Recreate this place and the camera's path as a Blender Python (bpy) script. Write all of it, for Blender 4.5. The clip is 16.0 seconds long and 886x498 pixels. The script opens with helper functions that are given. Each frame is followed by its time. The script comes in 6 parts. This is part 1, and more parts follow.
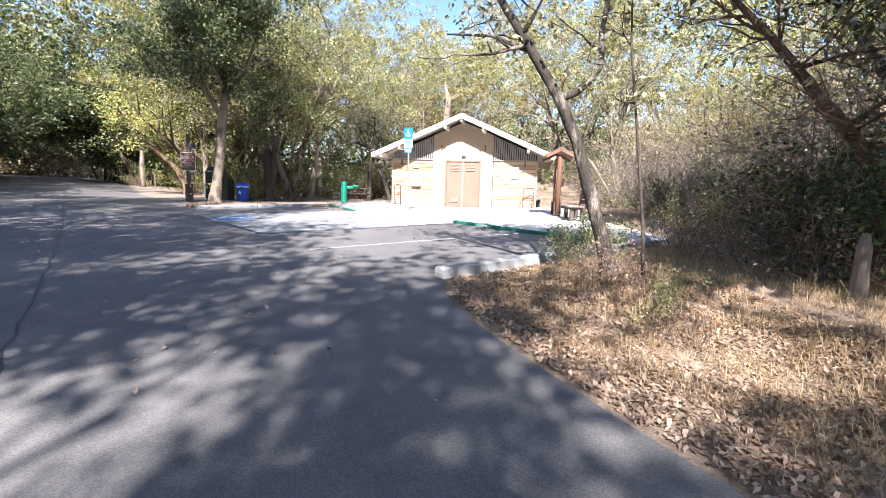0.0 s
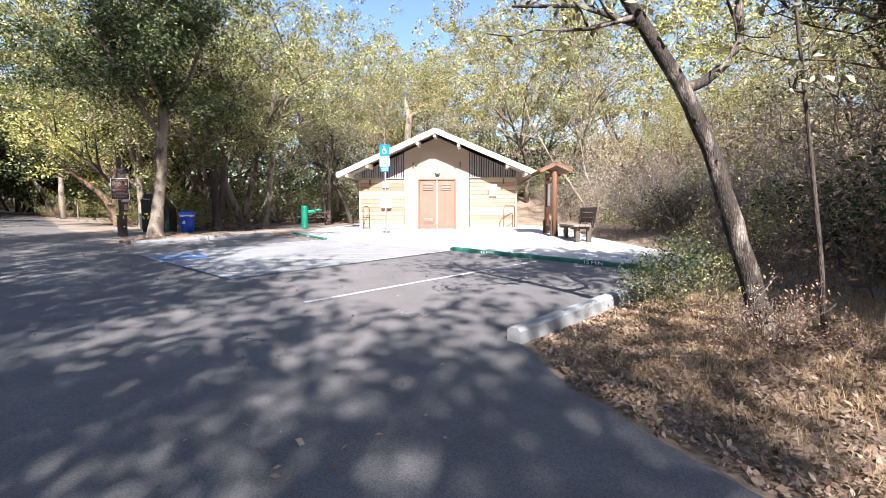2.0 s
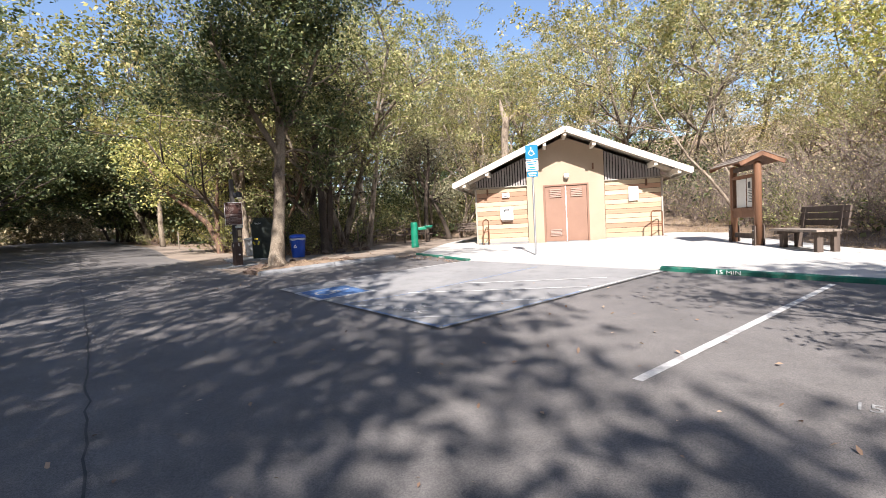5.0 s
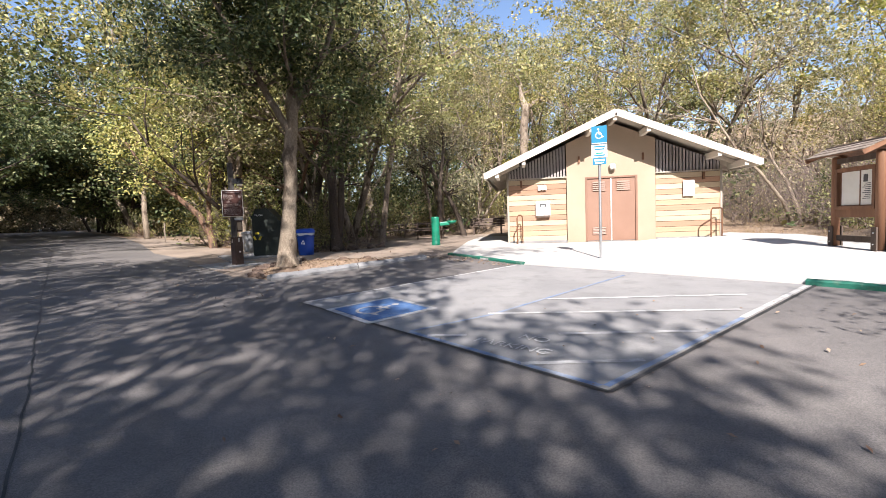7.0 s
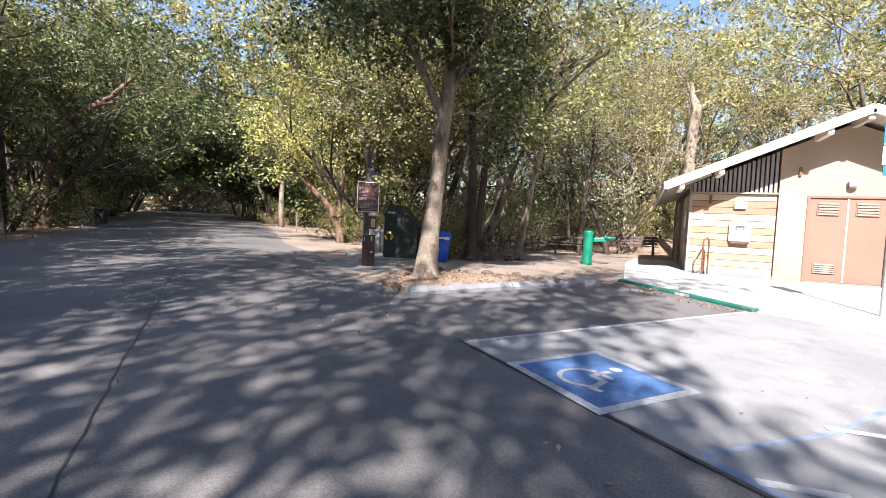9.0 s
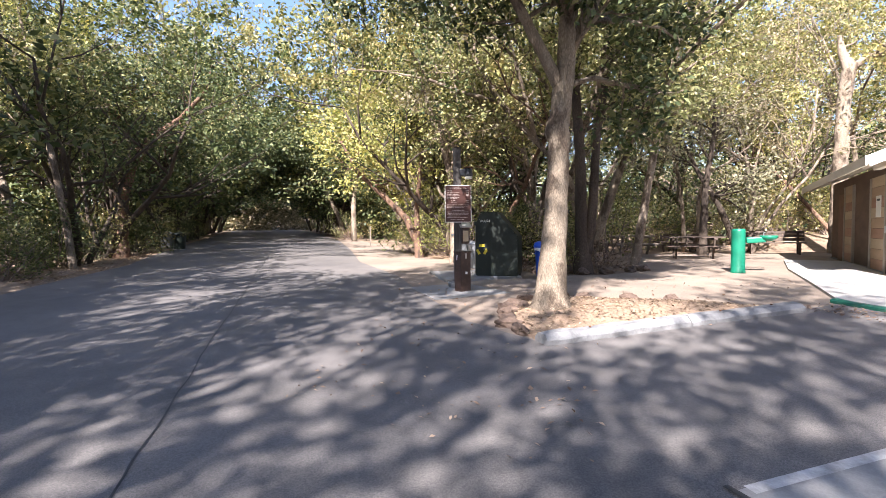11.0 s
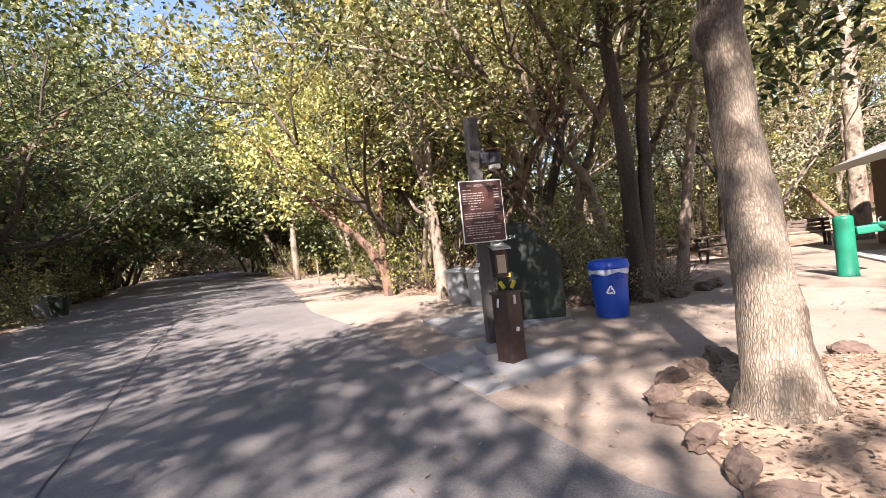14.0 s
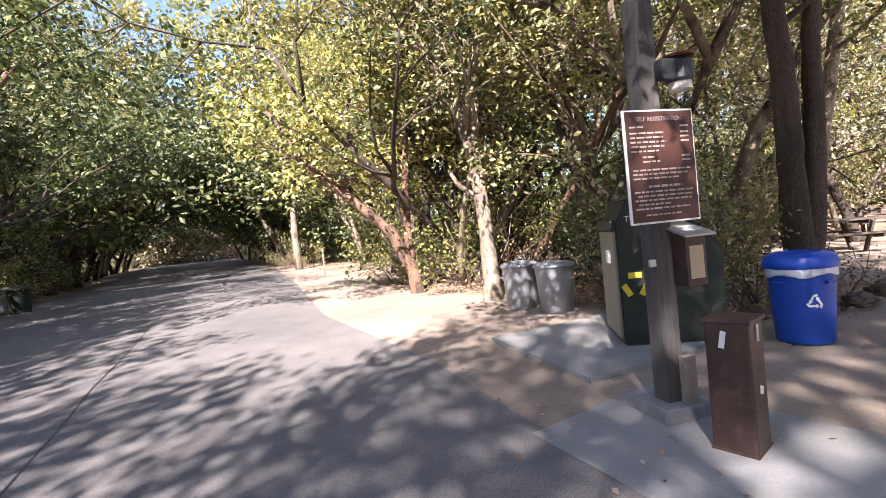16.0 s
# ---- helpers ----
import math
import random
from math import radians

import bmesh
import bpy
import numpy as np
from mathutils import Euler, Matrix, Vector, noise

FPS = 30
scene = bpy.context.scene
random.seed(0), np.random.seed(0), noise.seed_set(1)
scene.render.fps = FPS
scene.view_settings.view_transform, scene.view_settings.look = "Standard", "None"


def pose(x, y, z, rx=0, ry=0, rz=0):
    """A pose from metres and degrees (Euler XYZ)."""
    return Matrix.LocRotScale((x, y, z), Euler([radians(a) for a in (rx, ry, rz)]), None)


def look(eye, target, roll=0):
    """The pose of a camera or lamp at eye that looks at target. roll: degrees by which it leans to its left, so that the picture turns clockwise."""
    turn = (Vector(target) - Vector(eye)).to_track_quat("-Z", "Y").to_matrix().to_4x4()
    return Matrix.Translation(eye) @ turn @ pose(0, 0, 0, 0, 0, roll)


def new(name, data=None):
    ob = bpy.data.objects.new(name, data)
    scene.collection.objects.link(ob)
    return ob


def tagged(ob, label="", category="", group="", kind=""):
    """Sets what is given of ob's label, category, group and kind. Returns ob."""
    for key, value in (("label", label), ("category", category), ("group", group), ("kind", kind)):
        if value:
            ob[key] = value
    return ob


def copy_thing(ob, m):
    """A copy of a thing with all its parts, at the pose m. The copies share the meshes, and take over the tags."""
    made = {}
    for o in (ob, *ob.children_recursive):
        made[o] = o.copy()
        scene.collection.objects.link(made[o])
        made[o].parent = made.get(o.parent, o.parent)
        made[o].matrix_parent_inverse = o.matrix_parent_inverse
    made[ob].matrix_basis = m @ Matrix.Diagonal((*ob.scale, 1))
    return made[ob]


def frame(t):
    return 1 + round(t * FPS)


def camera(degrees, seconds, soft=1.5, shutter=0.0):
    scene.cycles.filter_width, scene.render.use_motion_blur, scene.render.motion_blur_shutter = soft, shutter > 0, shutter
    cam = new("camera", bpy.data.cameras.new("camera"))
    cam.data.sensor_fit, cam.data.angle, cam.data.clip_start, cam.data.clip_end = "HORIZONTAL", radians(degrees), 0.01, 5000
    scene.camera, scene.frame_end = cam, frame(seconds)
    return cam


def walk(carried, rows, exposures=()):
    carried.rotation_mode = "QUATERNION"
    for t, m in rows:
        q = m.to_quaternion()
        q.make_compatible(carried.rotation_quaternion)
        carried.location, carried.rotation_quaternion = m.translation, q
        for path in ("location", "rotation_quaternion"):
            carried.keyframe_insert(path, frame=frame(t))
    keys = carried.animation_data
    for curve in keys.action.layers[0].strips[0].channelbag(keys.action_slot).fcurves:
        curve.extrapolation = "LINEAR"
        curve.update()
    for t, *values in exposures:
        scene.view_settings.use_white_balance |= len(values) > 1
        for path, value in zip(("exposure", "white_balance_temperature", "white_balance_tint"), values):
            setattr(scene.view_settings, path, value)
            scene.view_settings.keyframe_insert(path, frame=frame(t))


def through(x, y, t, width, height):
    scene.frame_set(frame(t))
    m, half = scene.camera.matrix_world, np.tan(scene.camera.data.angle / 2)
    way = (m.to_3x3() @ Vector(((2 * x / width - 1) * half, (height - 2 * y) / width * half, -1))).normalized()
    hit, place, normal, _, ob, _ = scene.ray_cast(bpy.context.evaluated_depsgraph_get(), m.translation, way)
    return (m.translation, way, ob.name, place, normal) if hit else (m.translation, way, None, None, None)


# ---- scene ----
cam = camera(87.6, 16.0, 0.75)
METRES, EYE, TILT, LEAN, TURN = 20.6, 1.25, 0.0, 0.0, 10.5
ROWS = [
    (0.0, 0.0, 0.0, 0.0, 0.22, -6.81, -1.83),
    (0.5, -0.0145, 0.0234, 0.0015, -2.06, -5.74, -1.38),
    (1.0, -0.028, 0.0459, 0.0038, -5.08, -5.13, -1.14),
    (1.5, -0.0419, 0.0696, 0.0051, -6.58, -4.63, -0.89),
    (2.0, -0.0589, 0.0921, 0.0063, -6.37, -4.56, 0.24),
    (2.5, -0.0768, 0.1155, 0.0077, -6.16, -4.43, 0.18),
    (3.0, -0.0986, 0.1325, 0.0103, -2.04, -2.66, 1.38),
    (3.5, -0.1198, 0.1506, 0.0093, -0.68, -2.29, 2.92),
    (4.0, -0.144, 0.1709, 0.0101, 2.34, -2.64, 3.56),
    (6.5, -0.2371, 0.2968, 0.0162, -2.75, -3.38, 2.0),
    (7.0, -0.2537, 0.3247, 0.0165, -0.84, -3.65, 2.14),
    (7.5, -0.2703, 0.3518, 0.0169, 1.87, -3.77, 1.45),
    (8.0, -0.2852, 0.3796, 0.0162, 5.32, -3.91, -0.47),
    (8.5, -0.3034, 0.407, 0.0177, 11.13, -3.18, -1.6),
    (9.0, -0.3184, 0.4349, 0.0178, 12.67, -2.8, -2.74),
    (9.5, -0.3369, 0.4615, 0.0183, 15.45, -3.26, -2.09),
    (10.0, -0.353, 0.4875, 0.0205, 18.39, -2.9, -1.55),
    (12.5, -0.4399, 0.6226, 0.0266, 22.48, -2.38, 1.83),
    (13.0, -0.4583, 0.6507, 0.0269, 20.51, -1.73, 2.96),
    (13.5, -0.4757, 0.6793, 0.0276, 15.06, -0.94, 4.91),
    (14.0, -0.4964, 0.7055, 0.0298, 13.92, 0.08, 6.09),
    (14.5, -0.5124, 0.7311, 0.0305, 12.68, 1.77, 5.89),
    (15.0, -0.5301, 0.7585, 0.0321, 10.29, 1.76, 5.49),
    (15.5, -0.5492, 0.7851, 0.0328, 9.34, 0.69, 5.96),
    (16.0, -0.5728, 0.8122, 0.034, 13.61, -1.48, 5.77),
]
walk(cam, [(t, pose(0, 0, EYE, TILT, LEAN, TURN) @ pose(METRES * x, METRES * y, METRES * z, 90 + pitch, roll, yaw)) for t, x, y, z, yaw, pitch, roll in ROWS],
     [(0.0, 2.1, 5720, 15), (1.5, 1.95, 5780, 15), (2.5, 1.8, 5850, 15), (3.5, 1.6, 6050, 14), (7.0, 1.5, 6150, 16), (10.0, 2.1, 5850, 16), (12.5, 2.3, 6400, 23), (14.5, 2.25, 6300, 22), (16.0, 2.45, 6120, 22)])

# ---- light ----
SUN_DIR = Vector((0.143, -0.740, 0.656)).normalized()
world = bpy.data.worlds.new("sky")
scene.world = world
world.use_nodes = True
_wn = world.node_tree
_sky = _wn.nodes.new("ShaderNodeTexSky")
_sky.sky_type = "NISHITA"
_sky.sun_disc = False
_sky.sun_elevation = math.asin(SUN_DIR.z)
_sky.sun_rotation = math.atan2(SUN_DIR.x, SUN_DIR.y)
_bg = _wn.nodes["Background"]
_bg.inputs["Strength"].default_value = 0.074
_wn.links.new(_sky.outputs[0], _bg.inputs["Color"])
_sd = bpy.data.lights.new("sun", "SUN")
_sd.energy, _sd.angle, _sd.color = 5.0, radians(0.53), (1.0, 0.93, 0.82)
_sun = new("sun", _sd)
_sun.matrix_world = look(SUN_DIR * 60, (0, 0, 0))

# ---- materials ----
def mat(name, build):
    m = bpy.data.materials.new(name)
    m.use_nodes = True
    nt = m.node_tree
    bsdf = nt.nodes["Principled BSDF"]
    build(nt, bsdf)
    return m


def node(nt, kind, **sockets):
    n = nt.nodes.new(kind)
    for k, v in sockets.items():
        n.inputs[k.replace("_", " ")].default_value = v
    return n


def coords(nt, scale=(1, 1, 1), space="Object"):
    tc = nt.nodes.new("ShaderNodeTexCoord")
    mp = nt.nodes.new("ShaderNodeMapping")
    mp.inputs["Scale"].default_value = scale
    nt.links.new(tc.outputs[space], mp.inputs["Vector"])
    return mp.outputs[0]


def noise_tex(nt, vec, scale, detail=4.0, rough=0.55):
    n = node(nt, "ShaderNodeTexNoise", Scale=scale, Detail=detail, Roughness=rough)
    nt.links.new(vec, n.inputs["Vector"])
    return n.outputs["Fac"]


def ramp(nt, fac, stops):
    r = nt.nodes.new("ShaderNodeValToRGB")
    els = r.color_ramp.elements
    while len(els) < len(stops):
        els.new(0.5)
    for e, (p, c) in zip(els, stops):
        e.position = p
        e.color = (*c, 1)
    nt.links.new(fac, r.inputs[0])
    return r.outputs[0]


def mix(nt, fac, a, b, mode="MIX"):
    m = nt.nodes.new("ShaderNodeMix")
    m.data_type, m.blend_type = "RGBA", mode
    for sock, v in ((m.inputs[0], fac), (m.inputs[6], a), (m.inputs[7], b)):
        if isinstance(v, (int, float)):
            sock.default_value = v
        elif isinstance(v, tuple):
            sock.default_value = (*v, 1)
        else:
            nt.links.new(v, sock)
    return m.outputs[2]


def bump(nt, bsdf, height, strength=0.3, distance=0.01):
    b = node(nt, "ShaderNodeBump", Strength=strength, Distance=distance)
    nt.links.new(height, b.inputs["Height"])
    nt.links.new(b.outputs[0], bsdf.inputs["Normal"])


def surface(name, stops, big=0.6, fine=40.0, rough=0.8, metal=0.0, bumps=0.3, dist=0.006, stretch=(1, 1, 1), grain=0.35, vary=0.0, tint=None, spec=0.4):
    """A surface with broad blotches, a fine grain and relief; vary shifts it from object to object."""
    def build(nt, bsdf):
        v = coords(nt, stretch)
        broad = noise_tex(nt, v, big, 5.0, 0.6)
        small = noise_tex(nt, v, fine, 6.0, 0.65)
        col = ramp(nt, broad, stops)
        g2 = ramp(nt, small, [(0.25, (0.55, 0.55, 0.55)), (0.75, (1.3, 1.3, 1.3))])
        col = mix(nt, grain, col, mix(nt, 1.0, col, g2, "MULTIPLY"))
        if tint:
            dirt = ramp(nt, noise_tex(nt, v, big * 3.1, 6.0, 0.7), [(0.5, (0, 0, 0)), (0.72, (1, 1, 1))])
            col = mix(nt, dirt, col, tint)
        if vary:
            oi = nt.nodes.new("ShaderNodeObjectInfo")
            sh = ramp(nt, oi.outputs["Random"], [(0.0, (1 - vary,) * 3), (1.0, (1 + vary,) * 3)])
            col = mix(nt, 1.0, col, sh, "MULTIPLY")
        nt.links.new(col, bsdf.inputs["Base Color"])
        bsdf.inputs["Roughness"].default_value = rough
        bsdf.inputs["Metallic"].default_value = metal
        bsdf.inputs["Specular IOR Level"].default_value = spec
        if bumps:
            bump(nt, bsdf, small, bumps, dist)
    return mat(name, build)


def leaf_material(name, stops, through=0.35, rough=0.55):
    def build(nt, bsdf):
        geo = nt.nodes.new("ShaderNodeNewGeometry")
        col = ramp(nt, geo.outputs["Random Per Island"], stops)
        v = coords(nt)
        shade = ramp(nt, noise_tex(nt, v, 0.9, 3.0), [(0.3, (0.75, 0.75, 0.75)), (0.7, (1.25, 1.22, 1.15))])
        col = mix(nt, 1.0, col, shade, "MULTIPLY")
        oi = nt.nodes.new("ShaderNodeObjectInfo")
        col = mix(nt, 1.0, col, ramp(nt, oi.outputs["Random"], [(0.0, (0.78, 0.84, 0.80)), (0.5, (1.0, 1.0, 1.0)), (1.0, (1.24, 1.14, 1.05))]), "MULTIPLY")
        nt.links.new(col, bsdf.inputs["Base Color"])
        bsdf.inputs["Roughness"].default_value = rough
        bsdf.inputs["Specular IOR Level"].default_value = 0.3
        tr = nt.nodes.new("ShaderNodeBsdfTranslucent")
        warm = mix(nt, 1.0, col, (1.2, 1.12, 0.65), "MULTIPLY")
        nt.links.new(warm, tr.inputs["Color"])
        ms = nt.nodes.new("ShaderNodeMixShader")
        ms.inputs[0].default_value = through
        nt.links.new(bsdf.outputs[0], ms.inputs[1])
        nt.links.new(tr.outputs[0], ms.inputs[2])
        nt.links.new(ms.outputs[0], nt.nodes["Material Output"].inputs["Surface"])
    return mat(name, build)


def asphalt_build(nt, bsdf):
    v = coords(nt)
    broad = noise_tex(nt, v, 0.35, 5.0, 0.6)
    patch = noise_tex(nt, v, 2.2, 5.0, 0.6)
    vo = node(nt, "ShaderNodeTexVoronoi", Scale=140.0)
    nt.links.new(v, vo.inputs["Vector"])
    col = ramp(nt, broad, [(0.3, (0.101, 0.095, 0.093)), (0.7, (0.148, 0.137, 0.130))])
    col = mix(nt, 0.5, col, mix(nt, 1.0, col, ramp(nt, patch, [(0.3, (0.75, 0.75, 0.75)), (0.7, (1.25, 1.25, 1.25))]), "MULTIPLY"))
    stone = ramp(nt, vo.outputs["Color"], [(0.1, (0.6, 0.6, 0.6)), (0.9, (1.45, 1.42, 1.38))])
    col = mix(nt, 0.7, col, mix(nt, 1.0, col, stone, "MULTIPLY"))
    nt.links.new(col, bsdf.inputs["Base Color"])
    bsdf.inputs["Roughness"].default_value = 0.82
    bsdf.inputs["Specular IOR Level"].default_value = 0.35
    bump(nt, bsdf, vo.outputs["Distance"], 0.35, 0.004)


M_ASPHALT = mat("asphalt", asphalt_build)
M_SEAM = surface("tar seam", [(0.3, (0.014, 0.014, 0.015)), (0.7, (0.045, 0.044, 0.043))], 3, 60, 0.6)
M_CONC = surface("concrete", [(0.3, (0.36, 0.35, 0.33)), (0.7, (0.46, 0.44, 0.41))], 0.5, 55, 0.88, tint=(0.36, 0.34, 0.31), bumps=0.2, grain=0.3)
M_CONC_OLD = surface("weathered concrete", [(0.3, (0.165, 0.167, 0.17)), (0.7, (0.26, 0.26, 0.258))], 1.2, 45, 0.9, tint=(0.10, 0.10, 0.10))
M_CONC_KERB = surface("pale kerb concrete", [(0.3, (0.235, 0.235, 0.232)), (0.7, (0.31, 0.308, 0.30))], 0.9, 50, 0.9, bumps=0.15, grain=0.25)
M_SLAB = surface("grey slab", [(0.3, (0.20, 0.198, 0.197)), (0.7, (0.262, 0.256, 0.248))], 0.9, 60, 0.88, tint=(0.20, 0.186, 0.16))
M_PAD = surface("pale pad concrete", [(0.3, (0.20, 0.196, 0.194)), (0.7, (0.262, 0.255, 0.248))], 0.8, 60, 0.88, tint=(0.17, 0.166, 0.162), bumps=0.2)
M_DIRT = surface("packed dirt", [(0.3, (0.175, 0.138, 0.108)), (0.7, (0.285, 0.228, 0.178))], 0.7, 30, 0.95, tint=(0.20, 0.162, 0.13), bumps=0.5, dist=0.015, grain=0.5)
M_LITTER = surface("leaf litter ground", [(0.3, (0.17, 0.118, 0.08)), (0.7, (0.32, 0.238, 0.165))], 0.9, 22, 0.95, tint=(0.12, 0.082, 0.055), bumps=0.9, dist=0.03, grain=0.8)
M_BED = surface("bed soil", [(0.3, (0.19, 0.13, 0.088)), (0.7, (0.34, 0.25, 0.175))], 1.6, 26, 0.95, bumps=0.9, dist=0.02, grain=0.8)
M_WHITE = surface("white paint", [(0.3, (0.68, 0.66, 0.62)), (0.7, (0.80, 0.79, 0.76))], 1.5, 40, 0.6, grain=0.2, bumps=0.08)
M_WORN = surface("worn white line", [(0.35, (0.26, 0.255, 0.25)), (0.65, (0.50, 0.495, 0.48))], 5, 60, 0.8)
M_PADWORD = surface("worn letters on concrete", [(0.40, (0.27, 0.265, 0.26)), (0.66, (0.52, 0.515, 0.50))], 11, 60, 0.85)
M_FADED = surface("faded white letters", [(0.35, (0.13, 0.13, 0.13)), (0.65, (0.30, 0.30, 0.29))], 9, 60, 0.85)
M_BLUE = surface("blue field paint", [(0.3, (0.05, 0.115, 0.27)), (0.7, (0.09, 0.175, 0.34))], 2.5, 60, 0.75, tint=(0.16, 0.22, 0.32))
M_BLUELINE = surface("worn blue line paint", [(0.36, (0.11, 0.17, 0.29)), (0.62, (0.24, 0.265, 0.31))], 5, 60, 0.8)
M_GREEN_KERB = surface("green kerb paint", [(0.3, (0.008, 0.085, 0.06)), (0.7, (0.015, 0.14, 0.095))], 2, 50, 0.65, tint=(0.10, 0.16, 0.12))
M_STUCCO = surface("tan stucco", [(0.3, (0.30, 0.23, 0.165)), (0.7, (0.35, 0.272, 0.20))], 0.8, 70, 0.9, bumps=0.4, dist=0.004, grain=0.2)
M_DOOR = surface("brown door paint", [(0.3, (0.20, 0.115, 0.08)), (0.7, (0.23, 0.135, 0.095))], 1.2, 60, 0.5, bumps=0.06, grain=0.15)
M_FRAME = surface("brown frame paint", [(0.3, (0.18, 0.10, 0.068)), (0.7, (0.21, 0.12, 0.082))], 1.2, 60, 0.5, bumps=0.06, grain=0.15)


def plank_mat(name, a, b):
    return surface(name, [(0.3, a), (0.7, b)], 1.4, 30, 0.75, stretch=(0.25, 1, 6), vary=0.12, grain=0.4, bumps=0.25, dist=0.004)


M_PLANK_RED = plank_mat("reddish siding", (0.31, 0.18, 0.115), (0.37, 0.225, 0.15))
M_PLANK_TAN = plank_mat("tan siding", (0.385, 0.30, 0.195), (0.45, 0.355, 0.24))
M_PLANK_MID = plank_mat("worn siding", (0.35, 0.245, 0.155), (0.41, 0.29, 0.19))
M_TRIM = surface("grey brown trim", [(0.3, (0.26, 0.23, 0.19)), (0.7, (0.34, 0.30, 0.25))], 2, 40, 0.7)
# brown darkened so that the side walls' shade is in the colour
M_SIDE_SHADED = surface("side wall with shade in its brown", [(0.3, (0.10, 0.065, 0.045)), (0.7, (0.15, 0.10, 0.07))], 1.2, 40, 0.8, stretch=(1, 1, 3))
M_SLAT = surface("grey slats", [(0.3, (0.22, 0.20, 0.195)), (0.7, (0.29, 0.265, 0.255))], 2, 50, 0.7, vary=0.1)
M_DARK = surface("dark interior", [(0.3, (0.008, 0.008, 0.008)), (0.7, (0.015, 0.015, 0.015))], 2, 50, 0.9)
M_FASCIA = surface("cream fascia", [(0.3, (0.60, 0.55, 0.47)), (0.7, (0.70, 0.65, 0.56))], 0.8, 40, 0.65, grain=0.25, bumps=0.1, stretch=(0.5, 1, 1))
M_SOFFIT = surface("soffit boards", [(0.3, (0.42, 0.37, 0.30)), (0.7, (0.52, 0.47, 0.39))], 0.8, 40, 0.75, stretch=(4, 0.4, 1))
M_SHINGLE = surface("grey shingles", [(0.3, (0.22, 0.21, 0.20)), (0.7, (0.32, 0.31, 0.29))], 0.8, 40, 0.9, vary=0.2)
M_METAL = surface("galvanised steel", [(0.3, (0.42, 0.43, 0.44)), (0.7, (0.55, 0.56, 0.57))], 2, 60, 0.42, 0.85, bumps=0.08, grain=0.3)
M_CAN = surface("grey can metal", [(0.3, (0.22, 0.23, 0.24)), (0.7, (0.33, 0.345, 0.355))], 2, 50, 0.5, 0.3, bumps=0.1, tint=(0.25, 0.24, 0.22))
M_RUST = surface("rust brown steel", [(0.3, (0.10, 0.045, 0.022)), (0.7, (0.17, 0.08, 0.04))], 4, 60, 0.6, 0.2)
M_PIPE = surface("brown steel box", [(0.3, (0.035, 0.022, 0.018)), (0.7, (0.062, 0.038, 0.031))], 3, 45, 0.42, 0.1, tint=(0.085, 0.052, 0.044))
M_SIGNBROWN = surface("brown sign face", [(0.3, (0.055, 0.022, 0.017)), (0.7, (0.07, 0.03, 0.023))], 1, 50, 0.45, grain=0.15, bumps=0.03)
M_SIGNWHITE = surface("sign white", [(0.3, (0.74, 0.73, 0.70)), (0.7, (0.80, 0.79, 0.77))], 2, 50, 0.45, grain=0.1, bumps=0)
M_PAPER = surface("paper", [(0.3, (0.62, 0.60, 0.54)), (0.7, (0.70, 0.68, 0.63))], 3, 50, 0.8, grain=0.1, bumps=0.05)
M_INK = surface("dark ink", [(0.3, (0.05, 0.05, 0.05)), (0.7, (0.08, 0.08, 0.08))], 3, 50, 0.7, bumps=0)
M_SIGNTEXT = surface("faded sign print", [(0.3, (0.33, 0.27, 0.25)), (0.7, (0.46, 0.40, 0.37))], 6, 60, 0.5, bumps=0)
M_SIGNBLUE = surface("sign blue", [(0.3, (0.010, 0.14, 0.26)), (0.7, (0.015, 0.17, 0.31))], 2, 50, 0.4, grain=0.1, bumps=0)
M_LAMPMETAL = surface("dark lamp metal", [(0.3, (0.03, 0.032, 0.036)), (0.7, (0.06, 0.062, 0.068))], 3, 50, 0.45, 0.4, bumps=0.05)
M_SIGNGREEN = surface("sign green", [(0.3, (0.01, 0.20, 0.16)), (0.7, (0.015, 0.25, 0.20))], 2, 50, 0.4, grain=0.1, bumps=0)
M_GREEN_IRON = surface("green painted iron", [(0.3, (0.005, 0.12, 0.07)), (0.7, (0.010, 0.18, 0.105))], 3, 60, 0.4, bumps=0.08, grain=0.25)
M_BINBLUE = surface("blue bin plastic", [(0.3, (0.010, 0.055, 0.34)), (0.7, (0.016, 0.075, 0.42))], 1.5, 50, 0.42, bumps=0.06, grain=0.2)
M_BINLID = surface("blue lid plastic", [(0.3, (0.010, 0.06, 0.42)), (0.7, (0.015, 0.08, 0.50))], 1.5, 50, 0.38, bumps=0.04, grain=0.15)
M_BAG = surface("clear bag plastic", [(0.3, (0.42, 0.48, 0.58)), (0.7, (0.60, 0.66, 0.74))], 14, 40, 0.25, bumps=0.5, dist=0.01)
M_DUMP = surface("dark green steel bin", [(0.3, (0.010, 0.015, 0.012)), (0.7, (0.018, 0.026, 0.020))], 1.2, 40, 0.5, 0.1, tint=(0.03, 0.034, 0.028))
M_DUMPFACE = surface("grey tan bin panel", [(0.3, (0.20, 0.18, 0.13)), (0.7, (0.28, 0.25, 0.19))], 1.2, 40, 0.6)
M_YELLOW = surface("yellow decal", [(0.3, (0.55, 0.42, 0.02)), (0.7, (0.62, 0.5, 0.04))], 3, 40, 0.5, bumps=0)
M_WOODDARK = surface("dark weathered timber", [(0.3, (0.05, 0.036, 0.028)), (0.7, (0.11, 0.082, 0.065))], 2, 30, 0.85, stretch=(3, 3, 0.3), vary=0.15)
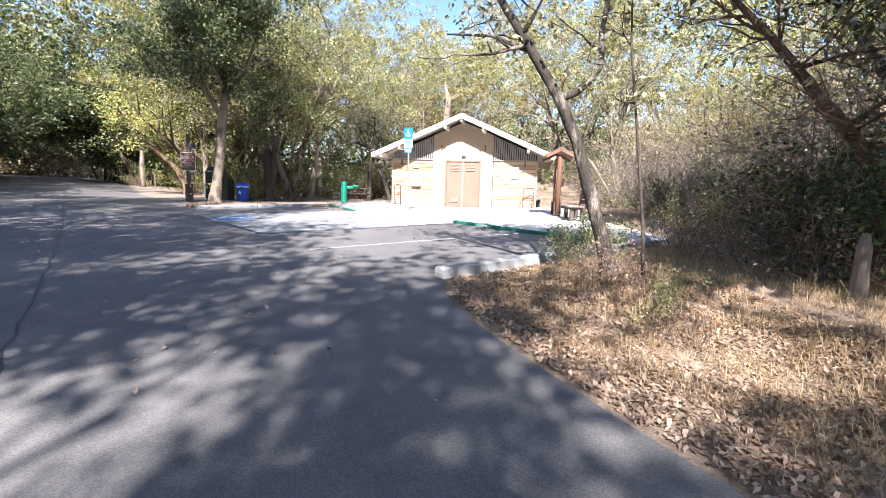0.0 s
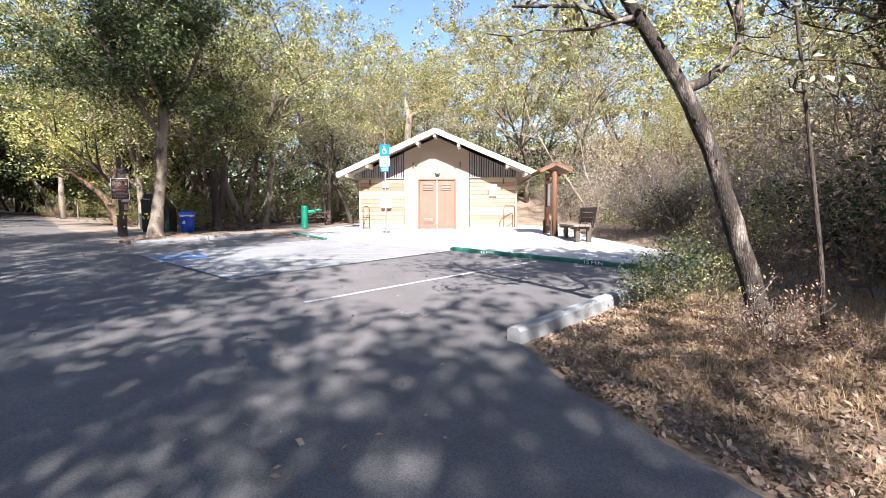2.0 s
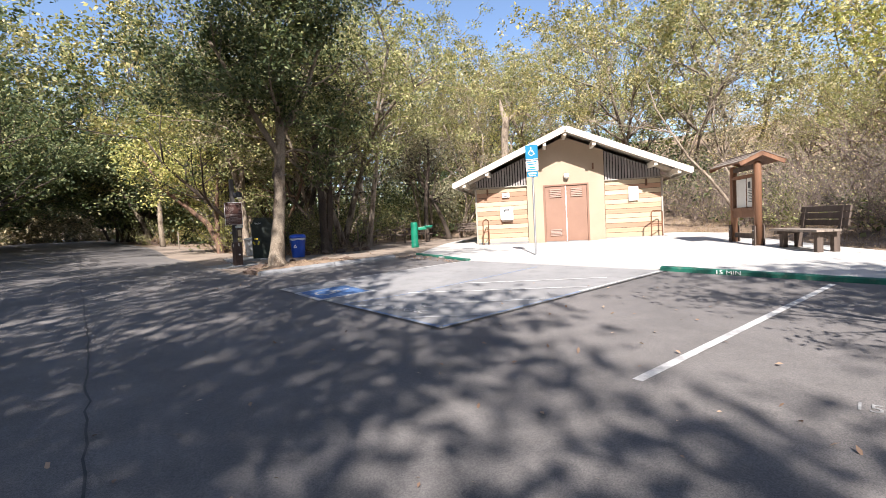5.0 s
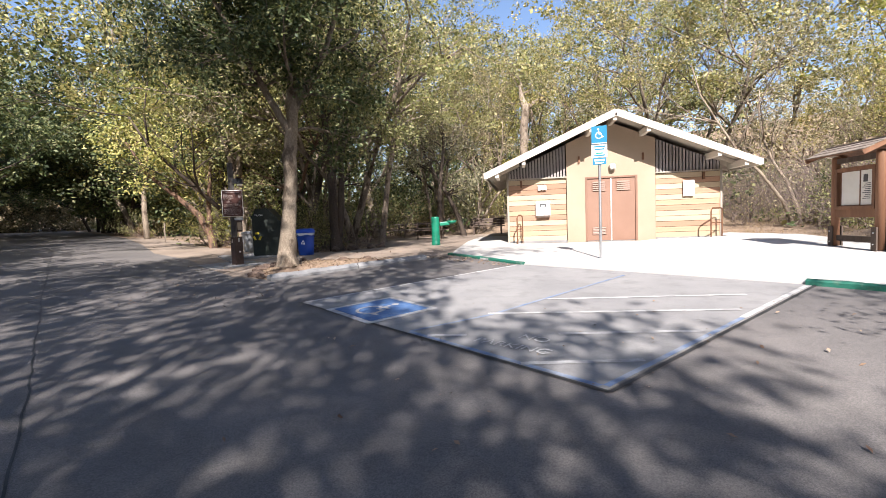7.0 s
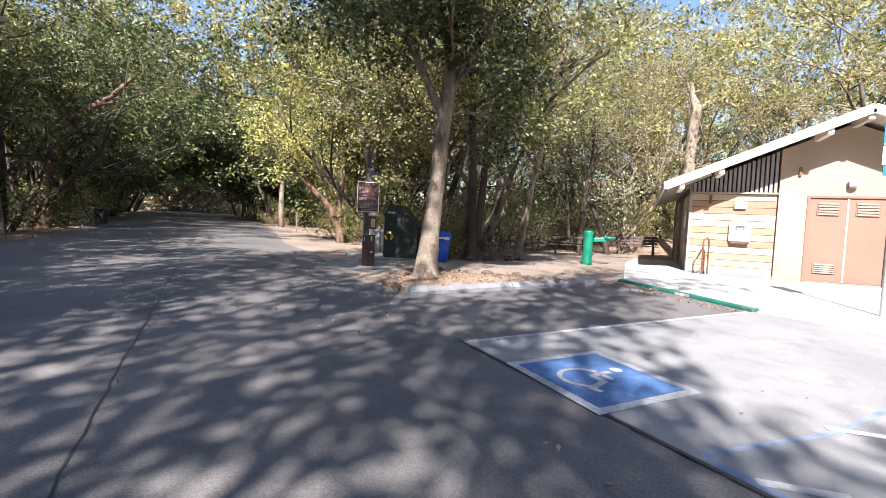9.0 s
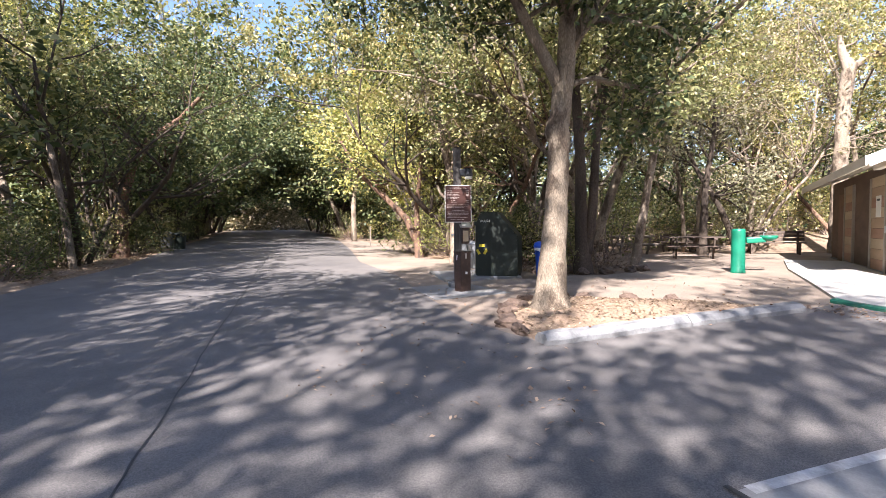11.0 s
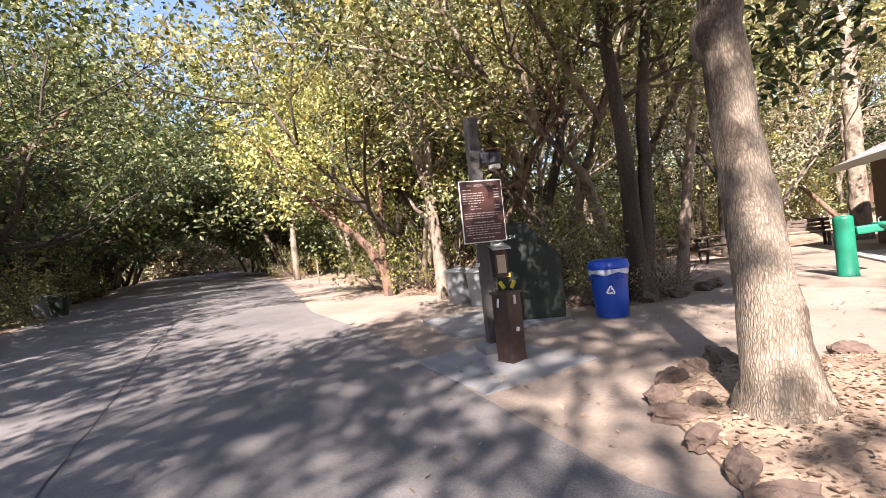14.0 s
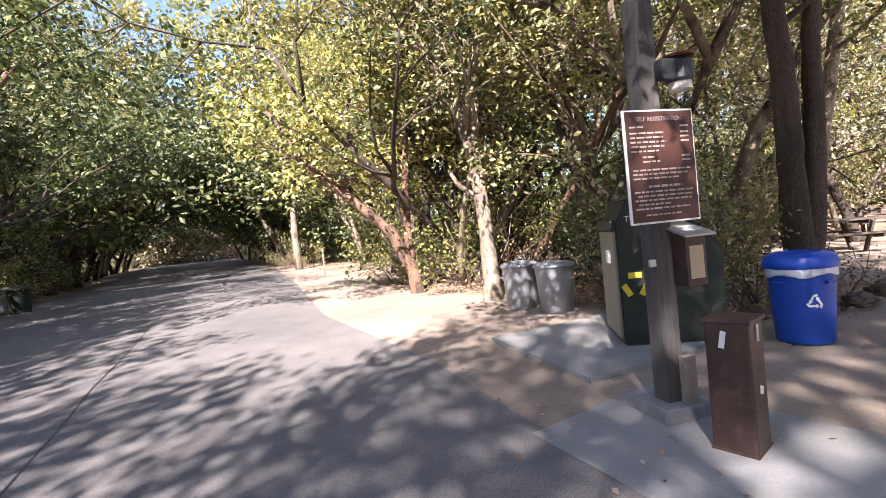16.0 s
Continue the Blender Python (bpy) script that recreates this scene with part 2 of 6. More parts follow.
M_POST = surface("grey brown post timber", [(0.3, (0.06, 0.055, 0.052)), (0.7, (0.13, 0.118, 0.108))], 2, 30, 0.9, stretch=(4, 4, 0.25), bumps=0.5, tint=(0.05, 0.042, 0.038))
M_WOODGREY = surface("grey weathered timber", [(0.3, (0.13, 0.105, 0.085)), (0.7, (0.26, 0.215, 0.175))], 2, 30, 0.9, stretch=(3, 3, 0.3), vary=0.15)
M_WOODRED = surface("red brown timber", [(0.3, (0.13, 0.062, 0.034)), (0.7, (0.23, 0.115, 0.062))], 2, 30, 0.7, stretch=(3, 3, 0.3), vary=0.12)
M_ROCK = surface("brown rock", [(0.3, (0.075, 0.05, 0.038)), (0.7, (0.16, 0.115, 0.088))], 6, 26, 0.95, bumps=0.8, dist=0.02, vary=0.25)
M_GLASSY = surface("notice case acrylic", [(0.3, (0.45, 0.42, 0.36)), (0.7, (0.55, 0.52, 0.45))], 3, 30, 0.2, bumps=0, grain=0.1)
M_LAMP = surface("lamp glass", [(0.3, (0.6, 0.58, 0.52)), (0.7, (0.68, 0.66, 0.6))], 3, 30, 0.25, bumps=0)


def bark(name, a, b, pale=None, cover=0.55):
    """Bark with upright fissures, a coarse colour change and, where given, patches of another colour."""
    def build(nt, bsdf):
        v = coords(nt, (1, 1, 0.22))
        wob = noise_tex(nt, v, 9.0, 4.0)
        add = nt.nodes.new("ShaderNodeMix")
        add.data_type = "VECTOR"
        add.inputs[0].default_value = 0.06
        nt.links.new(v, add.inputs[4])
        cmb = nt.nodes.new("ShaderNodeCombineXYZ")
        for k in range(3):
            nt.links.new(wob, cmb.inputs[k])
        nt.links.new(cmb.outputs[0], add.inputs[5])
        vo = node(nt, "ShaderNodeTexVoronoi", Scale=62.0)
        vo.feature = "DISTANCE_TO_EDGE"
        nt.links.new(add.outputs[1], vo.inputs["Vector"])
        col = ramp(nt, noise_tex(nt, v, 3.0, 5.0, 0.6), [(0.32, a), (0.68, b)])
        if pale:
            where = ramp(nt, noise_tex(nt, coords(nt, (1, 1, 0.5)), 3.6, 5.0, 0.65), [(cover - 0.05, (0, 0, 0)), (cover + 0.06, (1, 1, 1))])
            col = mix(nt, where, col, pale)
        crack = ramp(nt, vo.outputs["Distance"], [(0.0, (0.35, 0.34, 0.33)), (0.22, (1.1, 1.1, 1.1))])
        col = mix(nt, 0.55, col, mix(nt, 1.0, col, crack, "MULTIPLY"))
        fine = noise_tex(nt, v, 60.0, 5.0)
        col = mix(nt, 0.6, col, mix(nt, 1.0, col, ramp(nt, fine, [(0.3, (0.6, 0.6, 0.6)), (0.7, (1.3, 1.3, 1.3))]), "MULTIPLY"))
        nt.links.new(col, bsdf.inputs["Base Color"])
        bsdf.inputs["Roughness"].default_value = 0.92
        bsdf.inputs["Specular IOR Level"].default_value = 0.25
        bump(nt, bsdf, mix(nt, 0.5, crack, fine), 0.9, 0.014)
    return mat(name, build)


M_BARK_GREY = bark("grey bark", (0.17, 0.135, 0.10), (0.34, 0.28, 0.21), (0.10, 0.075, 0.055))
M_BARK_PALE = bark("pale bark", (0.21, 0.165, 0.125), (0.40, 0.325, 0.245), (0.12, 0.09, 0.065))
M_BARK_DARK = bark("dark bark", (0.045, 0.035, 0.028), (0.11, 0.085, 0.065))
M_BARK_OAK = bark("dark oak bark", (0.035, 0.028, 0.022), (0.09, 0.072, 0.058), (0.27, 0.225, 0.185), 0.56)
M_BARK_RED = bark("red madrone bark", (0.14, 0.082, 0.056), (0.25, 0.158, 0.108), (0.085, 0.06, 0.046))
M_TWIG = surface("dry twig", [(0.3, (0.09, 0.066, 0.056)), (0.7, (0.23, 0.178, 0.152))], 3, 20, 0.9, vary=0.2)
L_OLIVE = leaf_material("olive leaves", [(0.0, (0.085, 0.095, 0.036)), (0.45, (0.24, 0.25, 0.10)), (0.85, (0.42, 0.39, 0.19)), (1.0, (0.56, 0.48, 0.28))], 0.26, 0.56)
L_YELLOW = leaf_material("yellow green leaves", [(0.0, (0.13, 0.155, 0.032)), (0.55, (0.32, 0.33, 0.105)), (1.0, (0.54, 0.48, 0.22))], 0.34, 0.56)
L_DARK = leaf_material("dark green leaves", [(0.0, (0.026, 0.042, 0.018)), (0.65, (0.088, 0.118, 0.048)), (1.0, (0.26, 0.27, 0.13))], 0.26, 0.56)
L_DRY = leaf_material("dry leaves", [(0.0, (0.13, 0.078, 0.054)), (0.6, (0.275, 0.185, 0.13)), (1.0, (0.44, 0.335, 0.25))], 0.12)
L_GREY = leaf_material("grey green leaves", [(0.0, (0.10, 0.095, 0.06)), (0.6, (0.255, 0.235, 0.155)), (1.0, (0.48, 0.42, 0.30))], 0.26)
L_STRAW = leaf_material("straw grass", [(0.0, (0.20, 0.132, 0.07)), (0.6, (0.37, 0.262, 0.152)), (1.0, (0.54, 0.42, 0.27))], 0.3)


# ---- building blocks ----
def thing(name, label, category, group="", kind="", at=(0, 0, 0), turn=0):
    ob = new(name)
    ob.matrix_world = pose(*at, 0, 0, turn)
    return tagged(ob, label, category, group, kind)


def part(name, bm, material, parent=None, label="", smooth=False):
    """Links a bmesh as one mesh object, in its parent's space."""
    me = bpy.data.meshes.new(name)
    bmesh.ops.recalc_face_normals(bm, faces=bm.faces)
    bm.to_mesh(me)
    bm.free()
    me.materials.append(material)
    if smooth:
        for p in me.polygons:
            p.use_smooth = True
    ob = new(name, me)
    if parent:
        ob.parent = parent
    if label:
        ob["label"] = label
    return ob


def raw(name, verts, faces, material, parent=None, label="", smooth=False):
    me = bpy.data.meshes.new(name)
    me.from_pydata(verts, [], faces)
    me.materials.append(material)
    me.update()
    if smooth:
        me.polygons.foreach_set("use_smooth", [True] * len(me.polygons))
    ob = new(name, me)
    if parent:
        ob.parent = parent
    if label:
        ob["label"] = label
    return ob


def box(c, s, turn=None, bevel=0.0, bm=None):
    """A box of size s about c; turn is a rotation matrix or pose; bevel rounds its edges."""
    own = bmesh.new()
    bmesh.ops.create_cube(own, size=1.0)
    bmesh.ops.scale(own, vec=s, verts=own.verts)
    if bevel:
        bmesh.ops.bevel(own, geom=own.edges[:], offset=bevel, segments=2, profile=0.6, affect="EDGES")
    m = Matrix.Translation(c) @ (turn.to_4x4() if turn else Matrix.Identity(4))
    bmesh.ops.transform(own, matrix=m, verts=own.verts)
    if bm is None:
        return own
    tmp = bpy.data.meshes.new("tmp")
    own.to_mesh(tmp)
    own.free()
    bm.from_mesh(tmp)
    bpy.data.meshes.remove(tmp)
    return bm


def span(x0, x1, y0, y1, z0, z1, bevel=0.0, bm=None):
    return box(((x0 + x1) / 2, (y0 + y1) / 2, (z0 + z1) / 2), (x1 - x0, y1 - y0, z1 - z0), None, bevel, bm)


def lathe(profile, sides=28, bm=None, centre=(0, 0, 0)):
    """Turns (radius, height) pairs about the vertical."""
    bm = bm or bmesh.new()
    rings = []
    for r, z in profile:
        rings.append([bm.verts.new((centre[0] + r * math.cos(2 * math.pi * k / sides), centre[1] + r * math.sin(2 * math.pi * k / sides), centre[2] + z)) for k in range(sides)])
    for a, b in zip(rings, rings[1:]):
        for k in range(sides):
            bm.faces.new((a[k], a[(k + 1) % sides], b[(k + 1) % sides], b[k]))
    bm.faces.new(rings[0][::-1])
    bm.faces.new(rings[-1])
    return bm


def tube_lists(V, F, pts, radii, sides=7):
    """Adds a tapered tube along pts to vertex and face lists."""
    base = len(V)
    up = Vector((0.31, 0.17, 0.93))
    for i, p in enumerate(pts):
        d = (pts[min(i + 1, len(pts) - 1)] - pts[max(i - 1, 0)])
        d = d.normalized() if d.length > 1e-6 else Vector((0, 0, 1))
        a = d.cross(up if abs(d.dot(up)) < 0.95 else Vector((1, 0, 0))).normalized()
        b = d.cross(a)
        for k in range(sides):
            w = 2 * math.pi * k / sides
            V.append(p + radii[i] * (math.cos(w) * a + math.sin(w) * b))
    for i in range(len(pts) - 1):
        for k in range(sides):
            k2 = (k + 1) % sides
            F.append((base + i * sides + k, base + i * sides + k2, base + (i + 1) * sides + k2, base + (i + 1) * sides + k))
    F.append(tuple(base + k for k in range(sides))[::-1])
    F.append(tuple(base + (len(pts) - 1) * sides + k for k in range(sides)))


def pipe(pts, r, sides=10):
    V, F = [], []
    pts = [Vector(p) for p in pts]
    tube_lists(V, F, pts, [r] * len(pts), sides)
    bm = bmesh.new()
    vs = [bm.verts.new(v) for v in V]
    for f in F:
        bm.faces.new([vs[i] for i in f])
    return bm


# ---- terrain ----
def ground_height(x, y):
    soft = -1.5 * np.log(np.exp(-np.clip(y, -60, 60) / 1.5) + math.exp(-18.5 / 1.5))
    return -0.11 + 0.039 * np.maximum(soft, -14) + 0.006 * np.clip(y - 18.5, 0, 150) + 0.02 * np.clip(-x - 16, 0, 90)


def G(x, y):
    return float(ground_height(x, y))


ROAD = [(7.5, -16), (4.6, -4), (2.45, 0.3), (1.0, 2.1), (0.47, 2.82), (-0.28, 3.95), (-0.85, 5.0), (-1.12, 6.05), (2.04, 9.80), (2.14, 9.99), (-2.1, 13.3),
        (-6.4, 16.15), (-8.35, 18.6), (-9.0, 17.7), (-11.55, 14.5), (-12.93, 15.14), (-14.27, 16.33), (-15.4, 17.4), (-16.9, 18.8), (-20.3, 21.2), (-26, 26.8),
        (-34, 34.2), (-50, 47), (-90, 77), (-84, 61), (-47.7, 33.0), (-30, 19.7), (-25.8, 16.6), (-23.3, 13.7), (-19, 9.3), (-5.5, -4.0), (0, -9.5), (1.5, -16)]
DIRT = [(-11.5, 14.4), (-12.93, 15.04), (-14.27, 16.23), (-15.4, 17.3), (-16.9, 18.7), (-20.3, 21.1), (-26, 26.7), (-34, 34.1), (-33, 35.2), (-25, 29.0), (-21, 24.8),
        (-18.6, 23.4), (-16.8, 23.2), (-15.6, 21.6), (-14.2, 20.9), (-13.2, 20.6), (-12.4, 21.1), (-11.6, 22.4), (-12.4, 25), (-13, 30), (-6, 33), (-6.5, 24), (-8.2, 24), (-8.2, 18.4), (-9.0, 17.6)]
PLAZA = [(-8.36, 18.55), (-6.36, 16.17), (-2.1, 13.28), (2.14, 9.97), (3.1, 11.1), (2.1, 15.9), (2.0, 18.6), (2.4, 22.0), (1.2, 24.2), (0.3, 24.0), (0.3, 22.0),
         (-6.8, 22.0), (-6.8, 27.5), (-8.3, 27.5), (-8.5, 24)]


def inside(px, py, poly):
    res = np.zeros(px.shape, bool)
    for (x0, y0), (x1, y1) in zip(poly, poly[1:] + poly[:1]):
        if y0 == y1:
            continue
        hit = ((y0 > py) != (y1 > py)) & (px < (x1 - x0) * (py - y0) / (y1 - y0) + x0)
        res ^= hit
    return res


def away(px, py, poly):
    best = np.full(px.shape, 1e9)
    for (x0, y0), (x1, y1) in zip(poly, poly[1:] + poly[:1]):
        dx, dy = x1 - x0, y1 - y0
        s = np.clip(((px - x0) * dx + (py - y0) * dy) / (dx * dx + dy * dy), 0, 1)
        best = np.minimum(best, np.hypot(px - x0 - s * dx, py - y0 - s * dy))
    return best


def smooth(v):
    v = np.clip(v, 0, 1)
    return v * v * (3 - 2 * v)


def terrain(x, y):
    """Height of the bare ground: level with the paving's underside there, uneven beyond it."""
    x, y = np.asarray(x, float), np.asarray(y, float)
    far = np.full(x.shape, 1e9)
    within = np.zeros(x.shape, bool)
    for poly in (ROAD, DIRT, PLAZA):
        far = np.minimum(far, away(x, y, poly))
        within |= inside(x, y, poly)
    house = inside(x, y, [(-6.8, 22.3), (0.2, 22.3), (0.2, 33.5), (-6.8, 33.5)])
    out = np.where(within | house, 0.0, far)
    wave = 0.10 * np.sin(x * 1.3 + 0.7 * np.sin(y * 0.9)) * np.sin(y * 1.1 + 0.5) + 0.05 * np.sin(x * 3.1 + y * 1.7) * np.sin(y * 2.7 - x)
    bank = smooth(out / 2.2) * np.where((x > -2) & (y < 22), 0.20, 0.0) + smooth((out - 1.5) / 8) * np.where(x > 0, 0.55, 0.0)
    hill = 0.05 * np.clip(out - 8, 0, 60) * (x > -5) + 0.2 * np.clip(y - 34, 0, 30) * smooth((x + 26) / 12) + 0.11 * np.clip(out - 24, 0, 60)
    return ground_height(x, y) - 0.035 + np.where(within, 0, 0.03) + bank + hill + wave * smooth(out / 1.2) * 0.7


def T(x, y):
    return float(terrain(np.array([x]), np.array([y]))[0])


def lift(x, y):
    """How far the plaza stands above the road: flush at the ramp, a kerb's height on both sides of it."""
    t = x + 4.25
    return 0.012 + (0.068 if t > 0 else 0.03) * float(smooth((abs(t) - 1.75) / 0.9))


def sheet(name, poly, dz, material, step=1.0, skirt=0.08, parent=None, height=None):
    """A paved area: the outline cut into a grid, laid on the slope, with a thickness."""
    bm = bmesh.new()
    bm.faces.new([bm.verts.new((x, y, 0)) for x, y in poly])
    xs, ys = [p[0] for p in poly], [p[1] for p in poly]
    for axis, lo, hi in ((0, min(xs), max(xs)), (1, min(ys), max(ys))):
        k = math.ceil(lo / step)
        while k * step < hi:
            co, no = Vector((0, 0, 0)), Vector((0, 0, 0))
            co[axis], no[axis] = k * step, 1
            bmesh.ops.bisect_plane(bm, geom=bm.verts[:] + bm.edges[:] + bm.faces[:], plane_co=co, plane_no=no)
            k += 1
    bmesh.ops.triangulate(bm, faces=[f for f in bm.faces if len(f.verts) > 4])
    rim = [e for e in bm.edges if e.is_boundary]
    ext = bmesh.ops.extrude_edge_only(bm, edges=rim)["geom"]
    low = {v for v in ext if isinstance(v, bmesh.types.BMVert)}
    for v in bm.verts:
        z = G(v.co.x, v.co.y) + (height(v.co.x, v.co.y) if height else dz)
        v.co.z = z - (skirt if v in low else 0)
    return part(name, bm, material, parent)


def strip(pts, width, dz, step=0.5, height=None, skirt=0.0):
    """A painted line or a seam along pts, a few millimetres above the paving."""
    line = []
    for (x0, y0), (x1, y1) in zip(pts, pts[1:]):
        n = max(1, int(math.hypot(x1 - x0, y1 - y0) / step))
        line += [Vector((x0 + (x1 - x0) * i / n, y0 + (y1 - y0) * i / n, 0)) for i in range(n)]
    line.append(Vector((*pts[-1], 0)))
    bm = bmesh.new()
    prev = None
    for i, p in enumerate(line):
        d = (line[min(i + 1, len(line) - 1)] - line[max(i - 1, 0)]).normalized()
        s = Vector((-d.y, d.x, 0)) * width / 2
        pair = []
        for q in (p + s, p - s):
            z = G(q.x, q.y) + (height(q.x, q.y) if height else 0) + dz
            pair.append(bm.verts.new((q.x, q.y, z)))
        if prev:
            bm.faces.new((prev[0], prev[1], pair[1], pair[0]))
        prev = pair
    return bm


# the ground: one sheet to the horizon
_xs = np.concatenate([np.linspace(-700, -90, 14), np.arange(-85, -30, 2.5), np.arange(-30, 12, 0.5), np.arange(12, 60, 3.0), np.linspace(65, 700, 14)])
_ys = np.concatenate([np.linspace(-700, -45, 14), np.arange(-40, -2, 2.5), np.arange(-2, 34, 0.5), np.arange(34, 100, 3.0), np.linspace(105, 700, 14)])
_X, _Y = np.meshgrid(_xs, _ys)
_Z = terrain(_X, _Y)
_n = len(_xs)
ground = raw("ground", list(zip(_X.ravel().tolist(), _Y.ravel().tolist(), _Z.ravel().tolist())),
             [(j * _n + i, j * _n + i + 1, (j + 1) * _n + i + 1, (j + 1) * _n + i) for j in range(len(_ys) - 1) for i in range(_n - 1)], M_LITTER, smooth=True)
tagged(ground, "brown leaf-littered forest ground with dry soil", "ground", kind="structure")
road = sheet("road", ROAD, 0.0, M_ASPHALT, 1.0)
tagged(road, "dark grey asphalt road with a worn seam", "road", kind="structure")
dirt = sheet("dirt_area", DIRT, -0.004, M_DIRT, 1.0)
tagged(dirt, "pale tan packed dirt beside the road", "ground", kind="structure")
plaza = sheet("plaza", PLAZA, 0.0, M_CONC, 0.6, 0.14, height=lift)
tagged(plaza, "sunlit pale concrete plaza before the restroom", "pavement", kind="structure")
PAD = [(-5.77, 9.2), (-9.78, 12.3), (-6.42, 16.14), (-2.12, 13.27)]
pad = sheet("parking_pad", PAD, 0.008, M_PAD, 0.6, 0.05)
tagged(pad, "pale grey concrete accessible parking pad with painted lines", "pavement", kind="structure")
SEAM = [(0.4, -1.2), (-1.3, 0.45), (-3.76, 2.65), (-5.9, 4.66), (-7.5, 6.1), (-8.98, 7.42), (-10.6, 8.88), (-12.0, 10.05), (-13.35, 11.21), (-15.6, 13.1), (-17.73, 14.96), (-21.5, 18.2), (-28, 23.8)]
rj = random.Random(17)
crack = []
for (x0, y0), (x1, y1) in zip(SEAM, SEAM[1:]):
    for k in range(8):
        crack.append((x0 + (x1 - x0) * k / 8 + rj.gauss(0, 0.012), y0 + (y1 - y0) * k / 8 + rj.gauss(0, 0.012)))
seam = part("road_seam", strip(crack, 0.017, 0.005), M_SEAM)
tagged(seam, "dark tar seam along the asphalt", "road seam", kind="structure")

# ---- the restroom building ----
FLOOR, FRONT, WL, WR, CX = 0.66, 22.4, -6.85, 0.25, -3.3
BACK, EAVE, RIDGE, HALF, OVER = 29.8, 3.05, 4.88, 4.25, 1.0
SLOPE = (RIDGE - EAVE) / HALF


def roof_under(x):
    return RIDGE - abs(x - CX) * SLOPE - 0.19


house = thing("restroom_building", "tan stucco restroom building with wood siding and a low gabled roof", "building")
part("foundation", span(WL + 0.03, WR - 0.03, FRONT + 0.03, BACK, FLOOR - 0.4, FLOOR + 0.05), M_CONC_OLD, house)
bm = bmesh.new()
prof = [(-4.78, FLOOR - 0.1), (-4.11 - 0.05, FLOOR - 0.1), (-4.16, 2.87), (-2.44, 2.87), (-2.44, FLOOR - 0.1), (-1.86, FLOOR - 0.1), (-1.86, roof_under(-1.86)), (CX, roof_under(CX)), (-4.78, roof_under(-4.78))]
f = bm.faces.new([bm.verts.new((x, FRONT, z)) for x, z in prof])
ex = bmesh.ops.extrude_face_region(bm, geom=[f])["geom"]
bmesh.ops.translate(bm, vec=(0, 0.2, 0), verts=[v for v in ex if isinstance(v, bmesh.types.BMVert)])
bmesh.ops.triangulate(bm, faces=bm.faces[:])
part("front_wall", bm, M_STUCCO, house, "smooth tan stucco panel round the doors")
# backing walls behind the siding and the louvres
for x0, x1, nm in ((WL + 0.06, -4.78, "wing_wall"), (-1.86, WR - 0.06, "wing_wall")):
    bm = bmesh.new()
    bm2 = [(x0, FLOOR), (x1, FLOOR), (x1, roof_under(x1)), (x0, roof_under(x0))]
    f = bm.faces.new([bm.verts.new((x, FRONT + 0.12, z)) for x, z in bm2])
    ex = bmesh.ops.extrude_face_region(bm, geom=[f])["geom"]
    bmesh.ops.translate(bm, vec=(0, 0.1, 0), verts=[v for v in ex if isinstance(v, bmesh.types.BMVert)])
    part(nm, bm, M_DARK, house, "dark wall behind the louvres")
# side walls: the shade between the board panels is put into their colour
part("side_wall", span(WL + 0.06, WL + 0.2, FRONT + 0.22, BACK, FLOOR, roof_under(WL) - 0.02), M_SIDE_SHADED, house, "brown side wall with its shade put into the dark colour")
part("side_wall", span(WR - 0.2, WR - 0.06, FRONT + 0.22, BACK, FLOOR, roof_under(WR) - 0.02), M_SIDE_SHADED, house, "brown side wall with its shade put into the dark colour")
part("back_wall", span(WL + 0.2, WR - 0.2, BACK - 0.15, BACK, FLOOR, EAVE), M_STUCCO, house)
# siding planks
rs = random.Random(4)
SID_TOP = 2.90
for x0, x1, order in ((WL + 0.05, -4.80, "trrttrmrtrmt"), (-1.84, WR - 0.07, "trtrtmrttrmt")):
    n = len(order)
    h = (SID_TOP - FLOOR - 0.06) / n
    for i, c in enumerate(order[::-1]):
        z0 = FLOOR + 0.04 + i * h
        m = {"t": M_PLANK_TAN, "r": M_PLANK_RED, "m": M_PLANK_MID}[c]
        tilt = Matrix.Rotation(radians(1.8), 3, "X")
        part("plank", box(((x0 + x1) / 2, FRONT + 0.075, z0 + h / 2), (x1 - x0, 0.03, h - 0.012), tilt, 0.003), m, house)
    part("sill", span(x0 - 0.02, x1 + 0.02, FRONT - 0.02, FRONT + 0.10, SID_TOP - 0.015, SID_TOP + 0.03, 0.005), M_TRIM, house)
    part("corner_board", span(x0 - 0.06 if x0 < -5 else x1 - 0.005, x0 + 0.005 if x0 < -5 else x1 + 0.06, FRONT + 0.02, FRONT + 0.12, FLOOR, SID_TOP - 0.02, 0.004), M_TRIM, house)
    k = x0 + 0.05
    while k < x1 - 0.02:
        top = roof_under(k) - 0.02
        if top > SID_TOP + 0.08:
            part("louvre_slat", span(k - 0.034, k + 0.034, FRONT + 0.02, FRONT + 0.09, SID_TOP + 0.03, top), M_SLAT, house)
        k += 0.105
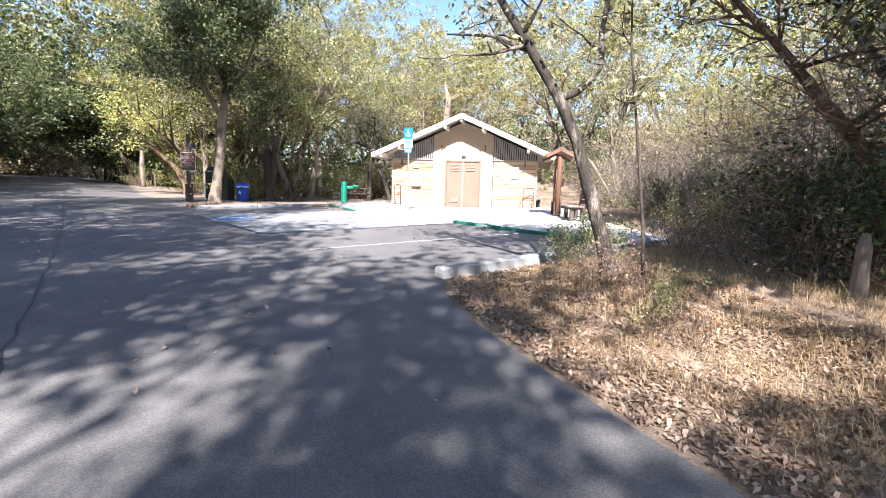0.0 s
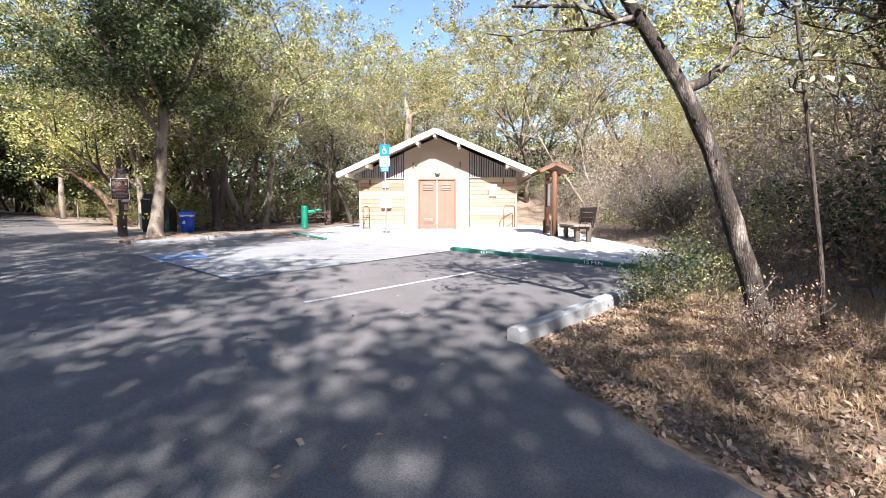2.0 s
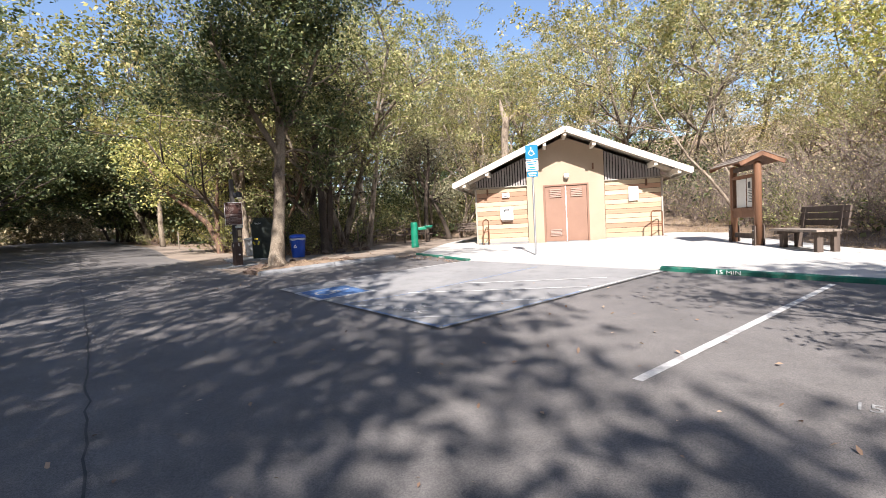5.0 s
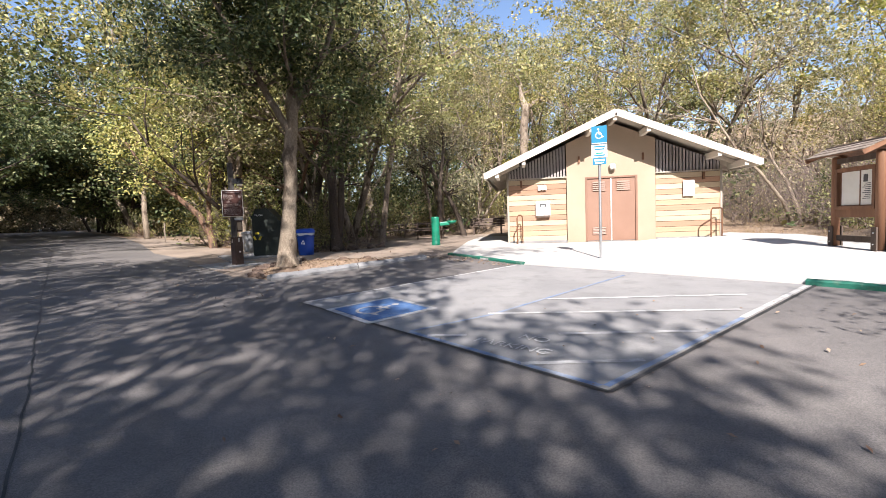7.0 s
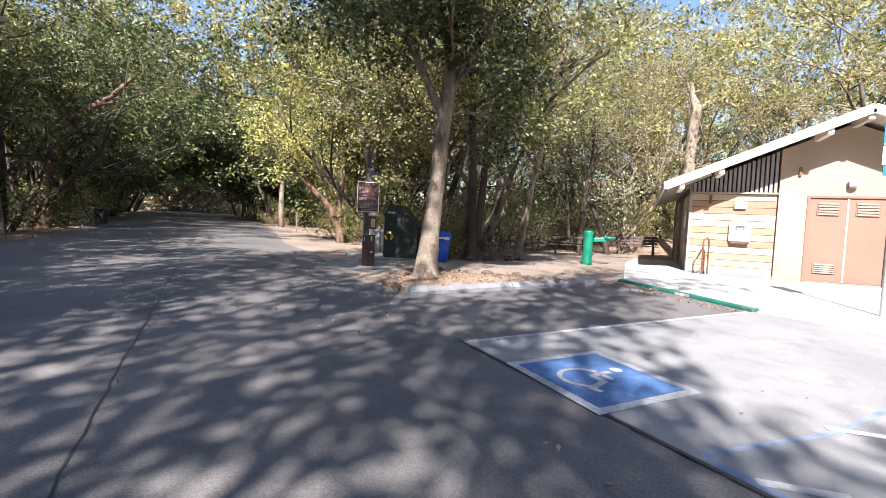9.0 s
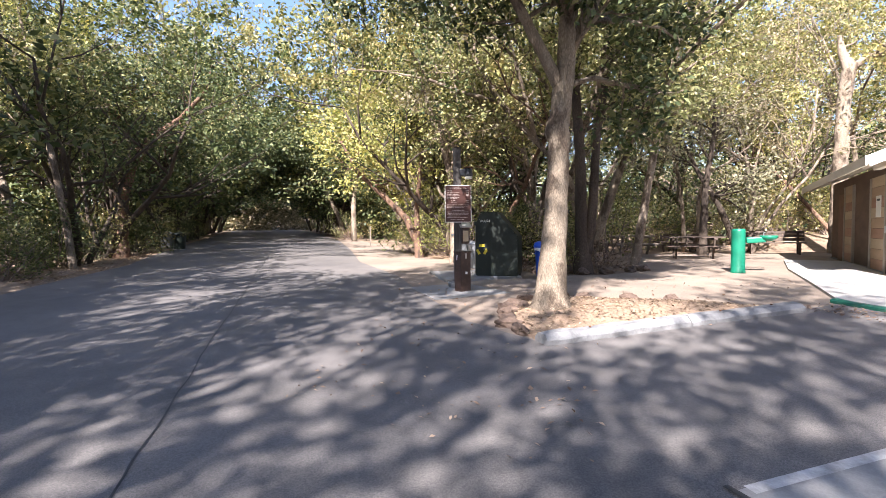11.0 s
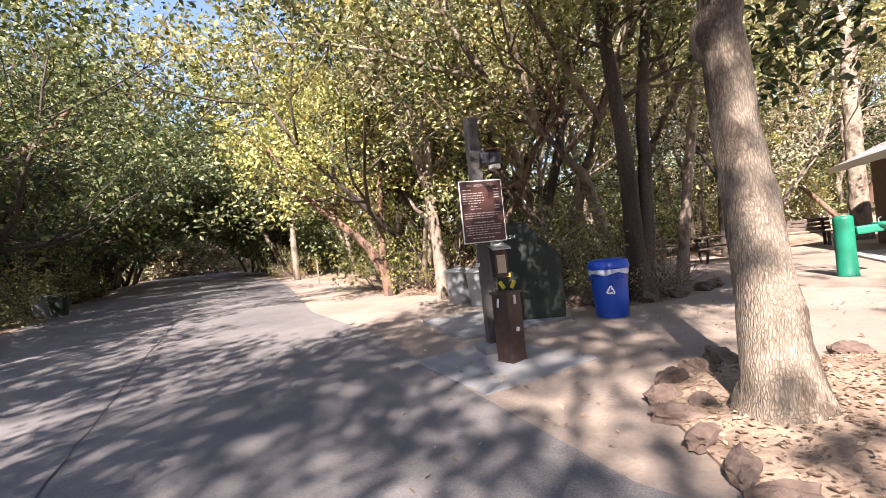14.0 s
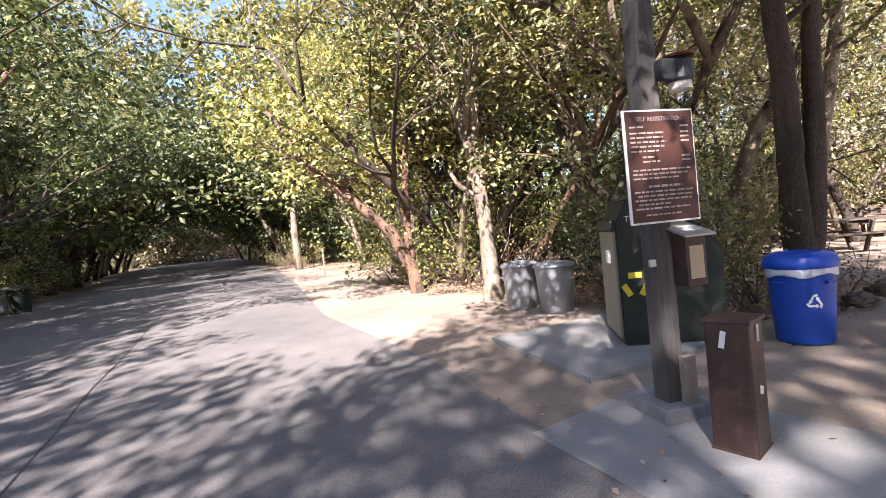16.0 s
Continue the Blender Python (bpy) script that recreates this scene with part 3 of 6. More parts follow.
# doors
part("door_frame", span(-4.16, -4.09, FRONT - 0.02, FRONT + 0.1, FLOOR - 0.02, 2.87, 0.004), M_FRAME, house)
part("door_frame", span(-2.51, -2.44, FRONT - 0.02, FRONT + 0.1, FLOOR - 0.02, 2.87, 0.004), M_FRAME, house)
part("door_frame", span(-4.09, -2.51, FRONT - 0.02, FRONT + 0.1, 2.81, 2.87, 0.004), M_FRAME, house)
for x0, x1, hinge in ((-4.085, -3.315, 1), (-3.285, -2.515, -1)):
    leaf = part("door", span(x0, x1, FRONT + 0.02, FRONT + 0.065, FLOOR, 2.805, 0.004), M_DOOR, house, "brown painted metal double door leaf")
    xc = (x0 + x1) / 2
    for z0, z1 in ((2.36, 2.70), (0.86, 1.12)):
        bm = span(xc - 0.24, xc + 0.24, FRONT + 0.006, FRONT + 0.021, z0, z1, 0.003)
        for j in range(5):
            zc = z0 + (z1 - z0) * (j + 0.5) / 5
            box((xc, FRONT + 0.002, zc), (0.42, 0.02, (z1 - z0) / 6.5), Matrix.Rotation(radians(-28), 3, "X"), 0, bm)
        part("vent", bm, M_FRAME, leaf, "louvred vent panel")
    if hinge == -1:
        part("knob", lathe([(0.012, -0.05), (0.03, -0.045), (0.034, -0.02), (0.03, 0.0)], 12), M_METAL, leaf)
        leaf.children[-1].matrix_local = pose(-3.22, FRONT - 0.03, 1.62, 90, 0, 0)
part("astragal", span(-3.318, -3.282, FRONT + 0.004, FRONT + 0.05, FLOOR, 2.80, 0.004), M_WHITE, house, "pale strip between the door leaves")
# side wall with its doors and board panels
sd = part("side_door", span(WL + 0.03, WL + 0.08, 22.62, 23.40, FLOOR, 2.72, 0.004), M_RUST, house, "dark brown side door")
part("handle", span(WL - 0.03, WL + 0.03, 23.24, 23.31, 1.58, 1.74, 0.01), M_METAL, sd)
part("door_sign", lathe([(0.11, 0), (0.11, 0.006)], 20), M_SIGNWHITE, sd, "round white door sign").matrix_local = pose(WL + 0.03, 23.0, 2.25, 0, -90, 0)
part("corner_post", span(WL - 0.02, WL + 0.10, FRONT + 0.13, FRONT + 0.24, FLOOR, roof_under(WL) - 0.03, 0.006), M_TRIM, house)
for y0, y1 in ((23.46, 24.75), (26.6, 27.7)):
    for i in range(9):
        z0 = FLOOR + 0.05 + i * 0.245
        part("plank", box((WL + 0.045, (y0 + y1) / 2, z0 + 0.12), (0.03, y1 - y0, 0.236), Matrix.Rotation(radians(1.6), 3, "Y"), 0.003), (M_PLANK_TAN, M_PLANK_MID, M_PLANK_RED)[(i * 5 + int(y0)) % 3], house)
    for y in (y0, y1):
        part("panel_trim", span(WL + 0.0, WL + 0.062, y - 0.04, y + 0.04, FLOOR, 2.90, 0.004), M_TRIM, house)
part("side_door", span(WL + 0.03, WL + 0.08, 27.85, 28.65, FLOOR, 2.72, 0.004), M_RUST, house, "dark brown side door")
ntc = part("notice", span(WL + 0.015, WL + 0.028, 23.85, 24.25, 1.95, 2.45, 0.003), M_PAPER, house, "white notice on the side panel")
part("bar", span(WL + 0.011, WL + 0.016, 23.92, 24.18, 2.33, 2.38), M_INK, ntc)
# roof
for s, nm in ((-1, "roof"), (1, "roof")):
    bm = bmesh.new()
    xe = CX + s * HALF
    a = [(CX, RIDGE + 0.02), (xe, EAVE + 0.02), (xe, EAVE - 0.03), (CX, RIDGE - 0.03)]
    v0 = [bm.verts.new((x, FRONT - OVER + 0.03, z)) for x, z in a]
    v1 = [bm.verts.new((x, BACK + 0.5, z)) for x, z in a]
    for i in range(4):
        bm.faces.new((v0[i], v0[(i + 1) % 4], v1[(i + 1) % 4], v1[i]))
    bm.faces.new(v0[::-1]); bm.faces.new(v1)
    rf = part(nm, bm, M_SOFFIT, house, "low-pitched roof slope with pale board underside")
    # shingle courses
    L = math.hypot(HALF, RIDGE - EAVE)
    ang = math.atan2(RIDGE - EAVE, HALF)
    nrow = 17
    for j in range(nrow):
        d = (j + 0.5) / nrow * L
        c = Vector((CX + s * math.cos(ang) * d, (FRONT - OVER + BACK + 0.5) / 2, RIDGE + 0.035 - math.sin(ang) * d))
        part("shingle_course", box(c, (L / nrow + 0.03, BACK - FRONT + OVER + 0.46, 0.018), Matrix.Rotation(s * (ang - 0.03), 3, "Y"), 0.003), M_SHINGLE, rf)
    # fascia along the rake and the eave
    ln = L + 0.02
    c = Vector((CX + s * HALF / 2, FRONT - OVER, (RIDGE + EAVE) / 2 - 0.06))
    part("fascia", box(c, (ln, 0.05, 0.21), Matrix.Rotation(s * ang, 3, "Y"), 0.006), M_FASCIA, house, "cream painted rake board")
    part("eave_board", span(min(xe, xe + s * 0.04), max(xe, xe + s * 0.04), FRONT - OVER - 0.02, BACK + 0.5, EAVE - 0.14, EAVE + 0.05, 0.005), M_FASCIA, house)
    k = FRONT - 0.1
    while k < BACK:
        part("rafter", box((CX + s * (HALF - 0.62), k, EAVE - 0.06 + 0.62 * SLOPE - 0.06), (1.15, 0.07, 0.12), Matrix.Rotation(s * ang, 3, "Y"), 0.004), M_SOFFIT, house)
        k += 1.2
for x in (CX - 0.02, -4.06, -6.25, -2.30, -0.22, 0.55, -7.15):
    z = roof_under(x) + 0.02
    part("purlin", span(x - 0.06, x + 0.06, FRONT - OVER + 0.04, FRONT + 0.3, z - 0.13, z + 0.07, 0.012), M_FASCIA if x != CX - 0.02 else M_SOFFIT, house, "projecting roof beam end")
for x in (-4.36, -2.26, -6.35, -0.35):
    z = min(roof_under(x) - 0.62, 3.6) if -5 < x < -1.5 else SID_TOP - 0.05
    part("bracket", span(x - 0.03, x + 0.03, FRONT - 0.06, FRONT + 0.06, z - 0.24, z, 0.008), M_RUST, house, "small rust brown bracket")
for x, y in ((CX + 0.9, 24.6), (CX + 1.2, 28.4)):
    part("roof_vent", lathe([(0.06, 0), (0.06, 0.35), (0.09, 0.36), (0.09, 0.42)], 12, None, (x, y, RIDGE - abs(x - CX) * SLOPE)), M_METAL, house)
lampf = part("wall_lamp", lathe([(0.05, 0.0), (0.10, 0.03), (0.11, 0.16), (0.04, 0.2)], 16, None, (-3.26, FRONT - 0.10, 3.08)), M_LAMP, house, "small wall lamp over the doors")
part("lamp_back", span(-3.33, -3.19, FRONT - 0.05, FRONT, 3.06, 3.26, 0.01), M_METAL, lampf)
bm = lathe([(0.55, 0.0), (0.53, 0.12), (0.42, 0.3), (0.22, 0.42), (0.03, 0.46)], 24, None, (-5.6, 26.5, RIDGE - 2.3 * SLOPE - 0.12))
part("skylight_dome", bm, M_GLASSY, house, "round translucent roof dome", True)

# ---- kerbs, paint and signs ----
def lettering(name, text, size, material, parent, m, label="", extrude=0.002):
    """Flat letters, centred on their own origin, lying in their xy plane."""
    cu = bpy.data.curves.new(name, "FONT")
    cu.body, cu.size, cu.extrude = text, size, extrude
    cu.align_x, cu.align_y = "CENTER", "CENTER"
    tmp = bpy.data.objects.new(name, cu)
    scene.collection.objects.link(tmp)
    me = bpy.data.meshes.new_from_object(tmp.evaluated_get(bpy.context.evaluated_depsgraph_get()))
    bpy.data.objects.remove(tmp)
    bpy.data.curves.remove(cu)
    me.name = name
    me.materials.clear()
    me.materials.append(material)
    ob = new(name, me)
    if parent:
        ob.parent = parent
    ob.matrix_local = m
    if label:
        ob["label"] = label
    return ob


def kerb(name, a, b, width, top, material, label, kind="structure", depth=0.12, wear=0.006, seed=1, bend=0.02):
    """A kerb from a to b with softened, slightly uneven edges; top gives its height above the road."""
    r = random.Random(seed)
    d = Vector((b[0] - a[0], b[1] - a[1], 0))
    n = max(4, int(d.length / 0.25))
    s = Vector((-d.y, d.x, 0)).normalized()
    prof = [(-0.5, -depth), (-0.5, top - bend), (-0.5 + bend / width, top), (0.5 - bend / width, top), (0.5, top - bend), (0.5, -depth)]
    bm = bmesh.new()
    rings = []
    for i in range(n + 1):
        p = Vector((*a, 0)) + d * i / n
        z = G(p.x, p.y)
        ring = []
        for u, h in prof:
            q = p + s * (u * width + r.uniform(-wear, wear))
            ring.append(bm.verts.new((q.x, q.y, z + h + r.uniform(-wear, wear))))
        rings.append(ring)
    for r0, r1 in zip(rings, rings[1:]):
        for k in range(len(prof) - 1):
            bm.faces.new((r0[k], r0[k + 1], r1[k + 1], r1[k]))
    bm.faces.new(rings[0])
    bm.faces.new(rings[-1][::-1])
    ob = part(name, bm, material)
    return tagged(ob, label, "kerb", kind=kind)


near_kerb = kerb("kerb", (-1.18, 6.06), (2.06, 9.86), 0.155, 0.14, M_CONC_KERB, "weathered pale concrete kerb edging the dry grass", wear=0.0015, seed=2, bend=0.03)
green_right = kerb("green_kerb", (-2.16, 13.35), (2.16, 9.99), 0.14, 0.086, M_GREEN_KERB, "green painted kerb with white time-limit letters", seed=3)
green_left = kerb("green_kerb", (-8.42, 18.67), (-6.36, 16.13), 0.14, 0.06, M_GREEN_KERB, "green painted kerb with a faded white patch", seed=4)
_kd = math.degrees(math.atan2(10.27 - 13.35, 1.8 + 2.16))
for kx in (-1.23, 0.82):
    ky = 13.35 + (kx + 2.16) * (10.27 - 13.35) / (1.8 + 2.16)
    nrm = Vector((-math.sin(radians(_kd)), math.cos(radians(_kd)), 0)) * -0.088
    m = pose(kx + nrm.x, ky + nrm.y, G(kx, ky) + 0.042, 90, 0, _kd)
    lettering("letters", "15 MIN", 0.10, M_WHITE, green_right, m @ Matrix.Diagonal((1.35, 1, 1, 1)), "white stencilled letters")
_kl = math.degrees(math.atan2(16.13 - 18.67, -6.36 + 8.42))
nrm = Vector((-math.sin(radians(_kl)), math.cos(radians(_kl)), 0)) * -0.083
part("patch", box((-7.25 + nrm.x, 17.227 + nrm.y, G(-7.25, 17.23) + 0.03), (0.34, 0.008, 0.045), Matrix.Rotation(radians(_kl), 3, "Z")), M_WORN, green_left, "faded white painted patch")

# painted lines on the pad and the asphalt

def painted(name, pts, width, material, label, dz=0.006, height=None):
    ob = part(name, strip(pts, width, dz, 0.4, height), material)
    tagged(ob, label, "road marking", "painted lines", "structure")
    return ob


PADZ = lambda x, y: 0.008
painted("blue_line", [(-5.79, 9.27), (-7.66, 10.72)], 0.06, M_BLUELINE, "worn blue painted edge of the pad", 0.004, PADZ)
painted("blue_line", [(-5.75, 9.27), (-3.9, 11.34)], 0.055, M_BLUELINE, "worn blue painted edge of the pad", 0.004, PADZ)
painted("blue_line", [(-7.66, 10.74), (-6.78, 11.5), (-4.55, 14.4)], 0.05, M_BLUELINE, "worn blue painted line between stall and aisle", 0.005, PADZ)
for a, b in (((-6.02, 12.41), (-3.30, 12.62)), ((-6.82, 11.56), (-3.75, 11.74)), ((-7.42, 10.56), (-6.99, 10.60)), ((-6.0, 10.66), (-4.5, 10.80)), ((-6.40, 9.73), (-5.32, 9.87))):
    painted("hatch_line", [a, b], 0.075, M_WORN, "white hatch line of the loading aisle", 0.006, PADZ)
painted("edge_line", [(-9.72, 12.33), (-6.46, 16.06)], 0.075, M_WORN, "worn white line along the pad", 0.005, PADZ)
painted("edge_line", [(-2.25, 13.18), (-3.9, 11.34)], 0.07, M_WORN, "worn white line along the pad", 0.008, PADZ)
for a, b in (((-5.74, 9.16), (-9.83, 12.32)), ((-5.74, 9.16), (-2.08, 13.26))):
    gap = part("tar_joint", strip([a, b], 0.04, 0.011, 0.4), M_SEAM)
    tagged(gap, "dark tar joint between pad and asphalt", "road seam", kind="structure")
painted("stall_line", [(-3.82, 7.58), (-0.27, 11.48)], 0.085, M_WORN, "white painted stall line on the asphalt")
SL = -2.0
aisle = lettering("aisle_letters", "NO", 0.22, M_PADWORD, None, pose(-6.26, 10.46, G(-6.26, 10.46) + 0.018, -SL, 0, -32), "", 0.001)
tagged(aisle, "worn white painted letters on the loading aisle", "road marking", kind="structure")
aisle = lettering("aisle_letters", "PARKING", 0.21, M_PADWORD, None, pose(-6.50, 10.22, G(-6.50, 10.22) + 0.018, -SL, 0, -32), "", 0.001)
tagged(aisle, "worn white painted letters on the loading aisle", "road marking", kind="structure")
stall_words = lettering("stall_letters", "15 MIN", 0.20, M_FADED, None, pose(-2.33, 7.05, G(-2.33, 7.05) + 0.008, -SL, 0, -32) @ Matrix.Diagonal((0.85, 1, 1, 1)), "", 0.001)
tagged(stall_words, "worn white painted letters on the asphalt stall", "road marking", kind="structure")


def wheelchair(bm, h, put_at, z):
    """The access symbol in flat strokes, h tall: head, back, arm, seat, leg and open wheel."""
    def stroke(pts, w):
        for (x0, y0), (x1, y1) in zip(pts, pts[1:]):
            d = Vector((x1 - x0, y1 - y0, 0))
            s = Vector((-d.y, d.x, 0)).normalized() * w / 2
            e = d.normalized() * w * 0.25
            q = [Vector((x0, y0, z)) - e + s, Vector((x1, y1, z)) + e + s, Vector((x1, y1, z)) + e - s, Vector((x0, y0, z)) - e - s]
            bm.faces.new([bm.verts.new(put_at @ Vector((v.x * h, v.y * h, v.z))) for v in q])
    stroke([(-0.05, 0.22), (-0.02, -0.05), (0.16, -0.05), (0.27, -0.33), (0.36, -0.30)], 0.075)
    stroke([(-0.04, 0.08), (0.14, 0.08)], 0.065)
    arc = [(-0.02 + 0.27 * math.cos(w), -0.17 + 0.27 * math.sin(w)) for w in [radians(a) for a in range(110, 361, 18)]]
    stroke(arc, 0.06)
    head = [bm.verts.new(put_at @ Vector((h * (-0.07 + 0.075 * math.cos(k * math.pi / 6)), h * (0.36 + 0.075 * math.sin(k * math.pi / 6)), z))) for k in range(12)]
    bm.faces.new(head)
    return bm


_hc = Vector((-8.355, 11.85, 0))
_hm = pose(_hc.x, _hc.y, G(_hc.x, _hc.y) + 0.008, 1.6, 1.4, -41)
access = thing("access_symbol", "blue square with white wheelchair symbol painted on concrete", "road marking", "", "structure")
part("border", box((0, 0, 0.004), (1.20, 1.12, 0.003), None), M_WORN, access)
part("field", box((0, 0, 0.008), (1.02, 0.94, 0.003), None), M_BLUE, access)
part("symbol", wheelchair(bmesh.new(), 0.78, Matrix.Identity(4), 0.013), M_WORN, access, "worn white wheelchair symbol")
access.matrix_world = _hm

# concrete wheel stop beside the planted tree
stop = thing("wheel_stop", "long weathered concrete wheel stop with grey stains", "wheel stop")
for (xa, ya), (xb, yb), k in (((-11.62, 14.50), (-10.31, 16.10), 9), ((-10.29, 16.12), (-8.98, 17.72), 10)):
    seg = kerb("segment", (xa, ya), (xb, yb), 0.26, 0.12, M_CONC_OLD, "", "", 0.03, 0.012, k, 0.07)
    del seg["category"]
    seg.parent = stop
for x, y in ((-11.2, 15.01), (-10.6, 15.75), (-9.9, 16.6), (-9.3, 17.33)):
    part("pin", lathe([(0.016, 0.0), (0.016, 0.012), (0.01, 0.016)], 8, None, (x, y, G(x, y) + 0.118)), M_RUST, stop, "rusty anchor pin")

# handicapped parking sign
sp = thing("parking_sign", "blue and white parking sign on a galvanised post", "sign", at=(-4.55, 16.9, G(-4.55, 16.9)), turn=-9)
part("post", lathe([(0.03, -0.1), (0.03, 3.08)], 12), M_METAL, sp)
pb = part("panel", span(-0.17, 0.17, -0.045, -0.035, 2.66, 3.07, 0.002), M_SIGNBLUE, sp, "blue wheelchair panel")
part("symbol", wheelchair(bmesh.new(), 0.26, pose(0, -0.048, 2.90, 90, 0, 0), 0.0), M_SIGNWHITE, pb)
part("border", span(-0.16, 0.16, -0.049, -0.046, 2.67, 2.685), M_SIGNWHITE, pb)
pp = part("panel", span(-0.17, 0.17, -0.045, -0.035, 2.36, 2.64, 0.002), M_SIGNWHITE, sp, "white fine notice panel")
for z, w, c in ((2.60, 0.26, M_SIGNBLUE), (2.54, 0.22, M_SIGNBLUE), (2.45, 0.16, M_SIGNGREEN), (2.40, 0.24, M_SIGNBLUE)):
    part("bar", span(-w / 2, w / 2, -0.049, -0.046, z - 0.016, z + 0.016), c, pp)
pp = part("panel", span(-0.15, 0.15, -0.045, -0.035, 2.19, 2.345, 0.002), M_SIGNBLUE, sp, "small blue access plate")
part("bar", span(-0.11, 0.11, -0.049, -0.046, 2.27, 2.31), M_SIGNWHITE, pp)
part("bar", span(-0.09, 0.09, -0.049, -0.046, 2.215, 2.245), M_SIGNWHITE, pp)

# notices and rails on the building's front
nt1 = thing("notice_box", "white notice panel with a dark tray on the siding", "notice")
part("board", span(-5.86, -5.36, 22.36, 22.40, 1.60, 2.10, 0.006), M_SIGNWHITE, nt1)
part("window", span(-5.72, -5.50, 22.352, 22.362, 1.90, 2.02, 0.003), M_INK, nt1, "dark printed window")
part("slip", span(-5.68, -5.54, 22.345, 22.353, 1.92, 1.96), M_SIGNWHITE, nt1)
part("tray", span(-5.82, -5.38, 22.33, 22.40, 1.53, 1.60, 0.006), M_WOODDARK, nt1, "dark tray")
nt2 = thing("notice_sign", "small white notice sign on the siding", "notice")
part("board", span(-5.77, -5.48, 22.375, 22.40, 2.49, 2.67, 0.004), M_SIGNWHITE, nt2)
part("bar", span(-5.72, -5.53, 22.371, 22.376, 2.52, 2.55), M_INK, nt2)
nt3 = thing("notice_sign", "white paper notice on the siding", "notice")
part("sheet", span(-0.99, -0.64, 22.375, 22.40, 2.08, 2.60, 0.003), M_SIGNWHITE, nt3)
for k in range(6):
    part("bar", span(-0.94, -0.70 - 0.05 * (k % 3), 22.371, 22.376, 2.50 - 0.07 * k, 2.515 - 0.07 * k), M_PAPER, nt3)
for x0, x1, nm in ((-6.52, -6.34, 0), (-0.36, 0.12, 1)):
    rail = thing("bike_rail", "rust brown bent steel rail before the wall", "rail", "rails before the building")
    zb = FLOOR - 0.04
    part("hoop", pipe([(x0, 21.75, zb), (x0, 21.75, 1.52), (x0 + 0.02, 21.77, 1.60), (x0 + 0.07, 21.8, 1.64), (x1 - 0.06, 22.1, 1.64), (x1 - 0.01, 22.13, 1.60), (x1, 22.15, 1.52), (x1, 22.15, zb)], 0.022), M_RUST, rail)
    part("crossbar", pipe([(x0, 21.75, 1.16), (x1, 22.15, 1.16)], 0.016), M_RUST, rail)
    part("foot", span(x0 - 0.08, x0 + 0.08, 21.68, 21.82, zb - 0.04, zb + 0.012, 0.004), M_METAL, rail)
    part("foot", span(x1 - 0.08, x1 + 0.08, 22.08, 22.22, zb - 0.04, zb + 0.012, 0.004), M_METAL, rail)
for x in (-5.0, -1.1):
    drain = thing("drain_cover", "round grey drain cover in the concrete", "drain")
    part("lid", lathe([(0.17, 0.0), (0.17, 0.006), (0.15, 0.01)], 24, None, (x, 21.9, G(x, 21.9) + lift(x, 21.9))), M_CONC_OLD, drain)

# green drinking fountain
ft = thing("drinking_fountain", "green painted pedestal drinking fountain with a bowl arm", "fountain", at=(-9.60, 22.90, G(-9.6, 22.9)), turn=8)
ped = part("pedestal", lathe([(0.165, -0.05), (0.165, 0.03), (0.155, 0.05), (0.15, 0.5), (0.15, 1.01), (0.145, 1.05), (0.12, 1.07)], 24), M_GREEN_IRON, ft, "", True)
part("arm", box((0.36, 0, 0.80), (0.40, 0.16, 0.14), Matrix.Rotation(radians(-4), 3, "Y"), 0.03), M_GREEN_IRON, ft)
part("bowl", lathe([(0.08, 0.0), (0.16, 0.05), (0.19, 0.12), (0.17, 0.125), (0.13, 0.08)], 22, None, (0.62, 0, 0.78)), M_GREEN_IRON, ft, "", True)
part("spout", pipe([(0.52, 0, 0.88), (0.52, 0, 0.97), (0.56, 0, 0.985)], 0.012), M_METAL, ft)

# notice kiosk
KX = 0.90
kz = G(KX, 17.2) + 0.08
kio = thing("notice_kiosk", "red-brown timber notice kiosk with a shingled roof", "kiosk", at=(KX, 17.2, kz), turn=1.5)
for y in (-0.66, 0.66):
    pst = part("post", lathe([(0.085, 0.0), (0.085, 1.98), (0.08, 2.04), (0.05, 2.07)], 16, None, (0, y, 0.0)), M_WOODRED, kio, "round red-brown timber post", True)
    for sx in (-1, 1):
        br = part("bracket", span(min(sx * 0.085, sx * 0.12), max(sx * 0.085, sx * 0.12), y - 0.075, y + 0.075, -0.02, 0.48, 0.01), M_WOODDARK, kio, "dark timber foot bracket")
        for z in (0.12, 0.36):
            part("bolt", lathe([(0.016, 0), (0.016, 0.012), (0.008, 0.018)], 8), M_METAL, br).matrix_local = pose(sx * 0.12, y, z, 0, sx * 90, 0)
part("rail", span(-0.03, 0.03, -0.58, 0.58, 0.14, 0.27, 0.008), M_WOODDARK, kio)
part("rail", span(-0.035, 0.035, -0.60, 0.60, 1.90, 2.02, 0.008), M_WOODDARK, kio)
part("apron", span(-0.045, 0.045, -0.60, 0.60, 0.68, 0.86, 0.008), M_WOODRED, kio, "red-brown apron board")
part("backboard", span(-0.005, 0.03, -0.585, 0.585, 0.86, 1.76, 0.003), M_WOODRED, kio)
for y in (-0.56, 0.56):
    part("case_frame", span(-0.075, 0.02, y - 0.04, y + 0.04, 0.86, 1.78, 0.006), M_WOODRED, kio)
for z in (0.895, 1.745):
    part("case_frame", span(-0.075, 0.02, -0.52, 0.52, z - 0.04, z + 0.04, 0.006), M_WOODRED, kio)
part("map", span(-0.020, -0.012, -0.10, 0.44, 0.95, 1.69), M_PAPER, kio, "large faded map sheet")
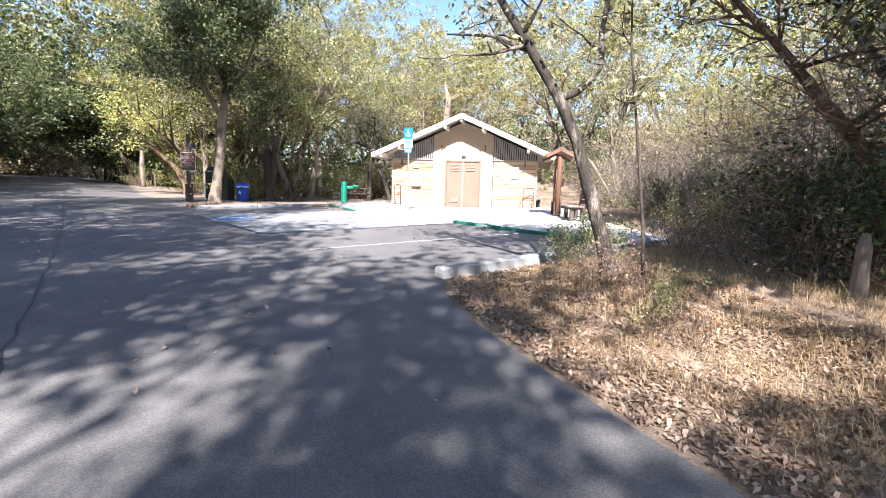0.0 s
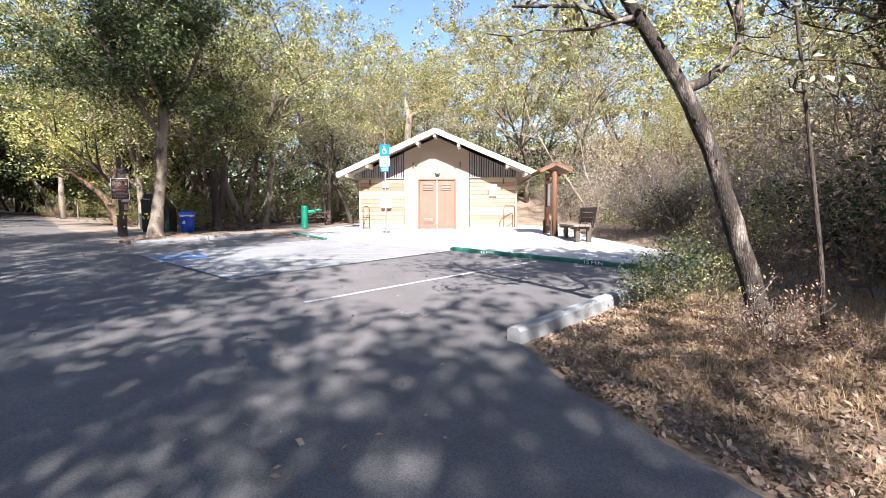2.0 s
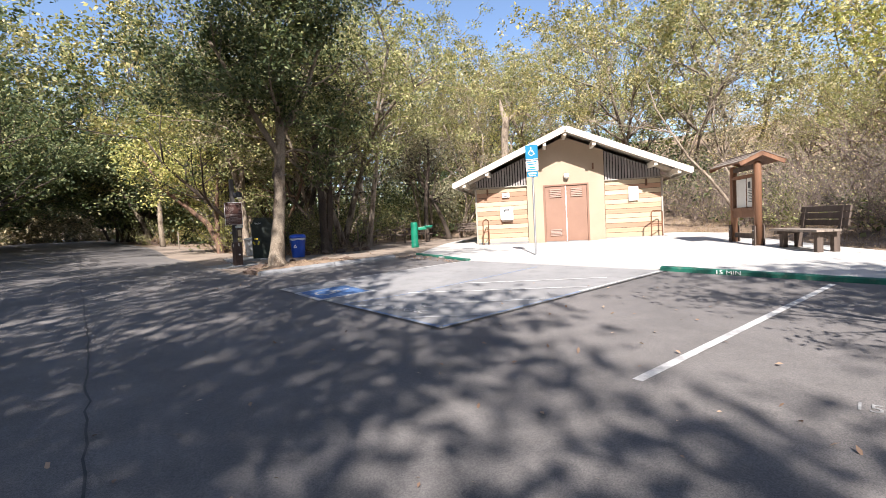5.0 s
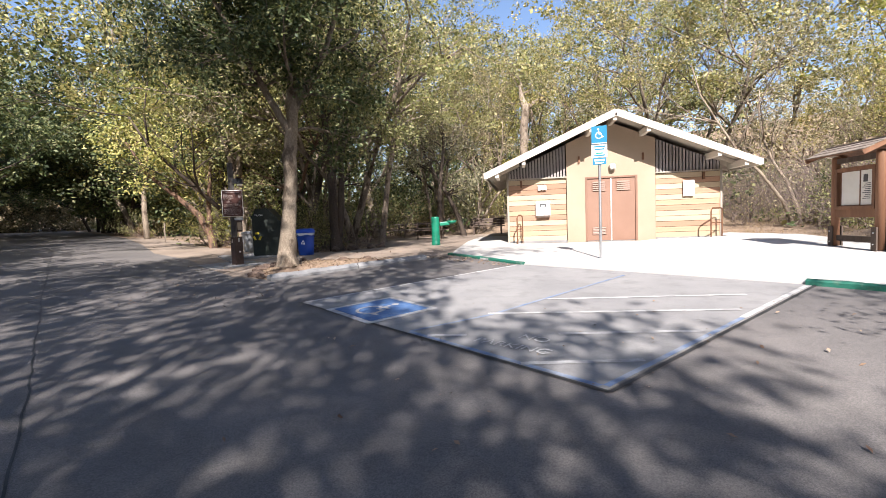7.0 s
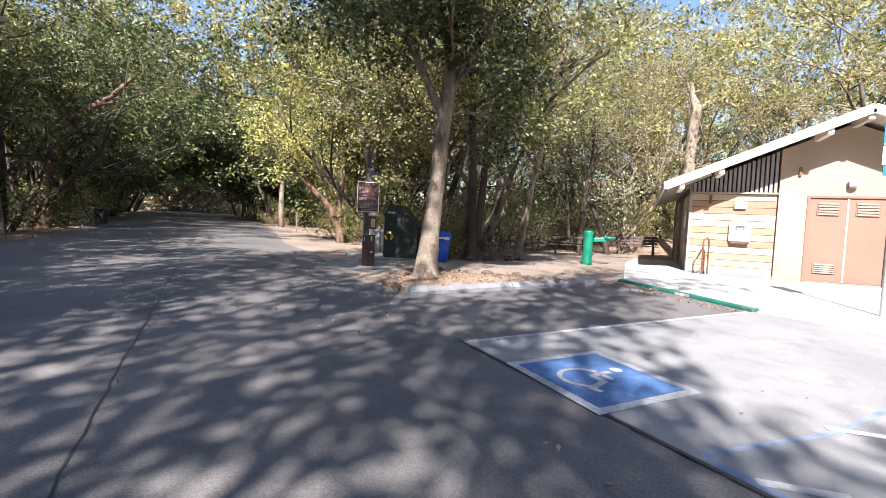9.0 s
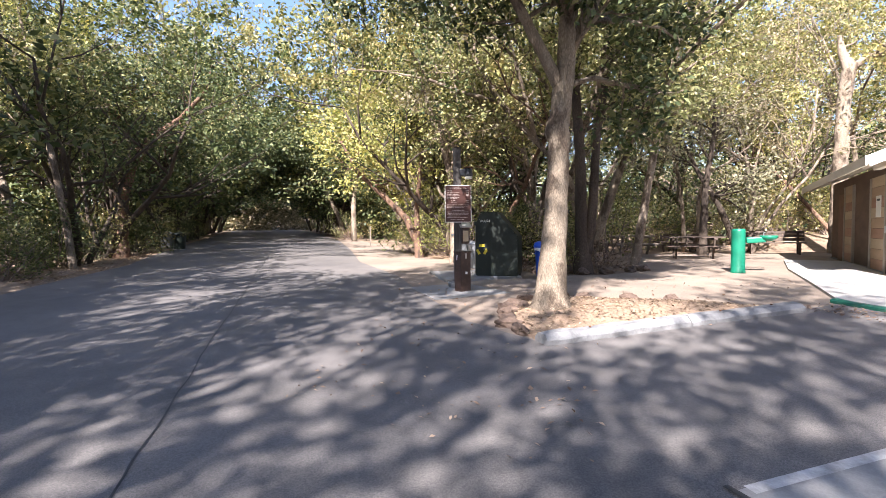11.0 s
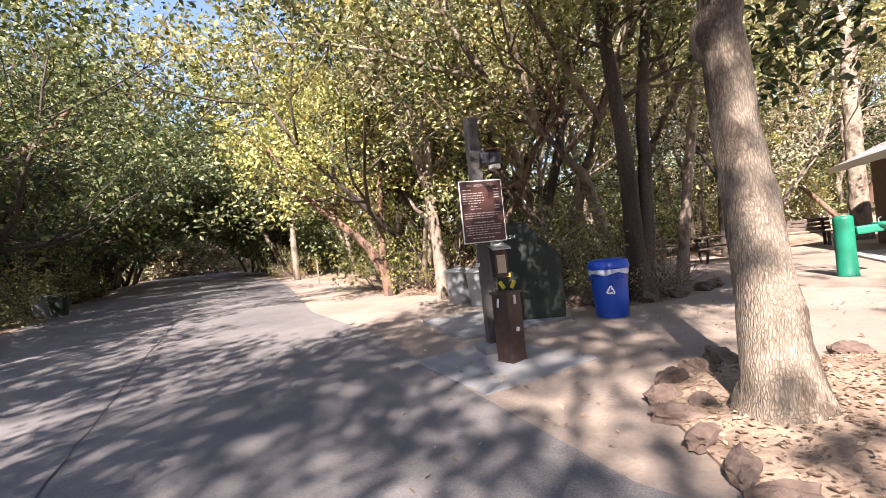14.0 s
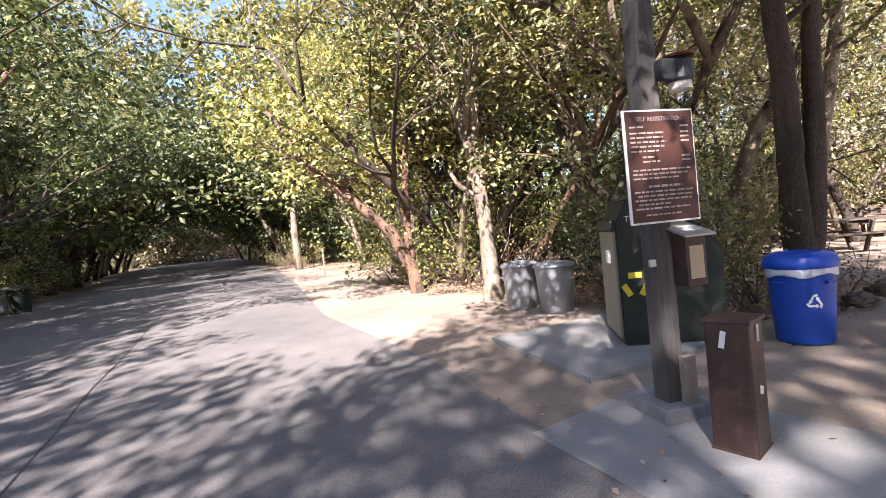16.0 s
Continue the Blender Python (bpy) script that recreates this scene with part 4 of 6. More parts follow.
sh2 = part("notice_sheet", span(-0.020, -0.012, -0.46, -0.14, 0.95, 1.69), M_PAPER, kio, "faded notice sheets")
for k in range(9):
    part("bar", span(-0.026, -0.021, -0.42, -0.20 - 0.04 * (k % 3), 1.08 + 0.04 * k, 1.095 + 0.04 * k), M_INK, sh2)
part("photo", span(-0.026, -0.021, -0.34, -0.22, 1.44, 1.60), M_INK, sh2, "small dark picture")
part("glazing_bar", span(-0.03, 0.0, -0.14, -0.115, 0.93, 1.71), M_WOODRED, kio)
for sx in (-1, 1):
    rf = part("roof", box((sx * 0.25, 0, 2.165), (0.56, 1.80, 0.03), Matrix.Rotation(sx * radians(25), 3, "Y"), 0.004), M_WOODRED, kio, "roof slope of weathered shingles")
    for j in range(3):
        for i in range(12):
            d = 0.08 + 0.19 * j
            c = Vector((sx * d * math.cos(radians(25)), -0.858 + 0.156 * i, 2.295 - d * math.sin(radians(25)) + 0.012))
            part("shingle", box(c, (0.21, 0.15, 0.014), Matrix.Rotation(sx * radians(22), 3, "Y")), M_WOODGREY, rf)
    for y in (-1.0, 1.0):
        part("barge_board", box((sx * 0.25, y * 0.90, 2.13), (0.57, 0.035, 0.11), Matrix.Rotation(sx * radians(25), 3, "Y"), 0.004), M_WOODRED, kio)
part("ridge_cap", span(-0.07, 0.07, -0.92, 0.92, 2.285, 2.315, 0.006), M_WOODGREY, kio)

# park bench beside the kiosk
bz = G(1.35, 15.2) + 0.08
bench = thing("park_bench", "weathered brown plank bench with a slatted back", "bench", at=(1.28, 15.45, bz), turn=4)
for k in range(3):
    part("seat_plank", span(-0.24 + 0.165 * k, -0.085 + 0.165 * k, -0.95, 0.75, 0.41, 0.46, 0.008), M_WOODGREY, bench)
for k in range(3):
    part("back_plank", box((0.36 + 0.02 * k, -0.2, 0.58 + 0.15 * k), (0.04, 1.55, 0.125), Matrix.Rotation(radians(9), 3, "Y"), 0.008), M_WOODDARK, bench)
for y in (-0.75, 0.45):
    part("leg", span(-0.14, -0.02, y - 0.06, y + 0.06, -0.05, 0.41, 0.008), M_WOODDARK, bench)
    part("leg", span(0.18, 0.30, y - 0.06, y + 0.06, -0.05, 0.41, 0.008), M_WOODDARK, bench)
    part("arm_support", box((0.37, y, 0.66), (0.06, 0.09, 0.56), Matrix.Rotation(radians(9), 3, "Y"), 0.008), M_WOODDARK, bench)
    part("bearer", span(-0.26, 0.34, y - 0.05, y + 0.05, 0.34, 0.41, 0.006), M_WOODDARK, bench)

# ---- registration post ----
slab = sheet("concrete_slab", [(-14.20, 16.33), (-15.50, 17.36), (-14.75, 18.40), (-13.30, 17.55)], 0.006, M_SLAB, 0.6, 0.05)
tagged(slab, "grey concrete slab beneath the registration post", "slab", kind="structure")
slab = sheet("concrete_slab", [(-15.22, 18.36), (-16.55, 19.72), (-15.35, 21.0), (-13.95, 19.72)], 0.045, M_SLAB, 0.6, 0.08)
tagged(slab, "raised grey concrete slab under the trash bin", "slab", kind="structure")
PX, PY = -14.62, 17.86
pz = G(PX, PY)
TILT_FACE = 38.5
post = thing("registration_post", "dark weathered timber post with a brown registration board", "sign post", at=(PX, PY, pz), turn=TILT_FACE)
part("footing", box((0, 0, 0.045), (0.36, 0.36, 0.11), None, 0.015), M_CONC_OLD, post, "square concrete footing")
part("timber", box((0, 0, 1.46), (0.145, 0.145, 2.86), None, 0.014), M_POST, post, "square weathered timber")
part("cleat", span(0.02, 0.12, -0.14, -0.09, 0.08, 0.42, 0.006), M_WOODGREY, post)
board = part("board", span(-0.275, 0.275, -0.125, -0.105, 1.34, 2.10, 0.008), M_SIGNWHITE, post, "brown board with white printed fee rules")
part("face", span(-0.262, 0.262, -0.129, -0.124, 1.353, 2.087, 0.001), M_SIGNBROWN, board)
lettering("title", "SELF REGISTRATION", 0.040, M_SIGNTEXT, board, pose(0, -0.131, 2.035, 90, 0, 0), "white title letters", 0.0008)
rb = random.Random(5)
for z, x0, x1, right in ((1.985, -0.235, -0.12, 1), (1.945, -0.235, 0.03, 1), (1.915, -0.235, 0.02, 1), (1.885, -0.235, 0.04, 1), (1.855, -0.235, 0.03, 0), (1.825, -0.235, -0.02, 0), (1.785, -0.15, -0.06, 1), (1.755, -0.15, -0.02, 1),
                         (1.70, -0.235, 0.22, 0), (1.672, -0.235, 0.20, 0), (1.644, -0.235, 0.12, 0), (1.59, -0.12, 0.14, 2), (1.555, -0.235, 0.225, 0), (1.527, -0.21, 0.22, 0), (1.499, -0.235, 0.21, 0), (1.471, -0.21, 0.05, 0), (1.443, -0.235, 0.19, 0), (1.40, -0.16, 0.12, 0)):
    bm = bmesh.new()
    x = x0
    while x < x1:
        w = rb.uniform(0.02, 0.06)
        h = 0.006 if right != 2 else 0.009
        span(x, min(x + w, x1), -0.1315, -0.129, z - h, z + h * 0.7, 0, bm)
        x += w + 0.012
    part("text_line", bm, M_SIGNTEXT, board)
    if right == 1:
        part("text_line", span(0.16, 0.225, -0.1315, -0.129, z - 0.006, z + 0.005), M_SIGNTEXT, board)
envb = part("envelope_box", span(0.06, 0.22, -0.20, 0.02, 0.90, 1.26, 0.006), M_PIPE, post, "dark metal envelope box")
bm = box((0.14, -0.115, 1.285), (0.24, 0.30, 0.016), Matrix.Rotation(radians(18), 3, "X"), 0.004)
part("lid", bm, M_METAL, envb, "sloping pale metal lid")
part("slip_stack", span(0.085, 0.195, -0.206, -0.198, 0.95, 1.17), M_PLANK_TAN, envb, "tan envelopes in the slot")
part("paper_label", box((0.14, -0.12, 1.297), (0.15, 0.16, 0.003), Matrix.Rotation(radians(18), 3, "X")), M_PAPER, envb)
part("hasp", span(-0.15, -0.10, -0.11, -0.09, 1.05, 1.10, 0.006), M_METAL, post)
lan = part("lantern", lathe([(0.085, 0.0), (0.095, 0.02), (0.085, 0.14), (0.05, 0.17)], 16, None, (0.22, -0.10, 2.28)), M_LAMPMETAL, post, "dark bell-shaped lamp head")
part("lens", lathe([(0.07, -0.05), (0.075, -0.04), (0.075, 0.0)], 16, None, (0.22, -0.10, 2.28)), M_LAMP, lan, "clear lamp lens")
part("arm", pipe([(0.06, -0.07, 2.36), (0.12, -0.1, 2.42), (0.22, -0.1, 2.45)], 0.02), M_LAMPMETAL, lan)
part("junction_box", box((0.09, -0.125, 2.36), (0.12, 0.08, 0.14), None, 0.02), M_LAMPMETAL, post, "black junction box")
part("cap", lathe([(0.10, 0.0), (0.11, 0.012), (0.06, 0.03)], 14, None, (0.22, -0.1, 2.45)), M_RUST, lan, "rusty cap")

tubeb = thing("fee_box", "brown steel fee deposit tube on the slab", "fee box", at=(-14.26, 17.42, G(-14.26, 17.42)), turn=64)
part("body", box((0, 0, 0.375), (0.235, 0.235, 0.77), None, 0.018), M_PIPE, tubeb)
part("cap", box((0, 0, 0.765), (0.26, 0.26, 0.025), None, 0.008), M_PIPE, tubeb, "flat steel lid")
part("flange", box((0, 0, 0.008), (0.245, 0.245, 0.016), None, 0.004), M_PIPE, tubeb)
part("lock", span(-0.02, 0.02, -0.126, -0.116, 0.64, 0.74, 0.004), M_METAL, tubeb)
part("sticker", box((0.01, -0.1195, 0.36), (0.05, 0.003, 0.045), Matrix.Rotation(radians(20), 3, "Y")), M_SIGNWHITE, tubeb)
part("sticker", box((-0.1195, 0.02, 0.66), (0.003, 0.03, 0.10), Matrix.Rotation(radians(10), 3, "X")), M_SIGNWHITE, tubeb)
part("conduit", pipe([(0.13, 0.06, 0.0), (0.13, 0.06, 0.22)], 0.02), M_METAL, tubeb)

# ---- bins ----
db = thing("trash_bin", "dark green steel animal-proof trash bin with a tan front", "trash bin", at=(-14.66, 19.80, G(-14.66, 19.80) + 0.045), turn=15)
bm = bmesh.new()
prof = [(-0.42, 0.0), (0.58, 0.0), (0.58, 0.95), (0.10, 1.50), (-0.30, 1.50), (-0.42, 1.25)]
f = bm.faces.new([bm.verts.new((x, -0.34, z)) for x, z in prof])
ex = bmesh.ops.extrude_face_region(bm, geom=[f])["geom"]
bmesh.ops.translate(bm, vec=(0, 0.85, 0), verts=[v for v in ex if isinstance(v, bmesh.types.BMVert)])
bmesh.ops.bevel(bm, geom=bm.edges[:], offset=0.015, segments=2, affect="EDGES")
body = part("body", bm, M_DUMP, db)
part("front_panel", span(-0.445, -0.415, -0.30, 0.48, 0.06, 1.18, 0.006), M_DUMPFACE, db, "tan metal front panel")
part("latch", span(-0.475, -0.44, -0.10, 0.02, 0.84, 0.98, 0.01), M_SIGNWHITE, db, "white latch plate")
part("chute", span(-0.47, -0.40, -0.30, 0.48, 1.20, 1.30, 0.02), M_DUMP, db, "hinged chute door")
lettering("word", "TRASH", 0.085, M_SIGNWHITE, db, pose(-0.20, -0.348, 1.30, 90, 0, 0), "white stencilled word", 0.001)
bm = bmesh.new()
for a in (90, 210, 330):
    w = radians(a)
    box((-0.27 + 0.10 * math.cos(w), -0.345, 0.62 + 0.10 * math.sin(w)), (0.13, 0.006, 0.06), Matrix.Rotation(-w + math.pi / 2, 3, "Y"), 0, bm)
part("decal", bm, M_YELLOW, db, "faded yellow recycling decal")
part("skid", span(-0.40, 0.56, -0.33, -0.27, -0.04, 0.0), M_DUMP, db)
part("skid", span(-0.40, 0.56, 0.43, 0.49, -0.04, 0.0), M_DUMP, db)
part("roof_strip", span(-0.32, 0.12, -0.36, 0.53, 1.50, 1.52, 0.006), M_DUMP, db)


def arrows(bm, r, w):
    """Three bent arrows chasing round a triangle."""
    for k in range(3):
        m = Matrix.Rotation(radians(120 * k), 4, "Z")
        for pts in ([(-0.62, -0.55), (0.10, -0.55), (0.10, -0.30), (-0.50, -0.30)], [(0.10, -0.70), (0.45, -0.425), (0.10, -0.15)], [(-0.62, -0.55), (-0.50, -0.30), (-0.72, -0.05), (-0.92, -0.20)]):
            bm.faces.new([bm.verts.new(m @ Vector((x * r, y * r, 0))) for x, y in pts])
    return bm


bx, by = -13.36, 19.80
bin1 = thing("recycling_bin", "blue plastic recycling barrel with lid and bag", "recycling bin", at=(bx, by, G(bx, by)), turn=-6)
part("barrel", lathe([(0.25, 0.0), (0.262, 0.01), (0.285, 0.35), (0.298, 0.60), (0.305, 0.68), (0.312, 0.685), (0.312, 0.71), (0.30, 0.715)], 36), M_BINBLUE, bin1, "", True)
bm = lathe([(0.318, 0.0), (0.322, 0.01), (0.320, 0.07), (0.314, 0.085)], 36, None, (0, 0, 0.665))
for v in bm.verts:
    w = math.atan2(v.co.y, v.co.x)
    k = 1 + 0.012 * math.sin(17 * w) + 0.01 * math.sin(29 * w + 1)
    v.co.x, v.co.y, v.co.z = v.co.x * k, v.co.y * k, v.co.z + (0.02 * math.sin(5 * w) if v.co.z < 0.70 else 0)
part("bag", bm, M_BAG, bin1, "crumpled clear bag edge", True)
lid = part("lid", lathe([(0.33, 0.0), (0.338, 0.01), (0.338, 0.06), (0.325, 0.075), (0.32, 0.10), (0.30, 0.125), (0.22, 0.15), (0.14, 0.152), (0.13, 0.11)], 36, None, (0, 0, 0.735)), M_BINLID, bin1, "bright blue lid with a round opening", True)
part("opening", lathe([(0.13, 0.0), (0.13, 0.004)], 24, None, (0, 0, 0.85)), M_DARK, lid)
a = part("symbol", arrows(bmesh.new(), 0.085, 0.02), M_SIGNWHITE, bin1, "white recycling arrows")
a.matrix_local = pose(0.065, -0.291, 0.42, 90, 0, 12) @ Matrix.Translation((0, 0, 0.004))
for k in range(4):
    w = radians(45 + 90 * k)
    part("handle", box((0.315 * math.cos(w), 0.315 * math.sin(w), 0.60), (0.03, 0.14, 0.03), Matrix.Rotation(w, 3, "Z"), 0.01), M_BINBLUE, bin1)

bin1.scale = (0.9, 0.9, 0.98)


def metal_can(x, y, turn, dark=False):
    m = M_DUMP if dark else M_CAN
    c = thing("trash_can", "dark plastic trash can beside the road" if dark else "grey galvanised trash can with a domed lid", "trash can", "trash cans", at=(x, y, min(G(x, y), T(x, y)) if dark else T(x, y)), turn=turn)
    prof = [(0.24, 0.0), (0.245, 0.02)]
    for k in range(6):
        prof += [(0.25 + 0.008 * k, 0.06 + 0.105 * k), (0.258 + 0.008 * k, 0.09 + 0.105 * k)]
    prof += [(0.30, 0.70), (0.31, 0.71), (0.31, 0.73)]
    part("can", lathe(prof, 28), m, c, "", True)
    part("lid", lathe([(0.325, 0.0), (0.33, 0.01), (0.325, 0.035), (0.26, 0.07), (0.10, 0.095), (0.02, 0.10)], 28, None, (0, 0, 0.725)), m, c, "dented round lid", True)
    part("lid_handle", pipe([(-0.07, 0, 0.815), (-0.06, 0, 0.86), (0.06, 0, 0.86), (0.07, 0, 0.815)], 0.01), m, c)
    for s in (-1, 1):
        part("handle", pipe([(s * 0.29, -0.06, 0.55), (s * 0.335, -0.05, 0.55), (s * 0.335, 0.05, 0.55), (s * 0.29, 0.06, 0.55)], 0.008), m, c)
    return c


metal_can(-16.72, 21.95, 20)
metal_can(-16.08, 21.62, -30)
metal_can(-33.0, 21.6, 0)
metal_can(-32.2, 21.75, 50, True)


# ---- picnic ground ----
def picnic_table(x, y, turn, wood, label):
    t = thing("picnic_table", label, "picnic table", "picnic tables", at=(x, y, G(x, y)), turn=turn)
    for k in range(5):
        part("top_plank", span(-0.92, 0.92, -0.37 + 0.15 * k, -0.23 + 0.15 * k, 0.72, 0.76, 0.006), wood, t)
    for s in (-1, 1):
        for k in range(2):
            part("seat_plank", span(-0.92, 0.92, s * 0.66 - 0.135 + 0.14 * k, s * 0.66 - 0.005 + 0.14 * k, 0.42, 0.46, 0.006), wood, t)
        part("bearer", span(s * 0.66 - 0.04, s * 0.66 + 0.04, -0.78, 0.78, 0.34, 0.42, 0.006), wood, t)
        part("cross_bearer", span(s * 0.66 - 0.04, s * 0.66 + 0.04, -0.36, 0.36, 0.64, 0.72, 0.006), wood, t)
        for q in (-1, 1):
            part("leg", box((s * 0.57, q * 0.40, 0.35), (0.05, 0.10, 0.80), Matrix.Rotation(radians(-q * 24), 3, "X"), 0.006), wood, t)
    return t


picnic_table(-10.85, 27.9, 12, M_WOODDARK, "dark weathered timber picnic table on packed dirt")
picnic_table(-11.6, 32.2, -20, M_WOODDARK, "dark weathered timber picnic table under trees")
picnic_table(-13.2, 29.6, 35, M_WOODGREY, "grey timber picnic table in the shade")
b2 = thing("park_bench", "slatted park bench beyond the restroom wall", "bench", at=(-8.25, 31.5, G(-8.25, 31.5)), turn=4)
for k in range(3):
    part("seat_plank", span(-0.95, 0.95, -0.28 + 0.14 * k, -0.16 + 0.14 * k, 0.42, 0.46, 0.006), M_WOODDARK, b2)
    part("back_plank", box((0, 0.17 + 0.02 * k, 0.56 + 0.14 * k), (1.9, 0.035, 0.11), Matrix.Rotation(radians(-9), 3, "X"), 0.006), M_WOODDARK, b2)
for x in (-0.75, 0.75):
    part("leg", span(x - 0.04, x + 0.04, -0.24, -0.16, -0.03, 0.42, 0.006), M_WOODDARK, b2)
    part("leg", box((x, 0.17, 0.42), (0.08, 0.07, 0.92), Matrix.Rotation(radians(-7), 3, "X"), 0.006), M_WOODDARK, b2)
stake = thing("road_stake", "thin pale roadside marker stake", "stake", at=(-26.4, 28.9, T(-26.4, 28.9)), turn=20)
part("rod", box((0, 0, 0.55), (0.06, 0.025, 1.2), None, 0.005), M_WOODGREY, stake)
stake = thing("broken_stump", "pale broken weathered stump in dry grass", "stump", at=(3.15, 5.05, T(3.15, 5.05)), turn=20)
part("wood", lathe([(0.09, -0.1), (0.075, 0.1), (0.065, 0.35), (0.06, 0.5), (0.03, 0.62)], 9), M_WOODGREY, stake)

# ---- plants ----
def leaf_cloud(rng, centres, spread, per, size, flat=0.5):
    """Folded leaves scattered about twig ends: vertex and face arrays."""
    c = np.repeat(np.asarray(centres, float), per, axis=0)
    n = len(c)
    off = rng.normal(size=(n, 3))
    off *= (rng.random((n, 1)) ** 0.5) / np.linalg.norm(off, axis=1, keepdims=True)
    c = c + off * np.asarray(spread)
    d = rng.normal(size=(n, 3))
    d[:, 2] = d[:, 2] * 0.7 - 0.25
    d /= np.linalg.norm(d, axis=1, keepdims=True)
    up = rng.normal(size=(n, 3)) * flat + np.array([0.12, -0.75, 0.8])
    side = np.cross(d, up)
    side /= np.linalg.norm(side, axis=1, keepdims=True) + 1e-9
    nrm = np.cross(side, d)
    ln = size * rng.uniform(0.6, 1.35, (n, 1))
    wd = ln * rng.uniform(0.42, 0.6, (n, 1))
    v = np.stack([c, c + d * ln * 0.5 + side * wd * 0.5 + nrm * ln * 0.1, c + d * ln, c + d * ln * 0.5 - side * wd * 0.5 + nrm * ln * 0.1], axis=1).reshape(-1, 3)
    return v, np.arange(4 * n).reshape(n, 4)


def quads(name, v, f, material, parent=None, label=""):
    me = bpy.data.meshes.new(name)
    me.vertices.add(len(v))
    me.vertices.foreach_set("co", np.asarray(v, np.float32).ravel())
    me.loops.add(f.size)
    me.loops.foreach_set("vertex_index", f.ravel().astype(np.int32))
    me.polygons.add(len(f))
    me.polygons.foreach_set("loop_start", np.arange(0, f.size, f.shape[1], dtype=np.int32))
    me.materials.append(material)
    me.update(calc_edges=True)
    ob = new(name, me)
    if parent:
        ob.parent = parent
    if label:
        ob["label"] = label
    return ob


def grow(r, p, d, length, radius, depth, V, F, tips, bend=0.22, fan=(4, 6), lift_up=0.08, sides=7, first=0.35, ratio=0.6):
    n = 6 if depth > 1 else 4
    pts, rad = [p.copy()], [radius]
    d = d.normalized()
    kids = []
    for i in range(1, n + 1):
        d = (d + Vector((r.gauss(0, bend), r.gauss(0, bend), r.gauss(0, bend) + lift_up))).normalized()
        p = p + d * length / n
        pts.append(p.copy())
        rad.append(max(0.006, radius * (1 - 0.72 * i / n)))
        if i / n >= first:
            kids.append((p.copy(), d.copy(), rad[-1]))
    tube_lists(V, F, pts, rad, sides)
    if depth == 0:
        tips += [pts[-1], pts[-2], pts[-3]]
        return
    for k in range(r.randint(*fan)):
        q, e, rr = kids[min(len(kids) - 1, int(k * len(kids) / fan[1] + r.random()))]
        w, tilt = r.uniform(0, 2 * math.pi), r.uniform(0.5, 1.05)
        a = e.orthogonal().normalized()
        b = e.cross(a)
        nd = e * math.cos(tilt) + (a * math.cos(w) + b * math.sin(w)) * math.sin(tilt)
        grow(r, q, nd, length * ratio * r.uniform(0.75, 1.2), rr * 0.75, depth - 1, V, F, tips, bend * 1.1, fan, lift_up, max(3, sides - 2), 0.2, ratio)


def make_tree(name, label, seed, height, radius, stems, bark_mat, leaf_mat, per, leaf, spread, lean=0.15, depth=2, fan=(4, 6), first=0.35, ratio=0.55, bend=0.16, lift_up=0.07, group="", category="tree", low=0, sides=9):
    r = random.Random(seed)
    rng = np.random.default_rng(seed)
    t = thing(name, label, category, group)
    V, F, tips = [], [], []
    for s in range(stems):
        w = r.uniform(0, 2 * math.pi)
        ln = lean * (1 if stems == 1 else 2.2)
        d = Vector((math.cos(w) * ln, math.sin(w) * ln, 1))
        p = Vector((math.cos(w), math.sin(w), 0)) * (0.0 if stems == 1 else radius * 1.6) - Vector((0, 0, 0.35))
        grow(r, p, d, height * r.uniform(0.62, 0.75), radius * r.uniform(0.75, 1.0), depth, V, F, tips, bend, fan, lift_up, sides, first, ratio)
    raw("trunk", V, F, bark_mat, t, "", True)
    if per:
        v, f = leaf_cloud(rng, [tuple(q) for q in tips], spread, per, leaf)
        if low:
            c = [(r.gauss(0, 1.2), r.gauss(0, 1.2), r.uniform(0.3, height * 0.5)) for _ in range(low)]
            v2, f2 = leaf_cloud(rng, c, (0.6, 0.6, 0.5), per, leaf)
            v, f = np.concatenate([v, v2]), np.concatenate([f, f2 + len(v)])
        quads("crown", v, f, leaf_mat, t)
    return t


def plant(src, x, y, scale=1.0, turn=0.0, tilt=0.0, sink=0.0, tall=1.0):
    """A copy of a plant on the ground at x, y."""
    m = pose(x, y, T(x, y) - sink, tilt, 0, turn) @ Matrix.Diagonal((scale, scale, scale * tall, 1))
    return copy_thing(src, m)


